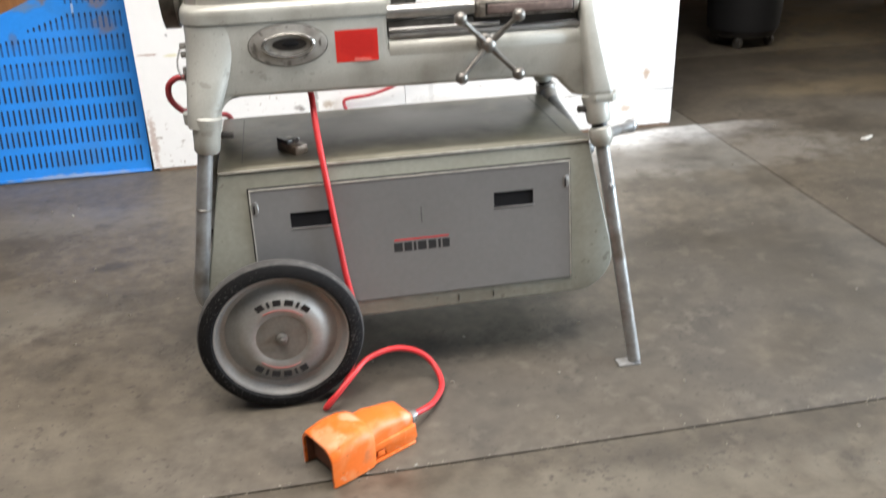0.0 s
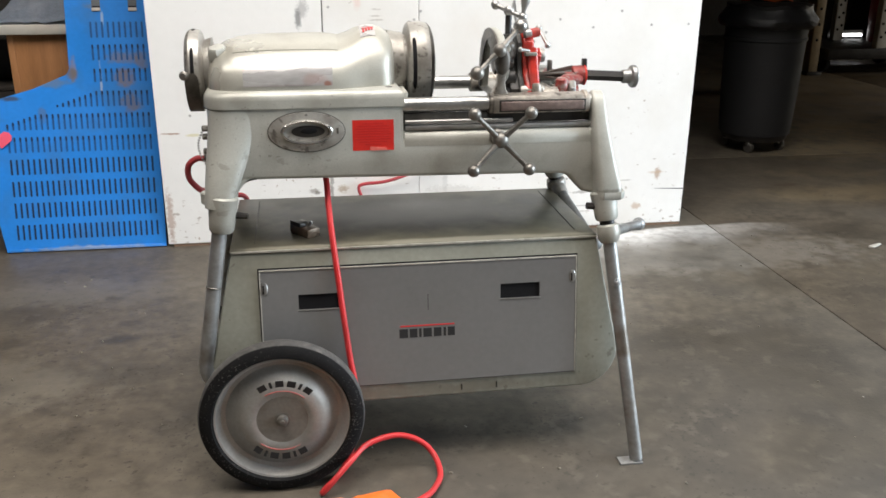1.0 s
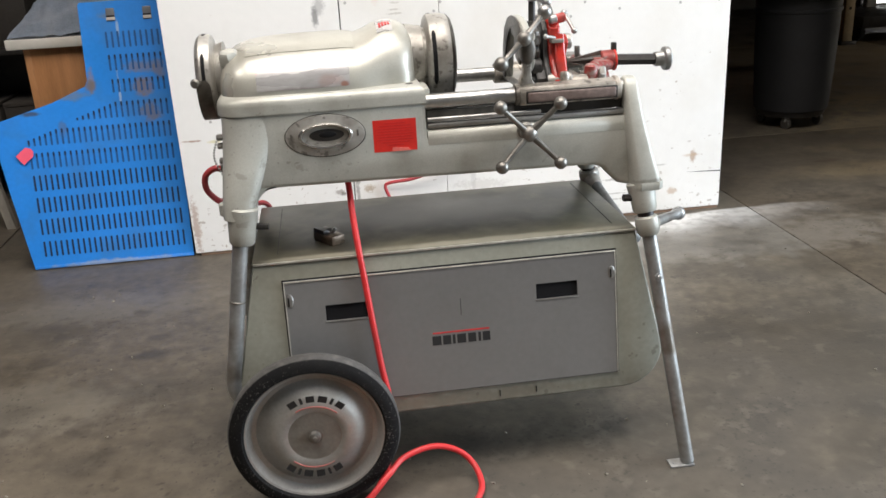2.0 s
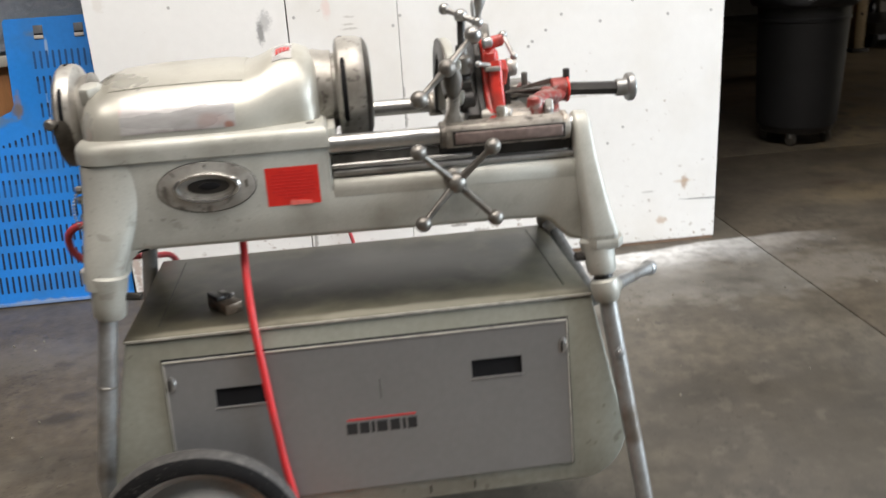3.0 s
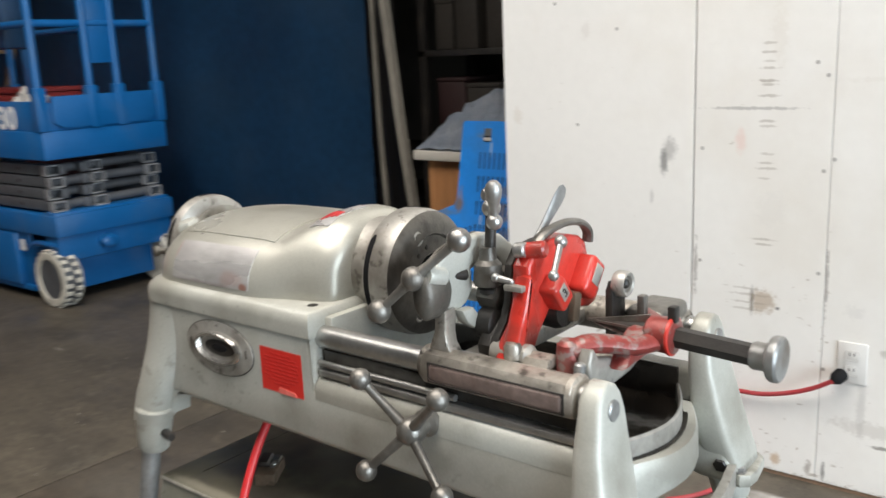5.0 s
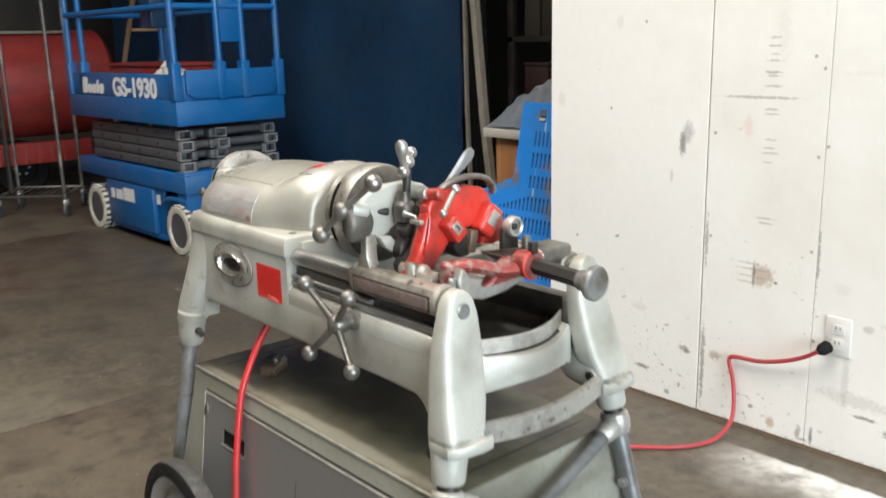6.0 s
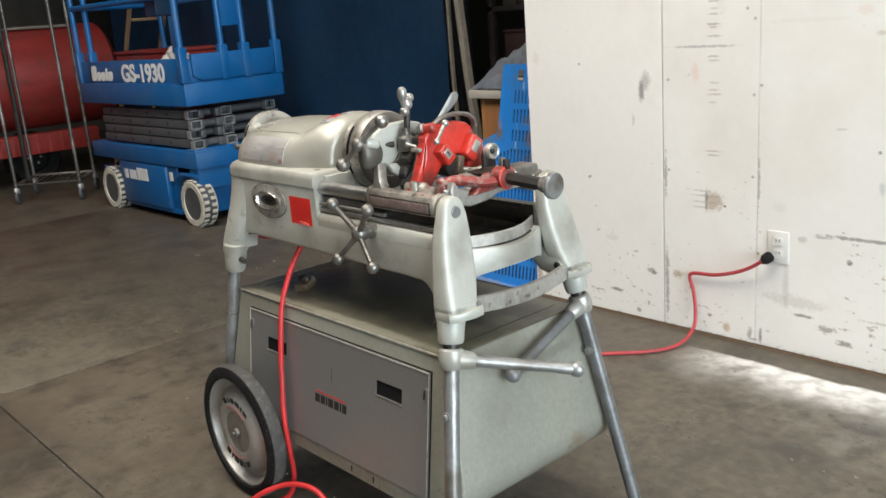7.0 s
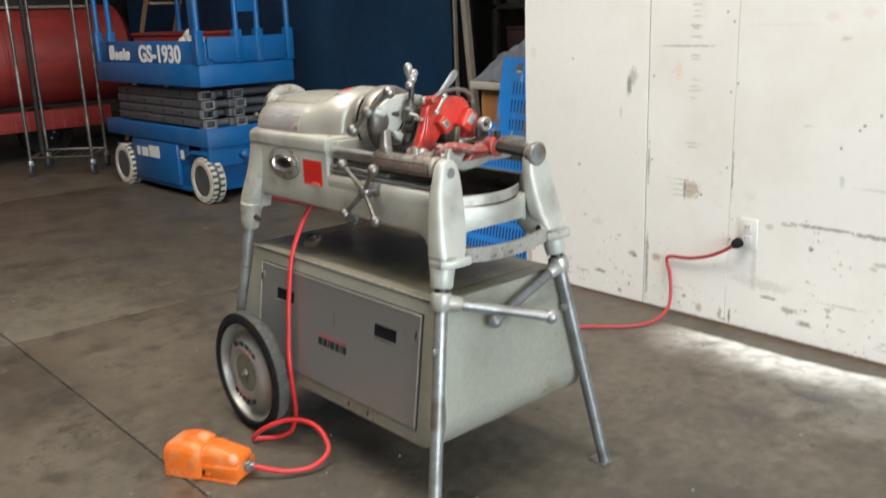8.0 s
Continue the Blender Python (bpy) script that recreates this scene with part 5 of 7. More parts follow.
for k in range(4):
    a = radians(45 + 90 * k)
    d = Vector((math.cos(a), -0.20, math.sin(a))).normalized()
    tip = HC + d * 0.091
    bm = lathe(HC + d * 0.01, d, [(0, 0.0075), (0.035, 0.0060), (0.070, 0.0058), (0.074, 0.0072)], 12)
    part("spoke", bm, IRON, hw_)
    part("knob", ball(tip, 0.0142, segs=18), IRON, hw_, "worn ball knob" if k == 0 else "")

# carriage riding on the rails
car = part("carriage", prism([(-0.125, 0.840), (-0.130, 0.848), (-0.130, 0.866), (-0.122, 0.878), (-0.105, 0.883), (-0.088, 0.878), (-0.077, 0.866), (-0.077, 0.848), (-0.083, 0.840)], "x", 0.158, 0.382, 0.003), GRIME, mach, "oily brown-grey carriage sleeve")
part("panel_recess", box(0.171, 0.371, -0.1312, -0.128, 0.8435, 0.8700, 0.0012), DARK, car)
part("sleeve_panel", box(0.174, 0.368, -0.1328, -0.128, 0.8462, 0.8682, 0.004, 3), PINKW, car, "recessed panel with worn red paint")
part("sleeve_collar", lathe((0.150, -0.104, 0.860), (1, 0, 0), [(0, 0.020), (0.002, 0.0235), (0.012, 0.0235), (0.015, 0.021)], 24), GRIME, car)
part("carriage_rear", rod((0.165, 0.199, 0.860), (0.375, 0.199, 0.860), 0.025, segs=20, chamfer=0.003), GRIME, car)
part("cross_bridge", box(0.185, 0.225, -0.09, 0.195, 0.848, 0.872, 0.006), CHUCK, car)
part("cross_bridge", box(0.300, 0.345, -0.09, 0.195, 0.846, 0.868, 0.006), CHUCK, car)
part("sleeve_ring", lathe((0.368, -0.104, 0.860), (1, 0, 0), [(0, 0.0235), (0.002, 0.0262), (0.009, 0.0262), (0.012, 0.023)], 24), GRIME, car)
part("oil_tray", prism([(-0.066, 0.884), (-0.058, 0.900), (-0.050, 0.898), (-0.040, 0.884), (0.000, 0.874), (0.050, 0.871), (0.092, 0.868), (0.084, 0.854), (0.040, 0.842), (-0.010, 0.839), (-0.044, 0.847), (-0.062, 0.862)], "x", 0.350, 0.368, 0.005, 3), CHUCK, car, "grey cast drip tray, oily")

# cutter: pale cast frame on a post, with a long ball ended feed handle
part("cutter_post", prism([(0.158, 0.878), (0.164, 0.892), (0.170, 0.905), (0.172, 0.935), (0.190, 0.935), (0.188, 0.905), (0.190, 0.890), (0.198, 0.878)], "y", -0.112, -0.088, 0.004), GRIME, car)
FRAME_EDGE = [(-0.099, 0.922), (-0.111, 0.950), (-0.124, 0.978), (-0.114, 0.998), (-0.092, 1.009), (-0.057, 1.017), (-0.017, 1.018), (0.020, 1.009), (0.055, 0.984), (0.073, 0.940), (0.085, 0.875),
                                  (0.060, 0.872), (0.050, 0.920), (0.034, 0.952), (0.012, 0.976), (-0.012, 0.990), (-0.029, 0.979), (-0.048, 0.974), (-0.046, 0.949), (-0.060, 0.932), (-0.085, 0.924)]
cut = part("cutter_frame", prism(FRAME_EDGE,
                                 "x", 0.1685, 0.186, 0.005, 3), CAST, car, "pale grey cast pipe cutter frame")
# darker sheet on the side away from the door paints in its shade
part("frame_back", prism(FRAME_EDGE, "x", 0.1645, 0.1688, 0.0015), CHUCKD, cut, "back of the frame, its shade put into a darker colour")
bm = lathe((0.176, -0.143, 0.957), (0, 1, 0), [(0, 0.020), (0.004, 0.027), (0.010, 0.031), (0.034, 0.032), (0.044, 0.028), (0.052, 0.018)], 28)
for v in bm.verts:
    v.co.x = 0.176 + (v.co.x - 0.176) * 0.52
part("cutter_body", bm, CHUCKD, cut, "oily cast cutter body under the feed handle", 50)
part("cutter_boss", lathe((0.178, -0.134, 0.984), (0.08, 1, -0.25), [(0, 0.012), (0.006, 0.014), (0.028, 0.0145), (0.034, 0.010)], 18), CAST, cut)
part("cutter_tongue", prism([(-0.092, 0.932), (-0.080, 0.912), (-0.064, 0.901), (-0.053, 0.903), (-0.051, 0.913), (-0.066, 0.930)], "x", 0.184, 0.202, 0.004), CAST, cut)
hc = Vector((0.166, -0.142, 0.981))
h_hi, h_lo = Vector((0.217, -0.113, 1.029)), Vector((0.115, -0.152, 0.934))
hnd = part("feed_handle", ball(hc, 0.0155, segs=18), IRON, cut, "worn cast feed handle with ball ends")
for e in (h_hi, h_lo):
    d = (e - hc).normalized()
    part("handle_arm", lathe(hc, d, [(0.008, 0.008), (0.03, 0.0058), ((e - hc).length - 0.012, 0.0055), ((e - hc).length - 0.008, 0.008)], 12), IRON, hnd)
    part("knob", ball(e, 0.0155, segs=18), STEEL if e is h_hi else IRON, hnd)
part("feed_screw", rod(hc, (0.183, -0.06, 0.970), 0.008, segs=14), DARK, cut)
part("cutter_slide", prism([(-0.052, 0.940), (-0.038, 0.968), (-0.016, 0.976), (0.004, 0.962), (0.002, 0.930), (-0.020, 0.918), (-0.044, 0.924)], "x", 0.190, 0.222, 0.006, 2), CHUCKD, cut, "greasy dark cutter slide")
for y, z, r in ((-0.045, 0.905, 0.021), (-0.012, 0.915, 0.019), (0.02, 0.93, 0.019)):
    part("cutter_roller", lathe((0.196, y, z), (1, 0, 0), [(0, r * 0.8), (0.004, r), (0.026, r), (0.030, r * 0.7)], 20), DARK, cut)
part("guide_block", prism([(-0.070, 0.862), (-0.074, 0.885), (-0.058, 0.905), (-0.040, 0.918), (-0.022, 0.908), (-0.020, 0.862)], "x", 0.208, 0.234, 0.005, 2), DARK, cut)
for k in range(4):
    part("thread_ring", lathe((0.207, -0.040, 0.985 - 0.011 * k), (0, 0, -1), [(0, 0.011), (0.002, 0.0135), (0.006, 0.0135), (0.008, 0.011)], 14), DARK, cut)
# upright clamp screw with a small three knob cross handle
tc = Vector((0.209, -0.033, 1.055))
cl = part("clamp_screw", rod((0.206, -0.040, 0.94), tc, 0.0075, segs=14), DARK, car, "dark upright clamp screw")
part("clamp_nut", lathe((0.206, -0.040, 0.955), (0, 0, 1), [(0, 0.018), (0.004, 0.020), (0.028, 0.018), (0.034, 0.012), (0.05, 0.010)], 18), CHUCKD, cl)
part("cross_hub", ball(tc, 0.0125, segs=16), STEEL, cl)
tr = Vector((0.234, -0.062, 1.044))
for tip in (Vector((0.184, -0.004, 1.066)), tr):
    d = (tip - tc).normalized()
    part("cross_arm", lathe(tc, d, [(0, 0.007), (0.014, 0.0052), ((tip - tc).length, 0.0062)], 12), STEEL, cl)
    part("knob", ball(tip, 0.0105, segs=16), STEEL, cl)
tip = Vector((0.239, -0.069, 1.094))
d = (tip - tr).normalized()
part("crank_grip", lathe(tr, d, [(0, 0.006), (0.012, 0.0048), (0.022, 0.0065), (0.032, 0.0098), (0.041, 0.0108), (0.048, 0.0095), (0.053, 0.005), (0.054, 0.0)], 16), STEEL, cl, "pear shaped bright crank grip")

# red self opening die head
arch = [(-0.084, 0.876), (-0.076, 0.894), (-0.055, 0.915), (-0.045, 0.938), (-0.042, 0.957), (-0.041, 0.986), (-0.022, 1.006), (0.016, 1.010), (0.056, 1.010), (0.085, 1.003), (0.101, 0.992), (0.109, 0.969), (0.136, 0.944),
        (0.140, 0.914), (0.127, 0.899), (0.111, 0.896), (0.080, 0.902), (0.083, 0.918), (0.083, 0.930), (0.068, 0.938), (0.051, 0.936), (0.030, 0.934), (0.012, 0.924), (-0.004, 0.907), (-0.018, 0.892), (-0.028, 0.878),
        (-0.042, 0.867), (-0.060, 0.861), (-0.078, 0.865)]
die = part("die_head", prism(arch, "x", 0.243, 0.270, 0.006, 3), REDP, mach, "bright red die head with dark oily dies")
for y, z, tilt, nm in ((0.000, 0.948, 38, "3"), (0.088, 0.952, -38, "")):
    sc = 0.8 if nm else 1.0
    bm = box(-0.015, 0.016, -0.019 * sc, 0.019 * sc, -0.034 * sc, 0.021 * sc, 0.008 * sc, 4)
    m = Matrix.Translation((0.279, y, z)) @ pose(0, 0, 0, tilt, 0, 0)
    part("die_boss", moved(bm, m), REDP, die)
    bm = box(0.0150, 0.0168, -0.010 * sc, 0.010 * sc, -0.016 * sc, 0.012 * sc, 0.001)
    plate = part("number_plate", moved(bm, m), CHUCK, die, "small bare steel number plate")
    if nm:
        cu = bpy.data.curves.new("digit", 'FONT')
        cu.body, cu.size, cu.align_x, cu.align_y, cu.extrude = nm, 0.018, 'CENTER', 'CENTER', 0.0004
        tmp = new("digit_tmp", cu)
        me = bpy.data.meshes.new_from_object(tmp.evaluated_get(bpy.context.evaluated_depsgraph_get()))
        bpy.data.objects.remove(tmp)
        bmt = bmesh.new()
        bmt.from_mesh(me)
        part("digit", moved(bmt, m @ Matrix.Translation((0.0172, 0, -0.002)) @ pose(0, 0, 0, 90, 0, 90)), DARK, plate)
part("die_ring", lathe((0.238, 0.03, 0.915), (1, 0, 0), [(0, 0.012), (0, 0.026), (0.03, 0.028), (0.042, 0.024), (0.044, 0.012)], 24), DARK, die, "black oily die segments")
part("die_insert", moved(box(-0.010, 0.014, -0.009, 0.009, -0.020, 0.020, 0.004), Matrix.Translation((0.277, 0.042, 0.916)) @ pose(0, 0, 0, -12, 0, 0)), GREASE, die, "greasy bronze coloured die insert")
part("die_plate", prism([(y * 0.96 + 0.001, 0.93 + (z - 0.93) * 0.97) for y, z in arch], "x", 0.230, 0.2415, 0.002), DARK, die)
part("pivot_boss", lathe((0.232, -0.066, 0.878), (1, 0, 0), [(0, 0.014), (0.003, 0.016), (0.052, 0.016), (0.058, 0.011)], 18), CHUCK, die)
part("front_rib", prism([(-0.084, 0.885), (-0.060, 0.940), (-0.050, 0.975), (-0.040, 0.975), (-0.045, 0.94), (-0.06, 0.885)], "x", 0.252, 0.277, 0.007, 3), REDP, die)
part("stop_block", box(0.244, 0.272, -0.062, -0.042, 0.957, 0.965, 0.002), CHUCK, die)
part("top_boss", rod((0.250, -0.030, 1.002), (0.284, -0.022, 1.007), 0.011, segs=16, chamfer=0.003), REDP, die)
part("top_bolt", rod((0.246, -0.036, 1.004), (0.262, -0.034, 1.006), 0.010, segs=16, chamfer=0.002), STEEL, die)
# two small ball levers
for a, b, ra, rb in ((Vector((0.290, 0.002, 1.012)), Vector((0.302, -0.036, 0.978)), 0.0085, 0.007), (Vector((0.232, -0.06, 0.972)), Vector((0.252, -0.055, 0.968)), 0.006, 0.004)):
    bm = rod(a, b, 0.0045, 0.004, 10)
    ball(a, ra, bm, 12)
    ball(b, rb, bm, 12)
    part("ball_lever", bm, STEEL, die, "small bright ball ended lever")
# paddle lever
lt, lb = Vector((0.247, 0.083, 1.067)), Vector((0.243, 0.010, 1.000))
d = (lt - lb).normalized()
u = Vector((0, 1, 0)) - d * d.y
u.normalize()
v = d.cross(u)
bm = bmesh.new()
loops = []
for t, w, h in ((0, 0.006, 0.005), (0.3, 0.0065, 0.004), (0.55, 0.0095, 0.0035), (0.8, 0.0125, 0.003), (0.93, 0.0115, 0.003), (1.0, 0.006, 0.002)):
    loops.append([lb + (lt - lb) * t + u * math.cos(a) * w + v * math.sin(a) * h for a in (2 * math.pi * i / 12 for i in range(12))])
rings(bm, loops)
part("throw_lever", bm, GALV, die, "flat bright steel throw lever")
# curved dark oil spout over the die head
part("oil_spout", pipe([(0.255, -0.012, 1.0), (0.258, 0.008, 1.015), (0.262, 0.035, 1.023), (0.266, 0.061, 1.025), (0.268, 0.090, 1.019), (0.268, 0.108, 1.005), (0.266, 0.112, 0.990)], 0.0085, 10, 6, flat=0.6), IRON, die, "dark curved oil spout")

# reamer: red fork, dark fluted cone, black bar with a steel knob
rm = part("reamer", rod((0.420, YC + 0.003, 0.896), (0.526, YC + 0.003, 0.890), 0.0135, segs=6), DARK, mach, "black hexagon reamer bar with steel knob")
part("reamer_knob", lathe((0.519, YC + 0.003, 0.890), (1, 0, 0), [(0, 0.0155), (0.004, 0.017), (0.014, 0.0165), (0.019, 0.019), (0.022, 0.026), (0.025, 0.0275), (0.032, 0.0275), (0.035, 0.025), (0.0355, 0.0)], 32), GALV, rm)
part("reamer_yoke", lathe((0.388, YC + 0.003, 0.896), (1, 0, 0), [(0, 0.019), (0.003, 0.022), (0.03, 0.0235), (0.036, 0.022), (0.038, 0.015)], 24), REDW, rm, "worn red reamer yoke")
part("yoke_ring", lathe((0.418, YC + 0.003, 0.896), (1, 0, 0), [(0, 0.0235), (0.001, 0.0250), (0.004, 0.0250), (0.005, 0.0235)], 28), REDP, rm)
for k in range(5):
    a = 2 * math.pi * k / 5 + 0.4
    o1 = Vector((0.300, YC + 0.003, 0.899))
    r1 = Vector((0, math.cos(a), math.sin(a)))
    bm = bmesh.new()
    t1 = Vector((0, -math.sin(a), math.cos(a))) * 0.0015
    loops = [[o1 + t1, o1 - t1, o1 - t1 + r1 * 0.001, o1 + t1 + r1 * 0.001],
             [o1 + Vector((0.09, 0, 0)) + t1, o1 + Vector((0.09, 0, 0)) - t1, o1 + Vector((0.09, 0, 0)) - t1 + r1 * 0.021, o1 + Vector((0.09, 0, 0)) + t1 + r1 * 0.021]]
    rings(bm, loops)
    part("reamer_blade", bm, IRON, rm, "oily fluted reamer blade" if k == 0 else "")
part("reamer_core", lathe((0.305, YC + 0.003, 0.898), (1, 0, 0), [(0, 0.002), (0.085, 0.012)], 12), DARK, rm)
arm = [(0.400, 0.036, 0.889), (0.385, 0.006, 0.890), (0.367, -0.016, 0.896), (0.350, -0.038, 0.899), (0.336, -0.054, 0.893)]
part("reamer_cheek", prism([(-0.020, 0.866), (0.000, 0.890), (0.030, 0.905), (0.060, 0.905), (0.078, 0.890), (0.070, 0.872), (0.040, 0.868)], "x", 0.366, 0.392, 0.006, 2), REDW, rm, "worn cast reamer cheek")
part("reamer_arm", pipe(arm, 0.016, 12, 6, flat=0.75), REDW, rm, "worn red swing arm")
part("arm_pivot", lathe((0.334, -0.056, 0.850), (0, 0, 1), [(0, 0.017), (0.040, 0.015), (0.052, 0.014), (0.057, 0.009)], 18), REDW, rm)
arm = [(0.395, 0.07, 0.885), (0.372, 0.105, 0.888), (0.345, 0.13, 0.89)]
part("reamer_arm", pipe(arm, 0.014, 12, 6, flat=0.8), REDW, rm)
part("stop_pin", box(0.415, 0.426, YC - 0.004, YC + 0.010, 0.914, 0.935, 0.002), DARK, rm)
part("stop_pin", box(0.345, 0.356, YC + 0.055, YC + 0.068, 0.895, 0.925, 0.002), IRON, rm)
part("pivot_stub", rod((0.356, -0.072, 0.855), (0.358, -0.070, 0.886), 0.0070, segs=12, chamfer=0.002), GALV, car)
part("pivot_lug", lathe((0.268, -0.078, 0.878), (0, 0, 1), [(0, 0.012), (0.014, 0.012), (0.020, 0.009), (0.021, 0.0)], 16), GRIME, car)
part("hook_cast", prism([(-0.088, 0.872), (-0.080, 0.884), (-0.066, 0.888), (-0.055, 0.884), (-0.050, 0.872)], "x", 0.284, 0.322, 0.004), GRIME, car, "cast carriage lug, oily")
part("rear_support", box(0.315, 0.375, 0.12, 0.205, 0.870, 0.900, 0.010, 3), IRON, car)
part("roller_arm", prism([(0.086, 0.868), (0.086, 0.930), (0.094, 0.942), (0.112, 0.942), (0.122, 0.930), (0.128, 0.868)], "x", 0.306, 0.318, 0.003), DARK, car)
ringr = part("rear_roller", lathe((0.314, 0.104, 0.938), (1, 0, 0), [(0, 0.010), (0, 0.0165), (0.003, 0.0180), (0.016, 0.0180), (0.019, 0.0160), (0.017, 0.0120), (0.012, 0.0110), (0.012, 0.0)], 24), CHUCK, car, "worn steel guide roller")
part("roller_pin", lathe((0.322, 0.104, 0.938), (1, 0, 0), [(0, 0.0065), (0.008, 0.0065), (0.010, 0.004)], 6), DARK, ringr)

# bead chain and cord outlet on the end of the casting
bm = bmesh.new()
for i in range(14):
    t = i / 13
    ball((-0.478 - 0.012 * math.sin(math.pi * t), -0.10, 0.815 - 0.075 * t), 0.0026, bm, 8)
part("bead_chain", bm, STEEL, mach, "thin bead chain")
for z in (0.818, 0.800, 0.768):
    part("end_screw", rod((-0.462, -0.10, z), (-0.480, -0.10, z), 0.007, segs=8, chamfer=0.002), IRON, mach)
part("cord_gland", rod((-0.460, -0.06, 0.748), (-0.484, -0.062, 0.746), 0.013, segs=14, chamfer=0.002), IRON, mach)
part("pedal_gland", rod((-0.222, -0.055, 0.706), (-0.222, -0.058, 0.690), 0.013, segs=14, chamfer=0.002), DARK, mach)

# ---- loose things round the machine ----
block = thing("die_block", (-0.262, -0.055, CAB_T + 0.004), "small oily black die set lying on the cabinet top", "die block")
turn_ = Matrix.Translation((-0.2705, -0.0435, CAB_T + 0.004)) @ pose(0, 0, 0, 0, 0, -55)
body_ = part("block_body", moved(box(-0.036, 0.036, -0.0175, 0.0175, 0.0, 0.021, 0.0022), turn_), GREASE, block)
part("block_top", moved(prism([(-0.0175, 0.0205), (-0.0175, 0.030), (-0.003, 0.0285), (0.003, 0.0205)], "x", -0.034, 0.006, 0.0018), turn_), DARK, block)
part("block_jaw", moved(prism([(-0.034, 0.0205), (-0.030, 0.026), (-0.012, 0.0265), (-0.004, 0.0205)], "y", 0.002, 0.015, 0.0015), turn_), IRON, block)
part("block_screw", moved(rod((0.006, 0.006, 0.0205), (0.012, 0.012, 0.031), 0.0042, segs=10, chamfer=0.001), turn_), STEEL, block, "bright steel screw")

R_C = 0.0070
cable = thing("pedal_cable", (-0.222, -0.06, 0.0), "red rubber cable hanging from the machine to the foot pedal", "cable")
cab_pts = [(-0.219, -0.060, 0.700), (-0.216, -0.080, 0.680), (-0.215, -0.106, 0.645), (-0.212, -0.134, 0.60), (-0.208, -0.157, 0.554), (-0.203, -0.171, 0.505), (-0.198, -0.182, 0.455), (-0.193, -0.192, 0.403),
           (-0.187, -0.200, 0.349), (-0.181, -0.209, 0.295), (-0.172, -0.216, 0.235), (-0.168, -0.214, 0.16), (-0.176, -0.207, 0.09), (-0.196, -0.212, 0.03), (-0.218, -0.240, 0.010), (-0.248, -0.285, 0.009), (-0.258, -0.308, 0.011),
           (-0.229, -0.305, 0.042), (-0.189, -0.279, 0.072), (-0.148, -0.240, 0.087), (-0.080, -0.216, 0.090), (-0.023, -0.212, 0.068), (0.011, -0.228, 0.036), (0.018, -0.286, 0.018), (-0.008, -0.345, 0.018), (-0.036, -0.385, 0.028), (-0.060, -0.408, 0.035), (-0.074, -0.418, 0.036)]
part("cable_run", pipe(cab_pts, R_C, 12, 8), CABLE, cable)

pedal = thing("foot_pedal", (-0.185, -0.475, 0.0), "orange guarded foot pedal with scuffed enamel on the floor", "foot pedal")
PM = Matrix.Translation((-0.185, -0.475, 0)) @ pose(0, 0, 0, 0, 0, 29)


def on_pedal(bm):
    return moved(bm, PM)


# hood: an arched shell open to the foot, local x along the pedal, opening at -x
def hood_section(x, w, h, t, low=0.003, r=0.030):
    def side_of(w, h, r):
        return [(-w, low), (-w, h - r)] + [(-w + r - r * math.cos(a), h - r + r * math.sin(a)) for a in (math.pi / 2 * i / 6 for i in range(1, 7))] + \
               [(w - r + r * math.sin(a), h - r + r * math.cos(a)) for a in (math.pi / 2 * i / 6 for i in range(7))] + [(w, low)]
    outer, inner = side_of(w, h, r), side_of(w - t, h - t, r - t * 0.5)
    return [Vector((x, p[0], p[1])) for p in outer + inner[::-1]]


def cap_section(x, w, h, low, r):
    o = [(-w, low), (-w, h - r)] + [(-w + r - r * math.cos(a), h - r + r * math.sin(a)) for a in (math.pi / 2 * i / 6 for i in range(1, 7))]
    return [Vector((x, p[0], p[1])) for p in o + [(-q, z) for q, z in o[::-1]]]


bm = bmesh.new()
rings(bm, [hood_section(x, w, h, 0.005) for x, w, h in ((-0.118, 0.058, 0.090), (-0.112, 0.059, 0.094), (-0.075, 0.060, 0.102), (-0.04, 0.059, 0.102), (-0.018, 0.056, 0.097), (-0.008, 0.051, 0.091))])
part("hood", on_pedal(bm), ORANGE, pedal, "arched orange toe guard")
# the guard's inner shade is put into the brown of lining and flap
bm = bmesh.new()
rings(bm, [hood_section(x, w - 0.0058, h - 0.0058, 0.002, 0.004, 0.026) for x, w, h in ((-0.112, 0.059, 0.094), (-0.075, 0.060, 0.102), (-0.04, 0.059, 0.102), (-0.018, 0.056, 0.097))])
part("hood_lining", on_pedal(bm), LININGM, pedal, "brown inside of the guard, shade put into its colour")
part("back_plate", on_pedal(box(-0.098, -0.093, -0.0515, 0.0515, 0.012, 0.090, 0.002)), LININGM, pedal, "brown flap inside the guard, shade put into its colour")
bm = bmesh.new()
rings(bm, [cap_section(x, w, h, 0.040, r) for x, w, h, r in ((-0.030, 0.048, 0.090, 0.03), (-0.010, 0.046, 0.089, 0.028), (0.015, 0.043, 0.093, 0.026), (0.035, 0.041, 0.088, 0.024), (0.07, 0.040, 0.080, 0.020), (0.092, 0.038, 0.073, 0.014), (0.101, 0.036, 0.068, 0.010), (0.1045, 0.033, 0.062, 0.006))])
part("switch_cap", on_pedal(bm), ORANGE, pedal, "sloped orange switch cover", 50)
bm = prism([(0.024, 0.004), (0.100, 0.004), (0.107, 0.014), (0.104, 0.044), (-0.03, 0.044), (-0.03, 0.026), (0.018, 0.026)], "y", -0.047, 0.047, 0.004, 2)
part("switch_body", on_pedal(bm), ORANGE, pedal)
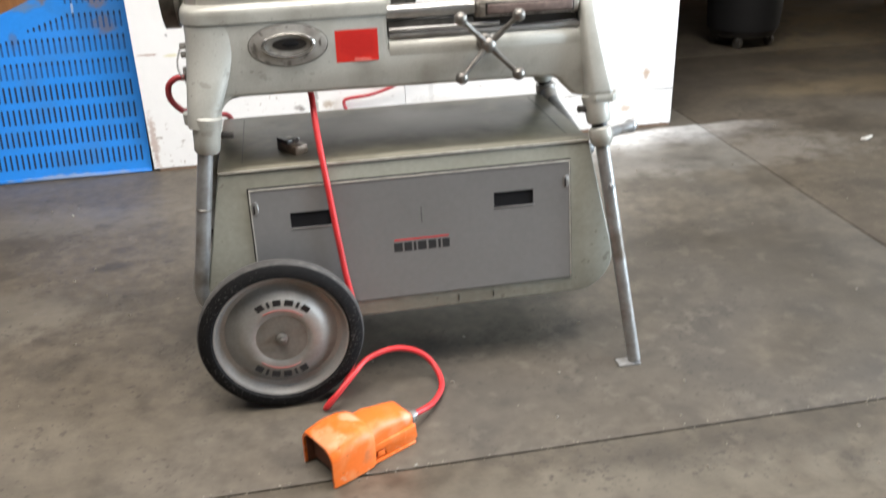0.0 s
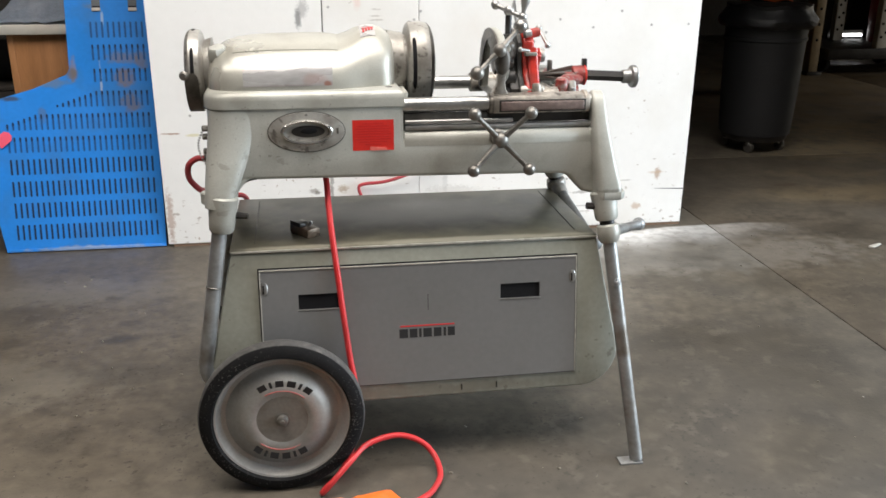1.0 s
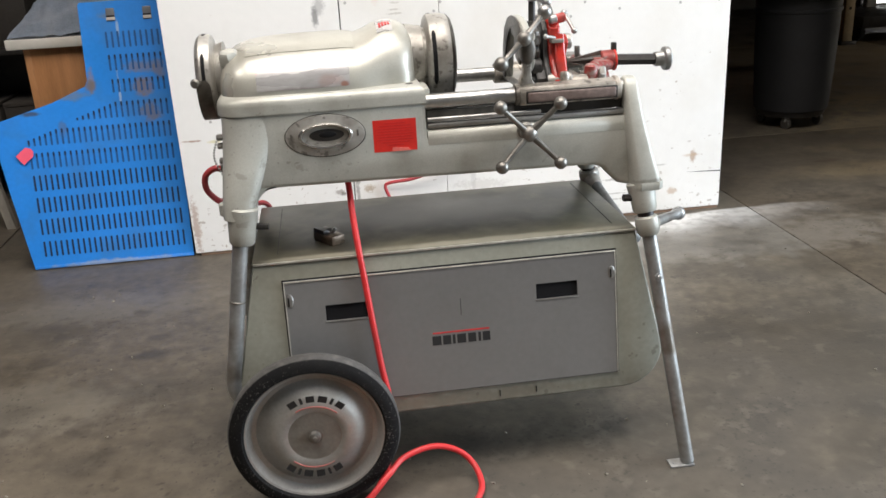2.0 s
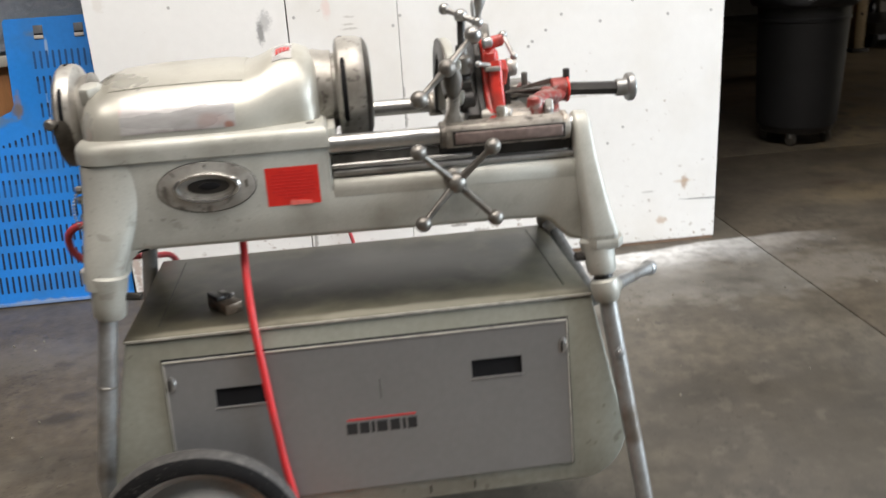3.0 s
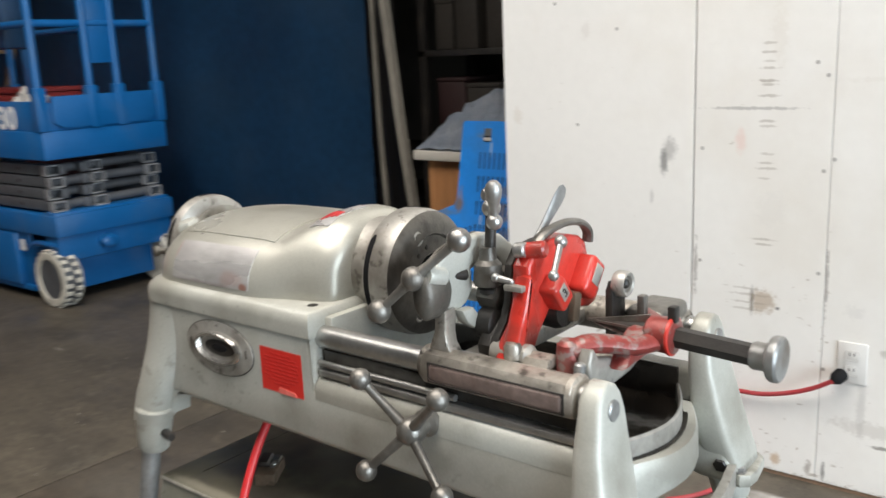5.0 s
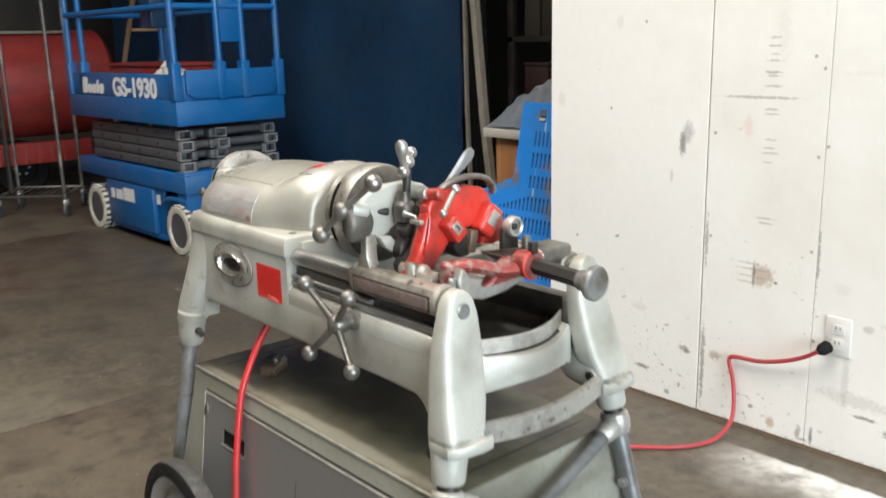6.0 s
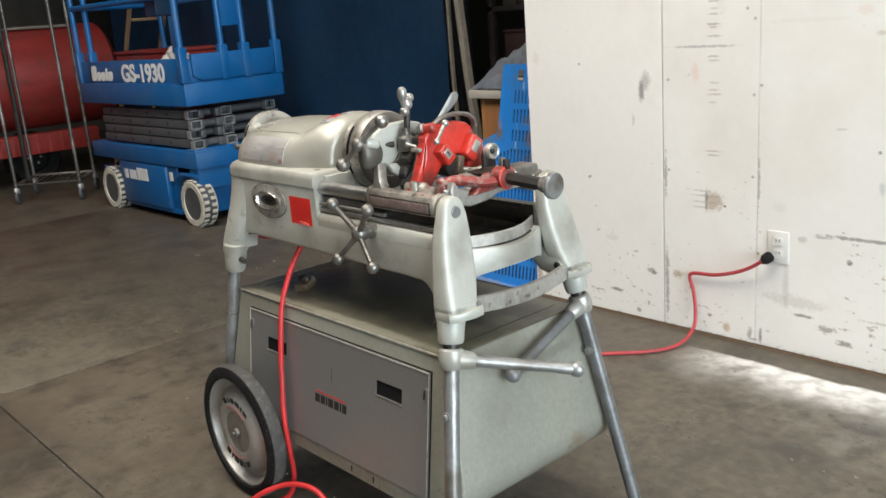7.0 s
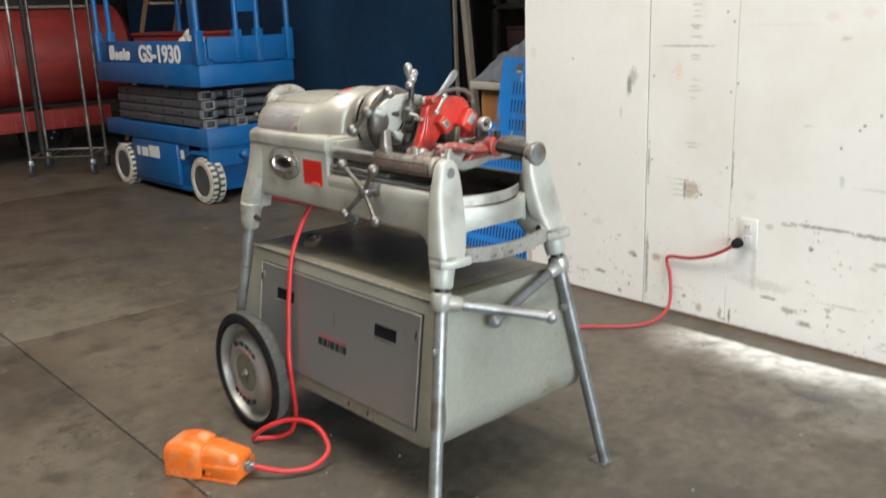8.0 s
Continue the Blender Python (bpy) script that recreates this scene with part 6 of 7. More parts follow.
part("torn_tab", on_pedal(box(0.000, 0.020, -0.046, -0.040, 0.010, 0.024, 0.002)), ORANGE, pedal)
part("base_plate", on_pedal(box(-0.030, 0.100, -0.050, 0.050, 0.0, 0.006, 0.002)), ORANGE, pedal)
part("treadle", on_pedal(moved(box(-0.085, -0.01, -0.042, 0.042, 0.022, 0.032, 0.003), pose(0, 0, 0, 0, -6, 0))), DARK, pedal, "dark tread plate inside the guard")
part("inner_frame", on_pedal(box(-0.012, 0.030, -0.038, 0.038, 0.006, 0.028, 0.002)), DARK, pedal)
part("rivet", on_pedal(rod((0.088, -0.030, 0.060), (0.091, -0.030, 0.066), 0.006, segs=12, chamfer=0.001)), STEEL, pedal)
part("cable_fitting", on_pedal(lathe((0.104, -0.004, 0.036), (1, 0, 0), [(0, 0.014), (0.012, 0.014), (0.012, 0.017), (0.018, 0.017), (0.020, 0.012), (0.030, 0.011)], 16)), GALV, pedal, "galvanised cable gland")

cord = thing("power_cord", (0.28, 1.45, 0.0), "red power cord running along the floor to a wall outlet", "power cord")
cord_pts = [(-0.478, -0.062, 0.740), (-0.498, -0.064, 0.744), (-0.519, -0.06, 0.728), (-0.522, -0.05, 0.695), (-0.505, -0.03, 0.664), (-0.502, 0.04, 0.640), (-0.515, 0.14, 0.605), (-0.500, 0.24, 0.575), (-0.455, 0.298, 0.554), (-0.42, 0.325, 0.525), (-0.40, 0.40, 0.35), (-0.41, 0.46, 0.12),
            (-0.40, 0.56, 0.012), (-0.36, 0.75, 0.009), (-0.28, 0.98, 0.009), (-0.16, 1.11, 0.009), (-0.05, 1.22, 0.009), (0.00, 1.33, 0.012), (0.005, 1.42, 0.045), (-0.010, 1.462, 0.10), (-0.028, 1.478, 0.17),
            (-0.046, 1.482, 0.225), (-0.025, 1.480, 0.243), (0.06, 1.474, 0.252), (0.14, 1.470, 0.275), (0.205, 1.462, 0.306), (0.257, 1.452, 0.341)]
part("cord_run", pipe(cord_pts, 0.0068, 10, 8), CORDM, cord)
part("plug", lathe((0.254, 1.450, 0.338), (0.45, 0.75, 0.42), [(0, 0.009), (0.006, 0.013), (0.014, 0.0185), (0.036, 0.0195), (0.042, 0.015)], 18), BLACK, cord, "black rubber plug")

outlet = thing("wall_outlet", (0.30, WALL_Y, 0.39), "white double outlet plate on the painted wall", "outlet")
part("cover_plate", box(0.252, 0.328, WALL_Y - 0.006, WALL_Y, 0.326, 0.441, 0.003), PLATEM, outlet)
for z in (0.362, 0.406):
    face = part("socket_face", box(0.2735, 0.3065, WALL_Y - 0.0085, WALL_Y - 0.005, z - 0.014, z + 0.014, 0.004), PLATEM, outlet)
    for dx in (-0.006, 0.006):
        part("slot", box(0.290 + dx - 0.0012, 0.290 + dx + 0.0012, WALL_Y - 0.0092, WALL_Y - 0.008, z - 0.001, z + 0.008), BLACK, face)

# ---- blue perforated guard leaning beside the wall ----
guard = thing("guard_panel", (-1.15, 1.56, 0), "blue perforated sheet steel guard leaning on a desk, scratched", "machine guard")
# local frame: x across, z up the sheet; leans back
GM = Matrix.Translation((0, 1.508, 0.003)) @ pose(0, 0, 0, -11.0, 0, 0)
GL, GR = -1.455, -0.838
outl = [(GL, 0.0), (GR, 0.0), (GR, 0.965), (GR - 0.02, 1.013), (-1.150, 1.013), (-1.158, 1.004), (-1.160, 0.72), (-1.172, 0.698), (-1.30, 0.645), (GL - 0.09, 0.575), (GL - 0.05, 0.30)]


def inside(p, poly):
    x, y = p
    c = False
    for (xa, ya), (xb, yb) in zip(poly, poly[1:] + poly[:1]):
        if (ya > y) != (yb > y) and x < (xb - xa) * (y - ya) / (yb - ya) + xa:
            c = not c
    return c


part("sheet", moved(prism(outl, "y", 0.0, 0.006, 0.0012, 1), GM), PANELB, guard)
rows = [0.079, 0.167, 0.253, 0.340, 0.427, 0.515, 0.602, 0.693, 0.781, 0.868]
bm_s, bm_t = bmesh.new(), bmesh.new()
for k, zr in enumerate(rows):
    h = 0.031 if k != 7 else 0.026
    for i in range(26):
        xr = -1.408 + 0.0215 * i + 0.004 * (0.4 - zr)
        if (k == 6 and xr < -1.24) or (k > 6 and xr < -1.085) or xr > GR - 0.018:
            continue
        lo, hi = zr - h, zr + h
        if k == 5:
            hi = min(hi, 0.512 + (xr + 1.40) * 0.33)
        if k == 6:
            lo, hi = lo, min(hi, 0.575 + (xr + 1.235) * 0.34)
        if hi < lo + 0.010:
            continue
        ends = arc(xr, hi - 0.0038, 0.0038, 0, 180, 4) + arc(xr, lo + 0.0038, 0.0038, 180, 360, 4)
        prism(ends, "y", -0.0012, 0.0004, bm=bm_t if k > 3 else bm_s)
        if 3 < k < 9:
            top_ = arc(xr, hi - 0.0038, 0.0038, 0, 180, 4) + arc(xr, max(hi - 0.014, lo + 0.0038), 0.0038, 180, 360, 4)
            prism(top_, "y", -0.0016, -0.0010, bm=bm_s)
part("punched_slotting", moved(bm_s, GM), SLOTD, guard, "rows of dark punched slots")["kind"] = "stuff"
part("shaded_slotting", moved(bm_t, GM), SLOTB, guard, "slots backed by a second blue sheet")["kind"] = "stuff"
for hx in (-1.040, -0.903):
    part("hand_hole", moved(box(hx - 0.016, hx + 0.016, -0.0025, 0.001, 0.938, 0.986, 0.001), GM), LIFTG, guard, "punched hand hole showing grey behind")
    part("hole_lip", moved(box(hx - 0.016, hx + 0.016, -0.0042, -0.002, 0.940, 0.952, 0.001), GM), LAMIN, guard, "bare bent lip of the hand hole")
    part("hole_shade", moved(box(hx - 0.015, hx + 0.015, -0.0034, -0.002, 0.953, 0.958, 0.0005), GM), BLACK, guard)
part("fold", moved(box(GL, GR, -0.004, 0.008, 0.0, 0.012, 0.002), GM), PANELB, guard)
pt = thing("hang_tag", (-1.458, 1.60, 0.40), "small bright pink card tag hung on the guard", "tag")
bm = prism([(-0.030, -0.022), (0.020, -0.022), (0.032, -0.008), (0.032, 0.008), (0.020, 0.022), (-0.030, 0.022)], "y", 0.0, 0.002)
part("card", moved(bm, GM @ Matrix.Translation((-1.425, -0.008, 0.452)) @ pose(0, 0, 0, 0, -38, 0)), PINK, pt)

# ---- desk with a rumpled cloth, posts, tarpaulin ----
desk = thing("desk", (-1.1, 2.1, 0), "plywood desk with a pale laminate top, partly hidden", "desk")
part("desktop", box(-1.475, -0.86, 1.772, 2.45, 0.828, 0.868, 0.004), LAMIN, desk)
part("side_panel", box(-1.42, -1.395, 1.80, 2.42, 0.0, 0.828, 0.002), WOOD, desk)
part("front_panel", box(-1.395, -0.88, 1.80, 1.82, 0.06, 0.828, 0.002), WOOD, desk)
part("side_panel", box(-0.885, -0.865, 1.822, 2.42, 0.0, 0.828, 0.002), WOOD, desk)
cl_ = thing("moving_blanket", (-1.1, 2.0, 0.868), "rumpled blue-grey moving blanket heaped on the desk", "blanket")
bm = bmesh.new()
NX, NY = 110, 100
gv = []
for i in range(NX + 1):
    row = []
    for j in range(NY + 1):
        x, y = -1.462 + 0.622 * i / NX, 1.775 + 0.62 * j / NY
        fx, fy = i / NX, j / NY
        hump = (math.sin(math.pi * min(0.72, fx * 0.62 + 0.10)) ** 0.8) * (math.sin(math.pi * min(0.58, fy * 1.5)) ** 0.6)
        n1 = noise.noise(Vector((x * 7, y * 9, 0.3))) * 0.5 + 0.5 * noise.noise(Vector((x * 15, y * 6 + x * 9, 2.0)))
        crease = 1 - abs(noise.noise(Vector((x * 9 + y * 5, y * 12 - x * 4, 5.0)))) * 2.2
        fold = 1 - abs(noise.noise(Vector((x * 17 - y * 9, y * 22 + x * 12, 9.0)))) * 2.4
        ph = (y * 6.5 - x * 5.5 + 1.1 * noise.noise(Vector((x * 3.1, y * 2.3, 7.0))) + 0.25 * n1) % 1.0
        roll = min(1.0, ph / 0.22) ** 0.6 * (1 - max(0.0, ph - 0.22) / 0.78)
        z = 0.872 + max(0, 0.165 * hump + 0.045 * n1 * (0.4 + hump) + 0.036 * roll * (0.35 + hump) + 0.030 * crease * hump + 0.010 * fold * (0.3 + hump))
        z = 0.872 + (z - 0.872) * min(1.0, fx * 5.0 + 0.22) ** 0.8
        row.append(bm.verts.new((x, y + 0.02 * n1, z)))
    gv.append(row)
for i in range(NX):
    for j in range(NY):
        bm.faces.new((gv[i][j], gv[i + 1][j], gv[i + 1][j + 1], gv[i][j + 1]))
bmesh.ops.solidify(bm, geom=bm.faces[:], thickness=0.006)
part("blanket_fold", bm, CLOTHM, cl_, "", 80)

for k, (x0, y0, x1, y1, w, mt, lb_) in enumerate(((-1.73, 2.13, -2.22, 2.30, 0.036, TIMBER, "grey weathered timber leaning against the loft"), (-2.054, 2.24, -2.237, 2.36, 0.018, TIMBER, "narrow grey batten leaning against the loft"))):
    post = thing("leaning_post", (x0, y0, 0), lb_, "timber", "leaning timbers")
    bm = bmesh.new()
    a, b = Vector((x0, y0, 0.0)), Vector((x1, y1, LOFT_Z - 0.01))
    rings(bm, [[p + Vector((dx, dy, 0)) for dx, dy in ((-w / 2, -w / 2), (w / 2, -w / 2), (w / 2, w / 2), (-w / 2, w / 2))] for p in [a + (b - a) * (i / 6) + Vector((0.006 * math.sin(i * 2.1), 0, 0)) for i in range(7)]])
    part("timber", bm, mt, post)
sheet = thing("dark_dust_sheet", (-1.97, 2.36, 0), "dark grey plastic dust sheet hung behind the timbers", "dust sheet")
bm = bmesh.new()
cols = []
for i in range(11):
    cols.append([bm.verts.new((-2.31 - 0.03 * j / 16 + (0.27 - 0.14 * j / 16) * i / 10, 2.43 + 0.012 * math.sin(i * 2.2 + j * 0.4), LOFT_Z - 0.002 - (LOFT_Z - 0.3) * (1 - j / 16))) for j in range(17)])
for a, b in zip(cols, cols[1:]):
    for j in range(16):
        bm.faces.new((a[j], b[j], b[j + 1], a[j + 1]))
bmesh.ops.solidify(bm, geom=bm.faces[:], thickness=0.003)
part("sheet_folds", bm, BAGM, sheet, "", 80)

tarp = thing("tarpaulin", (-4.0, 2.45, 0), "dark blue tarpaulin hung from the loft as a curtain", "tarpaulin")
bm = bmesh.new()
cols = []
TN, TM = 90, 30
for i in range(TN + 1):
    x = -2.300 - 5.0 * i / TN
    col = []
    for j in range(TM + 1):
        z = 0.01 + (LOFT_Z - 0.012) * j / TM
        y = 2.40 - 0.012 * (x + 2.300) + 0.020 * math.sin(x * 5.3 + 0.6 * z) + 0.028 * noise.noise(Vector((x * 1.4, z * 1.1, 0))) + 0.008 * noise.noise(Vector((x * 6, z * 5, 3)))
        col.append(bm.verts.new((x, y, z)))
    cols.append(col)
for a, b in zip(cols, cols[1:]):
    for j in range(TM):
        bm.faces.new((a[j], b[j], b[j + 1], a[j + 1]))
bmesh.ops.solidify(bm, geom=bm.faces[:], thickness=0.004)
part("tarp_sheet", bm, TARPM, tarp, "", 80)
for k in range(12):
    x = -2.335 - 0.44 * k
    part("grommet", lathe((x, 2.375, LOFT_Z - 0.06), (0, -1, 0), [(0, 0.014), (0.002, 0.016), (0.004, 0.012)], 12), STEEL, tarp)

shelf2 = thing("steel_shelving", (-1.6, 2.75, 0), "dark steel shelving full of shadowed stock", "shelving")
for x in (-2.05, -0.90):
    for y in (2.56, 2.95):
        part("upright", box(x - 0.02, x + 0.02, y - 0.02, y + 0.02, 0.0, 2.6, 0.002), DARK, shelf2)
for z in (0.25, 0.75, 1.25, 1.75, 2.25):
    part("shelf_board", box(-2.07, -0.88, 2.54, 2.97, z - 0.02, z + 0.01, 0.002), DARK, shelf2)
part("back_sheet", box(-2.10, -0.86, 2.985, 3.0, 0.0, 2.7), DARK, shelf2)
rs = random.Random(9)
for z in (0.26, 0.76, 1.26, 1.76):
    x = -2.0
    while x < -1.05:
        w, h = rs.uniform(0.10, 0.24), rs.uniform(0.14, 0.36)
        kind = rs.choice(("carton", "carton", "tool_case"))
        st = thing(kind, (x + w / 2, 2.74, z), "dark stock carton on the steel shelving" if kind == "carton" else "dull red tool case on the steel shelving", "carton" if kind == "carton" else "tool case", "stock on shelving")
        part("case_shell", box(x, x + w, 2.60, 2.90, z + 0.0005, z + h, 0.006), CARTON if kind == "carton" else DULLRED, st)
        part("case_lid", box(x - 0.003, x + w + 0.003, 2.597, 2.903, z + h, z + h + 0.02, 0.003), CARTON if kind == "carton" else DULLRED, st)
        x += w + rs.uniform(0.01, 0.06)

# ---- blue scissor lift, parked ----
lift = thing("scissor_lift", (-4.2, 1.62, 0), "blue scissor lift, folded down, white non-marking tyres", "scissor lift")
LX0, LX1, LY0, LY1 = -5.06, -3.47, 1.235, 1.955
chas = part("chassis", box(LX0 + 0.05, LX1 - 0.12, LY0 + 0.05, LY1 - 0.05, 0.06, 0.30, 0.01), LIFTB, lift, "blue steel chassis")
part("side_door", box(-4.62, -3.93, LY0 + 0.012, LY0 + 0.05, 0.075, 0.365, 0.008), LIFTB, chas, "blue battery bay door")
part("lower_sill", box(-4.62, -3.82, LY0 + 0.03, LY0 + 0.06, 0.045, 0.075, 0.004), LIFTB, chas)
part("upper_tray", box(LX0, LX1, LY0 + 0.01, LY1 - 0.01, 0.375, 0.485, 0.006), LIFTB, lift, "blue upper chassis tray")
part("tray_web", box(-4.68, -3.80, LY0 + 0.03, LY0 + 0.045, 0.30, 0.40, 0.003), LIFTB, lift)
part("end_beam", box(LX1 - 0.14, LX1 - 0.02, LY0 + 0.02, LY1 - 0.02, 0.24, 0.50, 0.01), LIFTB, lift)
part("guard_bow", pipe([(-3.80, LY0 + 0.02, 0.29), (-3.72, LY0 + 0.02, 0.325), (-3.6, LY0 + 0.02, 0.33), (-3.50, LY0 + 0.03, 0.325)], 0.016, 8, 4), LIFTB, lift)
part("end_lamp", lathe((LX1 - 0.02, 1.52, 0.315), (1, 0, 0), [(0, 0.05), (0.05, 0.048), (0.06, 0.03)], 16, squash=0.7), LIFTB, lift)
for xx, ww in ((-4.56, 0.05), (-4.48, 0.10), (-4.36, 0.16)):
    part("notice_label", box(xx, xx + ww, LY0 + 0.010, LY0 + 0.013, 0.245, 0.31 if ww < 0.12 else 0.33), WHITEP, lift, "white notice label, too small to read")
part("notice_label", box(-3.91, -3.86, LY0 + 0.028, LY0 + 0.031, 0.27, 0.33), WHITEP, lift)
for x in (-4.80, -3.58):
    for y, s in ((LY0 + 0.04, -1), (LY1 - 0.04, 1)):
        o = (x, y, 0.150)
        tyre = part("lift_wheel", lathe(o, (0, s, 0), [(-0.06, 0.10), (-0.06, 0.140), (-0.052, 0.150), (0.035, 0.150), (0.046, 0.142), (0.046, 0.108), (0.03, 0.102), (-0.06, 0.10)], 40), TYREW, lift, "white non-marking tyre, scuffed")
        part("wheel_rim", lathe(o, (0, s, 0), [(-0.05, 0.0), (-0.05, 0.103), (0.034, 0.104), (0.036, 0.098), (0.012, 0.090), (0.010, 0.04), (0.022, 0.038), (0.022, 0.0)], 32), LIFTG, tyre)
        bm = bmesh.new()
        for k in range(22):
            a = 2 * math.pi * k / 22
            for off in (-0.040, 0.012):
                b2 = box(-0.011, 0.011, off, off + 0.034, 0.146, 0.157, 0.002, 1)
                moved(b2, Matrix.Translation(o) @ pose(0, 0, 0, 0, math.degrees(a) + (8 if off > 0 else 0), 0))
                me = bpy.data.meshes.new("tmp")
                b2.to_mesh(me)
                b2.free()
                bm.from_mesh(me)
                bpy.data.meshes.remove(me)
        part("tread_groove", lathe(o, (0, s, 0), [(-0.045, 0.148), (-0.045, 0.1512), (0.040, 0.1512), (0.040, 0.148)], 40), LIFTG, tyre)
        part("tread_rubber", bm, TYREW, tyre)["kind"] = "stuff"
# folded scissor stack
for k in range(4):
    z = 0.50 + 0.062 * k
    for y in (LY0 + 0.05, LY1 - 0.10):
        arm_ = part("scissor_arm", box(LX0 + 0.18 + 0.02 * (k % 2), LX1 - 0.10 - 0.03 * (k % 2), y, y + 0.05, z, z + 0.054, 0.005), LIFTG, lift, "grey folded scissor arm" if k == 0 else "")
        for j in range(5):
            part("arm_bolt", rod((-4.7 + 0.28 * j, y - 0.004, z + 0.027), (-4.7 + 0.28 * j, y + 0.01, z + 0.027), 0.010, segs=8), DARK, arm_)
    part("cross_tube", rod((LX1 - 0.10 - 0.05 * (k % 2), LY0 + 0.06, z + 0.027), (LX1 - 0.10 - 0.05 * (k % 2), LY1 - 0.06, z + 0.027), 0.024, segs=14), LIFTG, lift)
    for y in (LY0 + 0.10, LY0 + 0.22):
        part("tube_lug", box(LX1 - 0.13, LX1 - 0.055, y, y + 0.035, z + 0.002, z + 0.054, 0.006), LIFTG, lift)
    for y in (LY0 + 0.035, LY0 + 0.27, LY1 - 0.115):
        bm = bmesh.new()
        for ya, yb, z0, z1 in ((0, 0.075, 0.0, 0.006), (0, 0.075, 0.048, 0.054), (0, 0.006, 0.006, 0.048), (0.069, 0.075, 0.006, 0.048)):
            box(LX1 - 0.090 - 0.03 * (k % 2), LX1 - 0.045 - 0.03 * (k % 2), y + ya, y + yb, z + z0, z + z1, bm=bm)
        part("tube_end", bm, LIFTE, lift, "open square tube end, edges rubbed bare" if k == 0 else "")
# platform
part("platform", box(LX0 - 0.02, LX1, LY0, LY1, 0.772, 0.915, 0.006), LIFTB, lift, "blue platform deck edge")
part("toe_board", box(LX0 + 0.0, LX1 - 0.01, LY0 + 0.012, LY0 + 0.03, 0.915, 1.065, 0.004), LIFTB, lift, "blue toe board with white lettering")
part("toe_board", box(LX1 - 0.03, LX1 - 0.012, LY0 + 0.03, LY1 - 0.02, 0.915, 1.055, 0.004), LIFTB, lift)
part("toe_board", box(LX0 + 0.0, LX1 - 0.01, LY1 - 0.03, LY1 - 0.012, 0.915, 1.065, 0.004), LIFTB, lift)
bm = prism([(LY0 + 0.07, 0.955), (LY0 + 0.12, 0.925), (LY1 - 0.11, 0.925), (LY1 - 0.06, 0.955), (LY1 - 0.06, 1.085), (LY0 + 0.07, 1.085)], "x", LX1 - 0.012, LX1 + 0.012, 0.004)
part("end_kick_plate", bm, LIFTB, lift)
for x, y in ((LX0 + 0.02, LY0 + 0.02), (LX1 - 0.02, LY0 + 0.02), (LX0 + 0.02, LY1 - 0.02), (LX1 - 0.02, LY1 - 0.02), (LX1 - 0.015, LY0 + 0.30), (LX1 - 0.015, LY0 + 0.46), (LX0 + 0.20, LY0 + 0.04)):
    post = part("rail_post", rod((x, y, 1.0), (x, y, 1.98), 0.020, segs=14), LIFTB, lift, "")
    part("post_sleeve", box(x - 0.028, x + 0.028, y - 0.028, y + 0.028, 0.915, 1.13, 0.005), LIFTB, post)
for y in (LY0 + 0.02, LY1 - 0.02):
    for z in (1.44, 1.98):
        part("guard_rail", rod((LX0 + 0.02, y, z), (LX1 - 0.02, y, z), 0.019, segs=14), LIFTB, lift)
for x in (LX0 + 0.02, LX1 - 0.02):
    for z in (1.44, 1.98):
        part("guard_rail", rod((x, LY0 + 0.02, z), (x, LY1 - 0.02, z), 0.019, segs=14), LIFTB, lift)
part("gate_plate", box(LX1 - 0.016, LX1 - 0.008, LY0 + 0.30, LY0 + 0.46, 1.24, 1.98, 0.003), LIFTB, lift, "blue gate plate")
ctl = part("control_box", box(-3.92, -3.77, LY0 + 0.04, LY0 + 0.20, 1.33, 1.78, 0.01), CTLM, lift, "dark blue control box on the rail")
part("control_label", box(-3.905, -3.840, LY0 + 0.0375, LY0 + 0.041, 1.53, 1.66, 0.001), WHITEP, ctl, "white label, too small to read")
part("label_band", box(-3.905, -3.840, LY0 + 0.0355, LY0 + 0.0378, 1.545, 1.585, 0.0005), YELLOWP, ctl, "yellow warning band")
part("box_bracket", box(-3.64, -3.52, LY0 + 0.045, LY0 + 0.06, 1.10, 1.32, 0.004), LIFTB, lift)
# maker's name as a plain white shape, model number lettered beside it
bm = bmesh.new()
for x0, w, h in ((-4.852, 0.085, 0.105), (-4.760, 0.060, 0.062), (-4.693, 0.072, 0.062), (-4.613, 0.026, 0.088), (-4.580, 0.078, 0.064)):
    r = min(0.022, w * 0.45)
    o = arc(x0 + w - r, 0.930 + h - r, r, 0, 90, 4) + arc(x0 + r, 0.930 + h - r, r, 90, 180, 4) + arc(x0 + r, 0.930 + r, r, 180, 270, 4) + arc(x0 + w - r, 0.930 + r, r, 270, 360, 4)
    prism([(px + (pz - 0.930) * 0.18, pz) for px, pz in o], "y", LY0 + 0.0095, LY0 + 0.0115, bm=bm)
part("name_shape", bm, WHITEP, lift, "plain white maker's mark")
cu = bpy.data.curves.new("model", 'FONT')
cu.body, cu.size, cu.extrude, cu.offset = "GS-1930", 0.150, 0.0008, 0.0052
tmp = new("model_tmp", cu)
bmt = bmesh.new()
me = bpy.data.meshes.new_from_object(tmp.evaluated_get(bpy.context.evaluated_depsgraph_get()))
bpy.data.objects.remove(tmp)
bmt.from_mesh(me)
bpy.data.meshes.remove(me)
xsn = [v.co.x for v in bmt.verts]
wscale = 0.625 / (max(xsn) - min(xsn))
moved(bmt, Matrix.Translation((-4.350, LY0 + 0.0105, 0.927)) @ pose(0, 0, 0, 90, 0, 0) @ Matrix.Diagonal((wscale, 1.05, 1, 1)))
part("model_number", bmt, WHITEP, lift, "white model lettering")
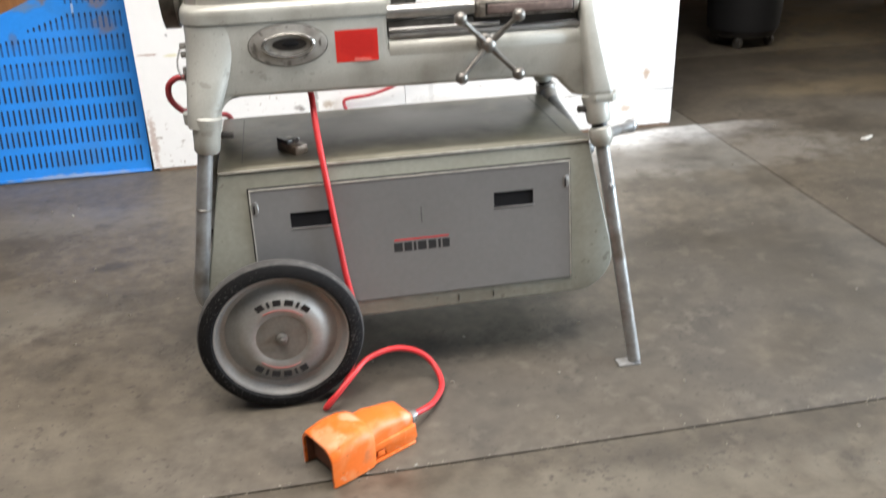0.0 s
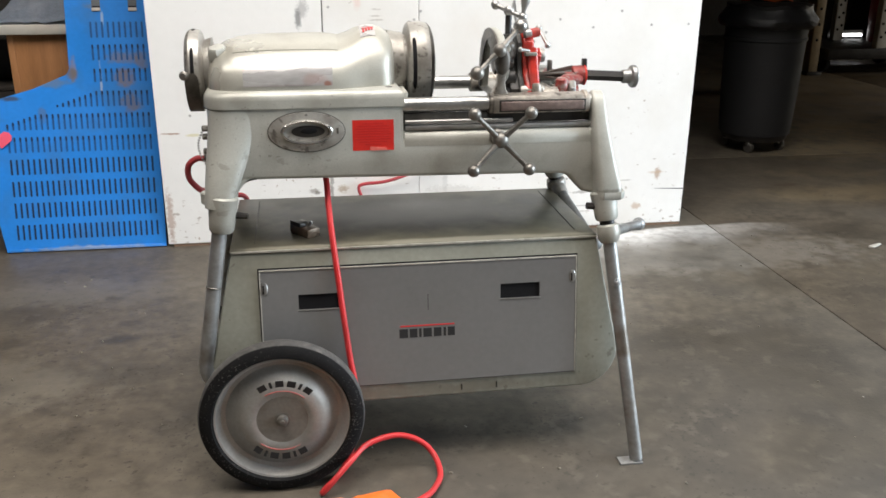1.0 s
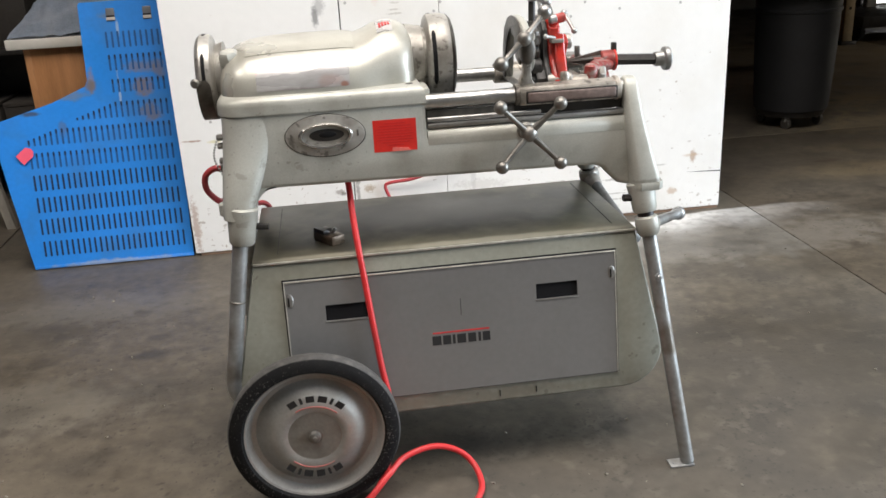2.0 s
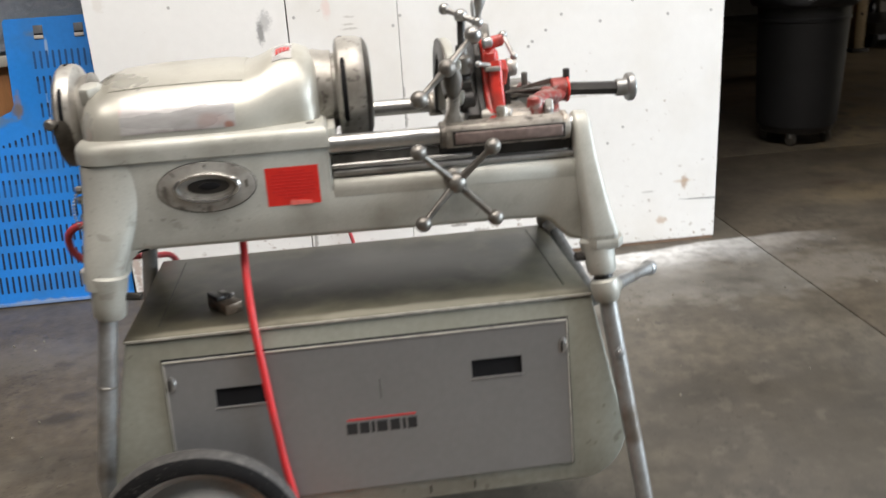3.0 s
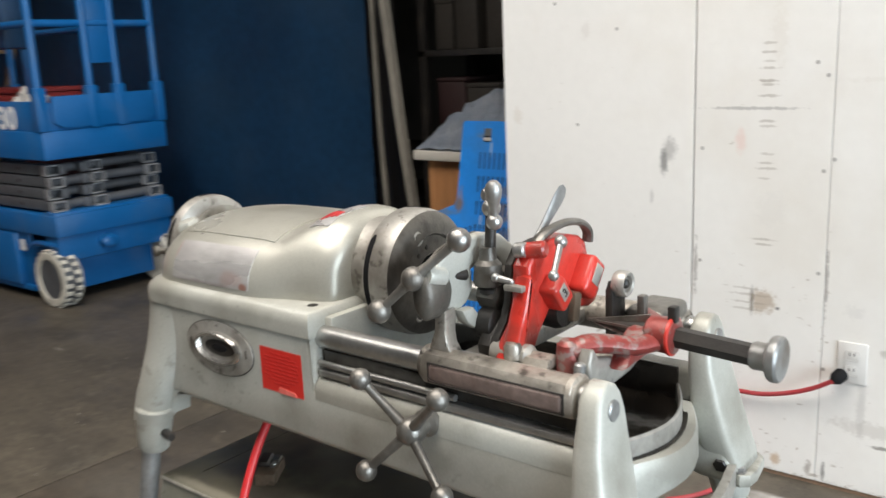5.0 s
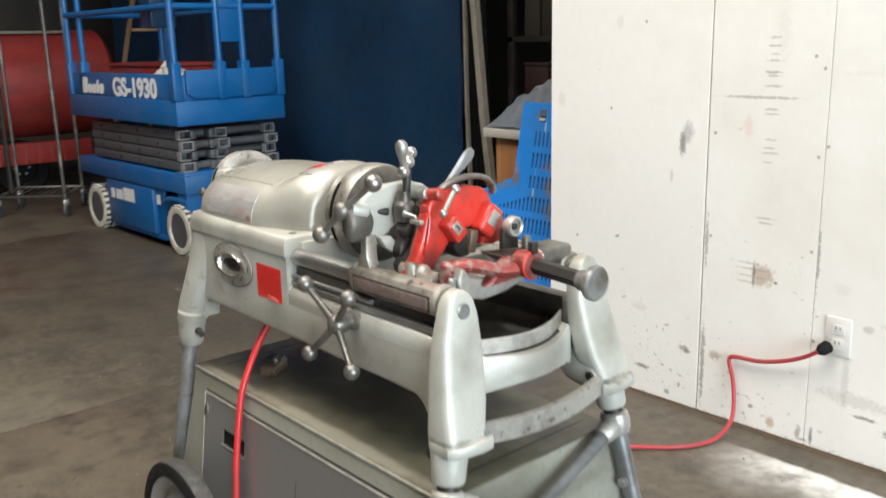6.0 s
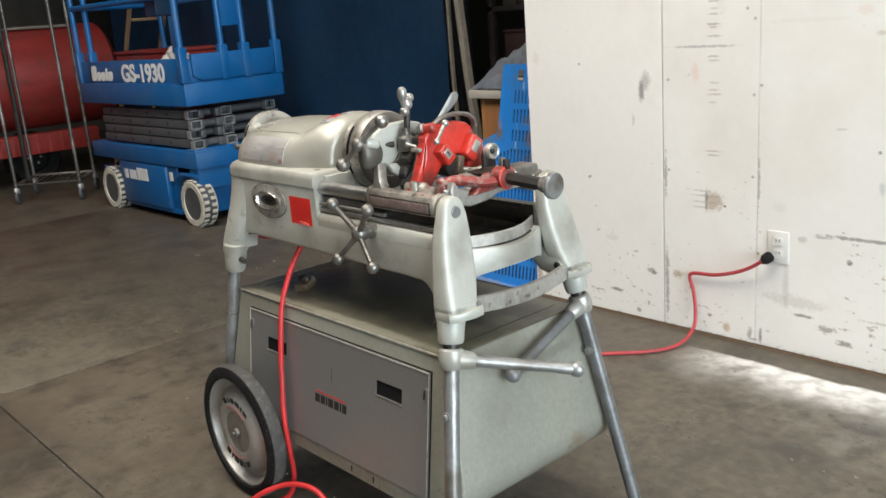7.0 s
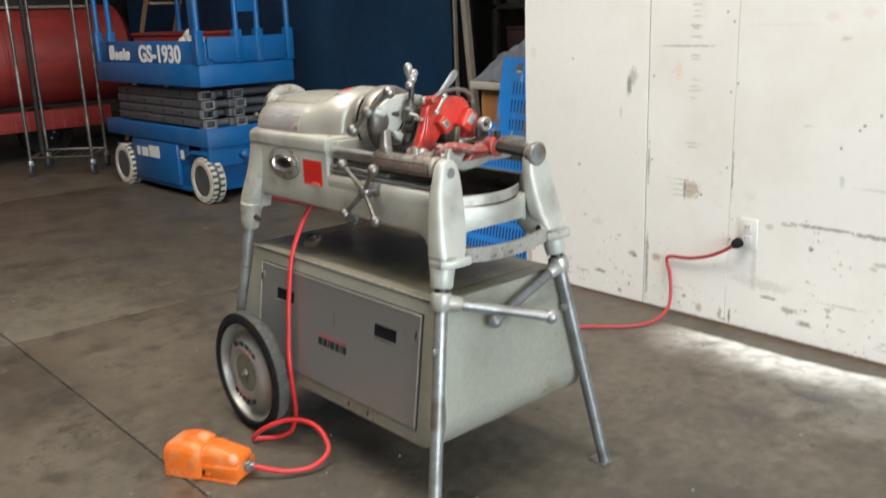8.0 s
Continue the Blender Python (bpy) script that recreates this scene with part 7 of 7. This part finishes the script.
# rags and a red case on the platform
rag = thing("rags", (-3.78, 1.34, 0.915), "crumpled pale rags on the lift platform", "rags")
bm = bmesh.new()
bmesh.ops.create_icosphere(bm, subdivisions=4, radius=0.11)
for v in bm.verts:
    v.co *= 1 + 0.5 * noise.noise(v.co * 16) + 0.25 * noise.noise(v.co * 40)
    v.co = Vector((v.co.x * 1.0 - 3.76, v.co.y * 0.6 + 1.36, max(0.917, v.co.z * 0.9 + 1.03)))
part("rag_heap", bm, RAGM, rag)
redcase = thing("red_case", (-4.4, 1.6, 0.915), "dull red tool chest on the lift platform", "tool chest")
part("chest_body", box(-4.86, -4.0, 1.45, 1.80, 0.917, 1.095, 0.012), TANKR, redcase)
part("chest_lid", box(-4.87, -3.99, 1.44, 1.81, 1.095, 1.120, 0.008), TANKR, redcase)

ladder = thing("step_ladder", (-6.6, 2.2, 0), "tan step ladder leaning behind the lift", "ladder")
foot_, head_ = Vector((-6.73, 0, 0.0)), Vector((-5.38, 0, 2.20))
for y in (2.02, 2.34):
    bm = bmesh.new()
    rings(bm, [[p + Vector((dx, y + dy, 0)) for dx, dy in ((-0.022, -0.012), (0.022, -0.012), (0.022, 0.012), (-0.022, 0.012))] for p in (foot_, foot_.lerp(head_, 0.5), head_)])
    part("ladder_rail", bm, LADDERM, ladder)
for k in range(7):
    p = foot_.lerp(head_, (k + 0.8) / 7.6)
    part("ladder_step", box(p.x - 0.045, p.x + 0.045, 2.033, 2.327, p.z - 0.012, p.z + 0.012, 0.004), LADDERM, ladder)

# ---- red tank on its trailer and the wheeled rack in front ----
tank = thing("red_tank", (-7.1, 0.6, 0), "red painted steel tank on a red wheeled frame", "tank")
TANK_R = 0.46
shell = [(-1.5, 0.0), (-1.495, 0.48), (-1.46, 0.86), (-1.4, 1.0), (-0.4, 1.0), (-0.395, 1.01), (-0.37, 1.01), (-0.365, 1.0), (0.5, 1.0), (0.505, 1.01), (0.53, 1.01), (0.535, 1.0), (1.62, 1.0), (1.68, 0.86), (1.715, 0.48), (1.72, 0.0)]
part("tank_shell", lathe((-7.05, 0.5, 0.955), (0.03, 1, 0), [(p, r * TANK_R) for p, r in shell], 64), TANKR, tank)
part("top_ledge", box(-7.15, -6.80, -0.9, 1.85, 1.385, 1.410, 0.005), TIMBER, tank, "dusty pale ledge along the tank top")
part("frame_beam", box(-6.80, -6.66, -1.0, 1.9, 0.29, 0.47, 0.008), TANKR, tank, "red ribbed frame beam")
for k in range(26):
    part("beam_rib", box(-6.662, -6.648, -0.95 + 0.108 * k, -0.925 + 0.108 * k, 0.295, 0.465), TANKR, tank)
for y in (-0.5, 1.35):
    wl = part("tank_wheel", lathe((-6.95, y, 0.24), (1, 0, 0), [(-0.09, 0.13), (-0.09, 0.22), (-0.06, 0.24), (0.06, 0.24), (0.09, 0.22), (0.09, 0.13), (0.05, 0.12), (0.05, 0)], 36), RUBBER, tank, "black rubber trailer wheel")
    for k in range(6):
        a = 2 * math.pi * k / 6
        part("wheel_nut", rod((-6.90, y + 0.06 * math.cos(a), 0.24 + 0.06 * math.sin(a)), (-6.885, y + 0.06 * math.cos(a), 0.24 + 0.06 * math.sin(a)), 0.012, segs=6), STEEL, wl)
part("front_leg", prism([(0.62, 0.0), (0.74, 0.0), (0.80, 0.55), (0.55, 0.55)], "x", -6.65, -6.58, 0.004), TANKR, tank)
part("end_flange", prism([(0.52, 0.50), (0.86, 0.55), (0.90, 1.34), (0.60, 1.34)], "x", -6.66, -6.60, 0.004), TANKR, tank)

rack = thing("wheeled_rack", (-5.75, 1.05, 0), "bare steel pole rack on castors", "rack")
corners = [(-5.87, 0.855), (-5.53, 1.245), (-6.27, 1.13), (-5.93, 1.52)]
for k, (x, y) in enumerate(corners):
    part("pole", rod((x, y, 0.13), (x, y, 2.1), 0.014, segs=12), RACKM, rack, "worn dark steel pole")
    c = part("castor", lathe((x - 0.02, y + 0.012, 0.055), (0.6, 0.8, 0), [(-0.014, 0.03), (-0.014, 0.050), (-0.01, 0.055), (0.01, 0.055), (0.014, 0.050), (0.014, 0.03)], 24), LIFTG, rack)
    part("fork", box(x - 0.022, x + 0.022, y - 0.022, y + 0.022, 0.09, 0.135, 0.006), STEEL, c)
a, b, c_, d_ = (Vector((*p, 0.16)) for p in corners)
for p, q in ((a, b), (c_, d_), (a, c_), (b, d_)):
    part("shelf_bar", rod(p, q, 0.009, segs=10), RACKM, rack)
    part("shelf_bar", rod(p + Vector((0, 0, 1.6)), q + Vector((0, 0, 1.6)), 0.009, segs=10), RACKM, rack)
for k in range(9):
    t = (k + 0.5) / 9
    part("shelf_wire", rod(a.lerp(b, t), c_.lerp(d_, t), 0.004, segs=6), RACKM, rack)
part("wrapped_pole", pipe([(-5.96, 0.99, 2.1), (-5.95, 0.99, 1.2), (-5.94, 0.985, 0.55), (-5.93, 0.98, 0.17)], 0.020, 10, 6), DARK, rack, "pole wrapped in black plastic")

# ---- dark store beyond the wall ----
can = thing("waste_bin", (2.47, 2.88, 0), "grey round plastic waste bin on castors with black liner", "waste bin")
part("bin_body", lathe((2.47, 2.88, 0.10), (0, 0, 1), [(0, 0.0), (0, 0.212), (0.01, 0.222), (0.05, 0.227), (0.30, 0.240), (0.58, 0.248), (0.585, 0.256), (0.60, 0.256), (0.605, 0.250), (0.66, 0.252), (0.69, 0.262), (0.70, 0.262), (0.70, 0.245), (0.4, 0.225), (0.02, 0.2)], 48), CANP, can)
part("dolly", lathe((2.47, 2.88, 0.072), (0, 0, 1), [(0, 0.0), (0, 0.20), (0.028, 0.212), (0.03, 0.0)], 32), DARK, can)
bm = bmesh.new()
loops = []
for k in range(7):
    h = 0.66 + 0.022 * k
    loop = []
    for i in range(60):
        a = 2 * math.pi * i / 60
        r = 0.280 + 0.026 * math.sin(k * 0.9) + 0.010 * noise.noise(Vector((math.cos(a) * 4, math.sin(a) * 4, k * 0.7)))
        loop.append(Vector((2.47 + r * math.cos(a), 2.88 + r * math.sin(a), 0.10 + h + 0.018 * noise.noise(Vector((math.cos(a) * 3, math.sin(a) * 3, 5))))))
    loops.append(loop)
rings(bm, loops, True, True)
part("bin_liner", bm, BAGM, can, "black plastic liner folded over the rim")
for k in range(4):
    a = radians(-35 + 90 * k)
    x, y = 2.47 + 0.17 * math.cos(a), 2.88 + 0.17 * math.sin(a)
    part("castor", lathe((x, y, 0.036), (1, 0.3, 0), [(-0.013, 0.02), (-0.013, 0.033), (0, 0.036), (0.013, 0.033), (0.013, 0.02)], 20), IRON, can)
    part("castor_fork", box(x - 0.018, x + 0.018, y - 0.018, y + 0.018, 0.045, 0.074, 0.004), STEEL, can)

can.matrix_basis = Matrix.Translation((-0.022, 0, 0)) @ can.matrix_basis @ Matrix.Diagonal((0.92, 0.92, 0.955, 1))

crate = thing("orange_crate", (3.43, 4.72, 0), "faded orange plastic crate on a dark stand", "crate")
part("crate_shell", box(3.30, 3.60, 4.6, 4.9, 0.67, 1.05, 0.02), ORANGE, crate)
part("crate_rim", box(3.285, 3.615, 4.585, 4.915, 1.05, 1.075, 0.006), ORANGE, crate)
part("crate_stand", box(3.32, 3.58, 4.62, 4.88, 0.0, 0.67, 0.01), DARK, crate)
redbin = thing("red_bin", (2.15, 4.2, 0), "dull red tool bin in the shade", "tool bin")
part("bin_shell", box(2.0, 2.45, 4.0, 4.5, 0.0, 0.95, 0.02), TANKR, redbin)
part("bin_lid", box(1.98, 2.47, 3.98, 4.52, 0.95, 0.99, 0.01), TANKR, redbin)
shelf = thing("store_rack", (5.4, 5.9, 0), "punched pale steel uprights on a dark wheeled trolley", "rack")
for x, y in ((5.13, 5.64), (6.05, 5.64), (5.13, 6.35), (6.05, 6.35)):
    up = part("upright", box(x - 0.05, x + 0.05, y - 0.04, y + 0.04, 0.235, 2.4, 0.006), LAMIN, shelf)
    for k in range(12):
        for dx in (-0.02, 0.02):
            part("punch_hole", rod((x + dx, y - 0.0405, 0.36 + 0.12 * k + dx), (x + dx, y - 0.042, 0.36 + 0.12 * k + dx), 0.014, segs=8), BLACK, up)
part("deck", box(4.60, 6.30, 5.60, 6.42, 0.135, 0.235, 0.01), DARK, shelf)
for x, y in ((4.66, 5.78), (5.60, 6.27), (5.9, 5.72), (4.72, 6.33)):
    part("trolley_wheel", lathe((x, y, 0.085), (1, 0.25, 0), [(-0.025, 0.05), (-0.025, 0.08), (0, 0.085), (0.025, 0.08), (0.025, 0.05)], 24), RUBBER, shelf)
    part("wheel_fork", box(x - 0.035, x + 0.035, y - 0.03, y + 0.03, 0.10, 0.137, 0.004), DARK, shelf)
part("red_drum", lathe((5.52, 6.15, 0.235), (0, 0, 1), [(0, 0.0), (0, 0.15), (0.2, 0.16), (0.21, 0.165), (0.4, 0.165), (0.62, 0.16), (0.63, 0.0)], 32), TANKR, shelf, "dull red drum on the trolley")
post = thing("tan_column", (4.5, 5.66, 0), "tan painted punched steel column on a dark foot", "column")
shaft = part("column_shaft", box(4.42, 4.51, 5.6, 5.76, 0.03, LOFT_Z, 0.006), TANP, post)
for k in range(16):
    part("punch_hole", rod((4.465, 5.5995, 0.32 + 0.14 * k), (4.465, 5.598, 0.32 + 0.14 * k), 0.014, segs=8), BLACK, shaft)
part("column_foot", box(4.39, 4.54, 5.57, 5.79, 0.0, 0.03, 0.004), DARK, post)
# bright gap of daylight drawn as a glowing rod; tray and foot are added
tube = thing("bright_gap", (5.4, 6.6, 0.25), "small bright strip of light low in the store", "strip light")
part("tube", rod((5.23, 6.6, 0.253), (5.58, 6.6, 0.253), 0.016, segs=12), GLOWM, tube)
part("tray", box(5.20, 5.61, 6.618, 6.65, 0.20, 0.30, 0.004), DARK, tube)
part("stand_foot", box(5.36, 5.46, 6.62, 6.72, 0.0, 0.20, 0.004), DARK, tube)
cart = thing("plank_cart", (4.3, 3.7, 0), "brown timber board on edge by the store", "board")
part("board_face", box(3.99, 4.7, 3.68, 3.72, 0.0, 0.62, 0.004), WOOD, cart)
scrap = thing("paper_scrap", (2.07, 1.10, 0), "small curled pale paper scrap on the floor", "scrap")
bm = prism([(2.04, 1.087), (2.06, 1.078), (2.085, 1.092), (2.115, 1.112), (2.108, 1.120), (2.07, 1.106), (2.05, 1.098)], "z", 0.001, 0.006, 0.001)
part("paper", bm, LAMIN, scrap)
chips = thing("floor_specks", (0, 0, 0), "pale chips and dark specks of dirt scattered on the concrete", "debris")
chips["kind"] = "stuff"
bm = bmesh.new()
rnd = random.Random(4)
for k in range(170):
    x, y = rnd.uniform(-2.6, 2.4), rnd.uniform(-0.9, 1.4)
    s = rnd.uniform(0.0015, 0.005)
    m = Matrix.Translation((x, y, s * 0.3)) @ pose(0, 0, 0, rnd.uniform(0, 90), rnd.uniform(0, 90), rnd.uniform(0, 180))
    geo = bmesh.ops.create_cube(bm, size=1.0)
    for v in geo["verts"]:
        v.co = m @ Vector((v.co.x * s * 2, v.co.y * s, v.co.z * s * 0.7))
for k in range(260):
    x, y = rnd.uniform(-2.4, 2.2), -0.552 + rnd.choice((-1, 1)) * (0.003 + abs(rnd.gauss(0, 0.004)))
    s = rnd.uniform(0.001, 0.0028)
    m = Matrix.Translation((x, y, s * 0.3)) @ pose(0, 0, 0, rnd.uniform(0, 90), rnd.uniform(0, 90), rnd.uniform(0, 180))
    geo = bmesh.ops.create_cube(bm, size=1.0)
    for v in geo["verts"]:
        v.co = m @ Vector((v.co.x * s * 2, v.co.y * s, v.co.z * s * 0.6))
part("chip_scatter", bm, SPECKM, chips)["kind"] = "stuff"

# the lift stands slightly askew
for ob in (lift, rag, redcase):
    ob.matrix_basis = Matrix.Translation((-3.542, 1.308, 0)) @ pose(0, 0, 0, 0, 0, 1.3) @ Matrix.Scale(1.026, 4) @ Matrix.Translation((3.47, -1.25, 0)) @ ob.matrix_basis

# ---- pieces of the setting: concrete slabs and wall sheets ----
JY, SLAB = -0.552, 3.204
xs = [v for v in (1.508 + SLAB * k for k in range(-5, 4)) if X0 < v < X1]
ys = [v for v in (JY + SLAB * k for k in range(-4, 5)) if Y0 < v < Y1]
xs, ys = [X0 - 0.1, *xs, X1 + 0.1], [Y0 - 0.1, *ys, Y1 + 0.1]
for xa, xb in zip(xs, xs[1:]):
    for ya, yb in zip(ys, ys[1:]):
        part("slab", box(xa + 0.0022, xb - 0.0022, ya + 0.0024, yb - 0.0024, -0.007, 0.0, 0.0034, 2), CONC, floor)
for xa, xb in ((WALL_L, -0.1725), (-0.1675, 0.2075), (0.2095, WALL_R)):
    part("sheet", box(xa, xb, WALL_Y, WALL_Y + 0.016, 0.012, LOFT_Z, 0.0012, 1), WALLP, wall)
for nx_, nz_ in ((1.045, 0.928), (0.927, 0.864), (0.786, 0.897), (1.176, 0.872), (1.337, 0.874), (0.68, 0.81), (0.956, 0.417), (1.014, 0.474), (0.729, 0.846), (0.85, 0.229), (-0.512, 0.565), (0.679, 0.81), (0.529, 0.371),
                 (-0.145, 0.62), (-0.145, 0.95), (-0.15, 0.25), (0.19, 0.9), (0.19, 0.62), (0.215, 0.35), (0.19, 1.15),
                 (0.665, 0.794), (0.608, 0.730), (-0.630, 1.382), (-0.553, 1.010), (-0.520, 0.562), (0.162, 1.184), (0.216, 0.932), (-0.698, 0.540), (0.340, 1.339), (0.653, 1.340), (-0.417, 1.296)):
    part("nail_hole", lathe((nx_, WALL_Y + 0.0002, nz_), (0, -1, 0), [(0, 0.0058), (0.0008, 0.0052), (0.0010, 0.003), (0.0006, 0.0)], 10), NAILM, wall)
part("split", prism([(1.237, 0.171), (1.384, 0.164), (1.384, 0.168), (1.30, 0.1705)], "y", WALL_Y - 0.0006, WALL_Y + 0.002), BLACK, wall, "dark split in the plywood edge")
part("sill_batten", box(WALL_L + 0.02, WALL_R - 0.003, WALL_Y + 0.003, WALL_Y + 0.017, 0.0, 0.0115), TRIMW, wall, "bare timber edge under the sheets")
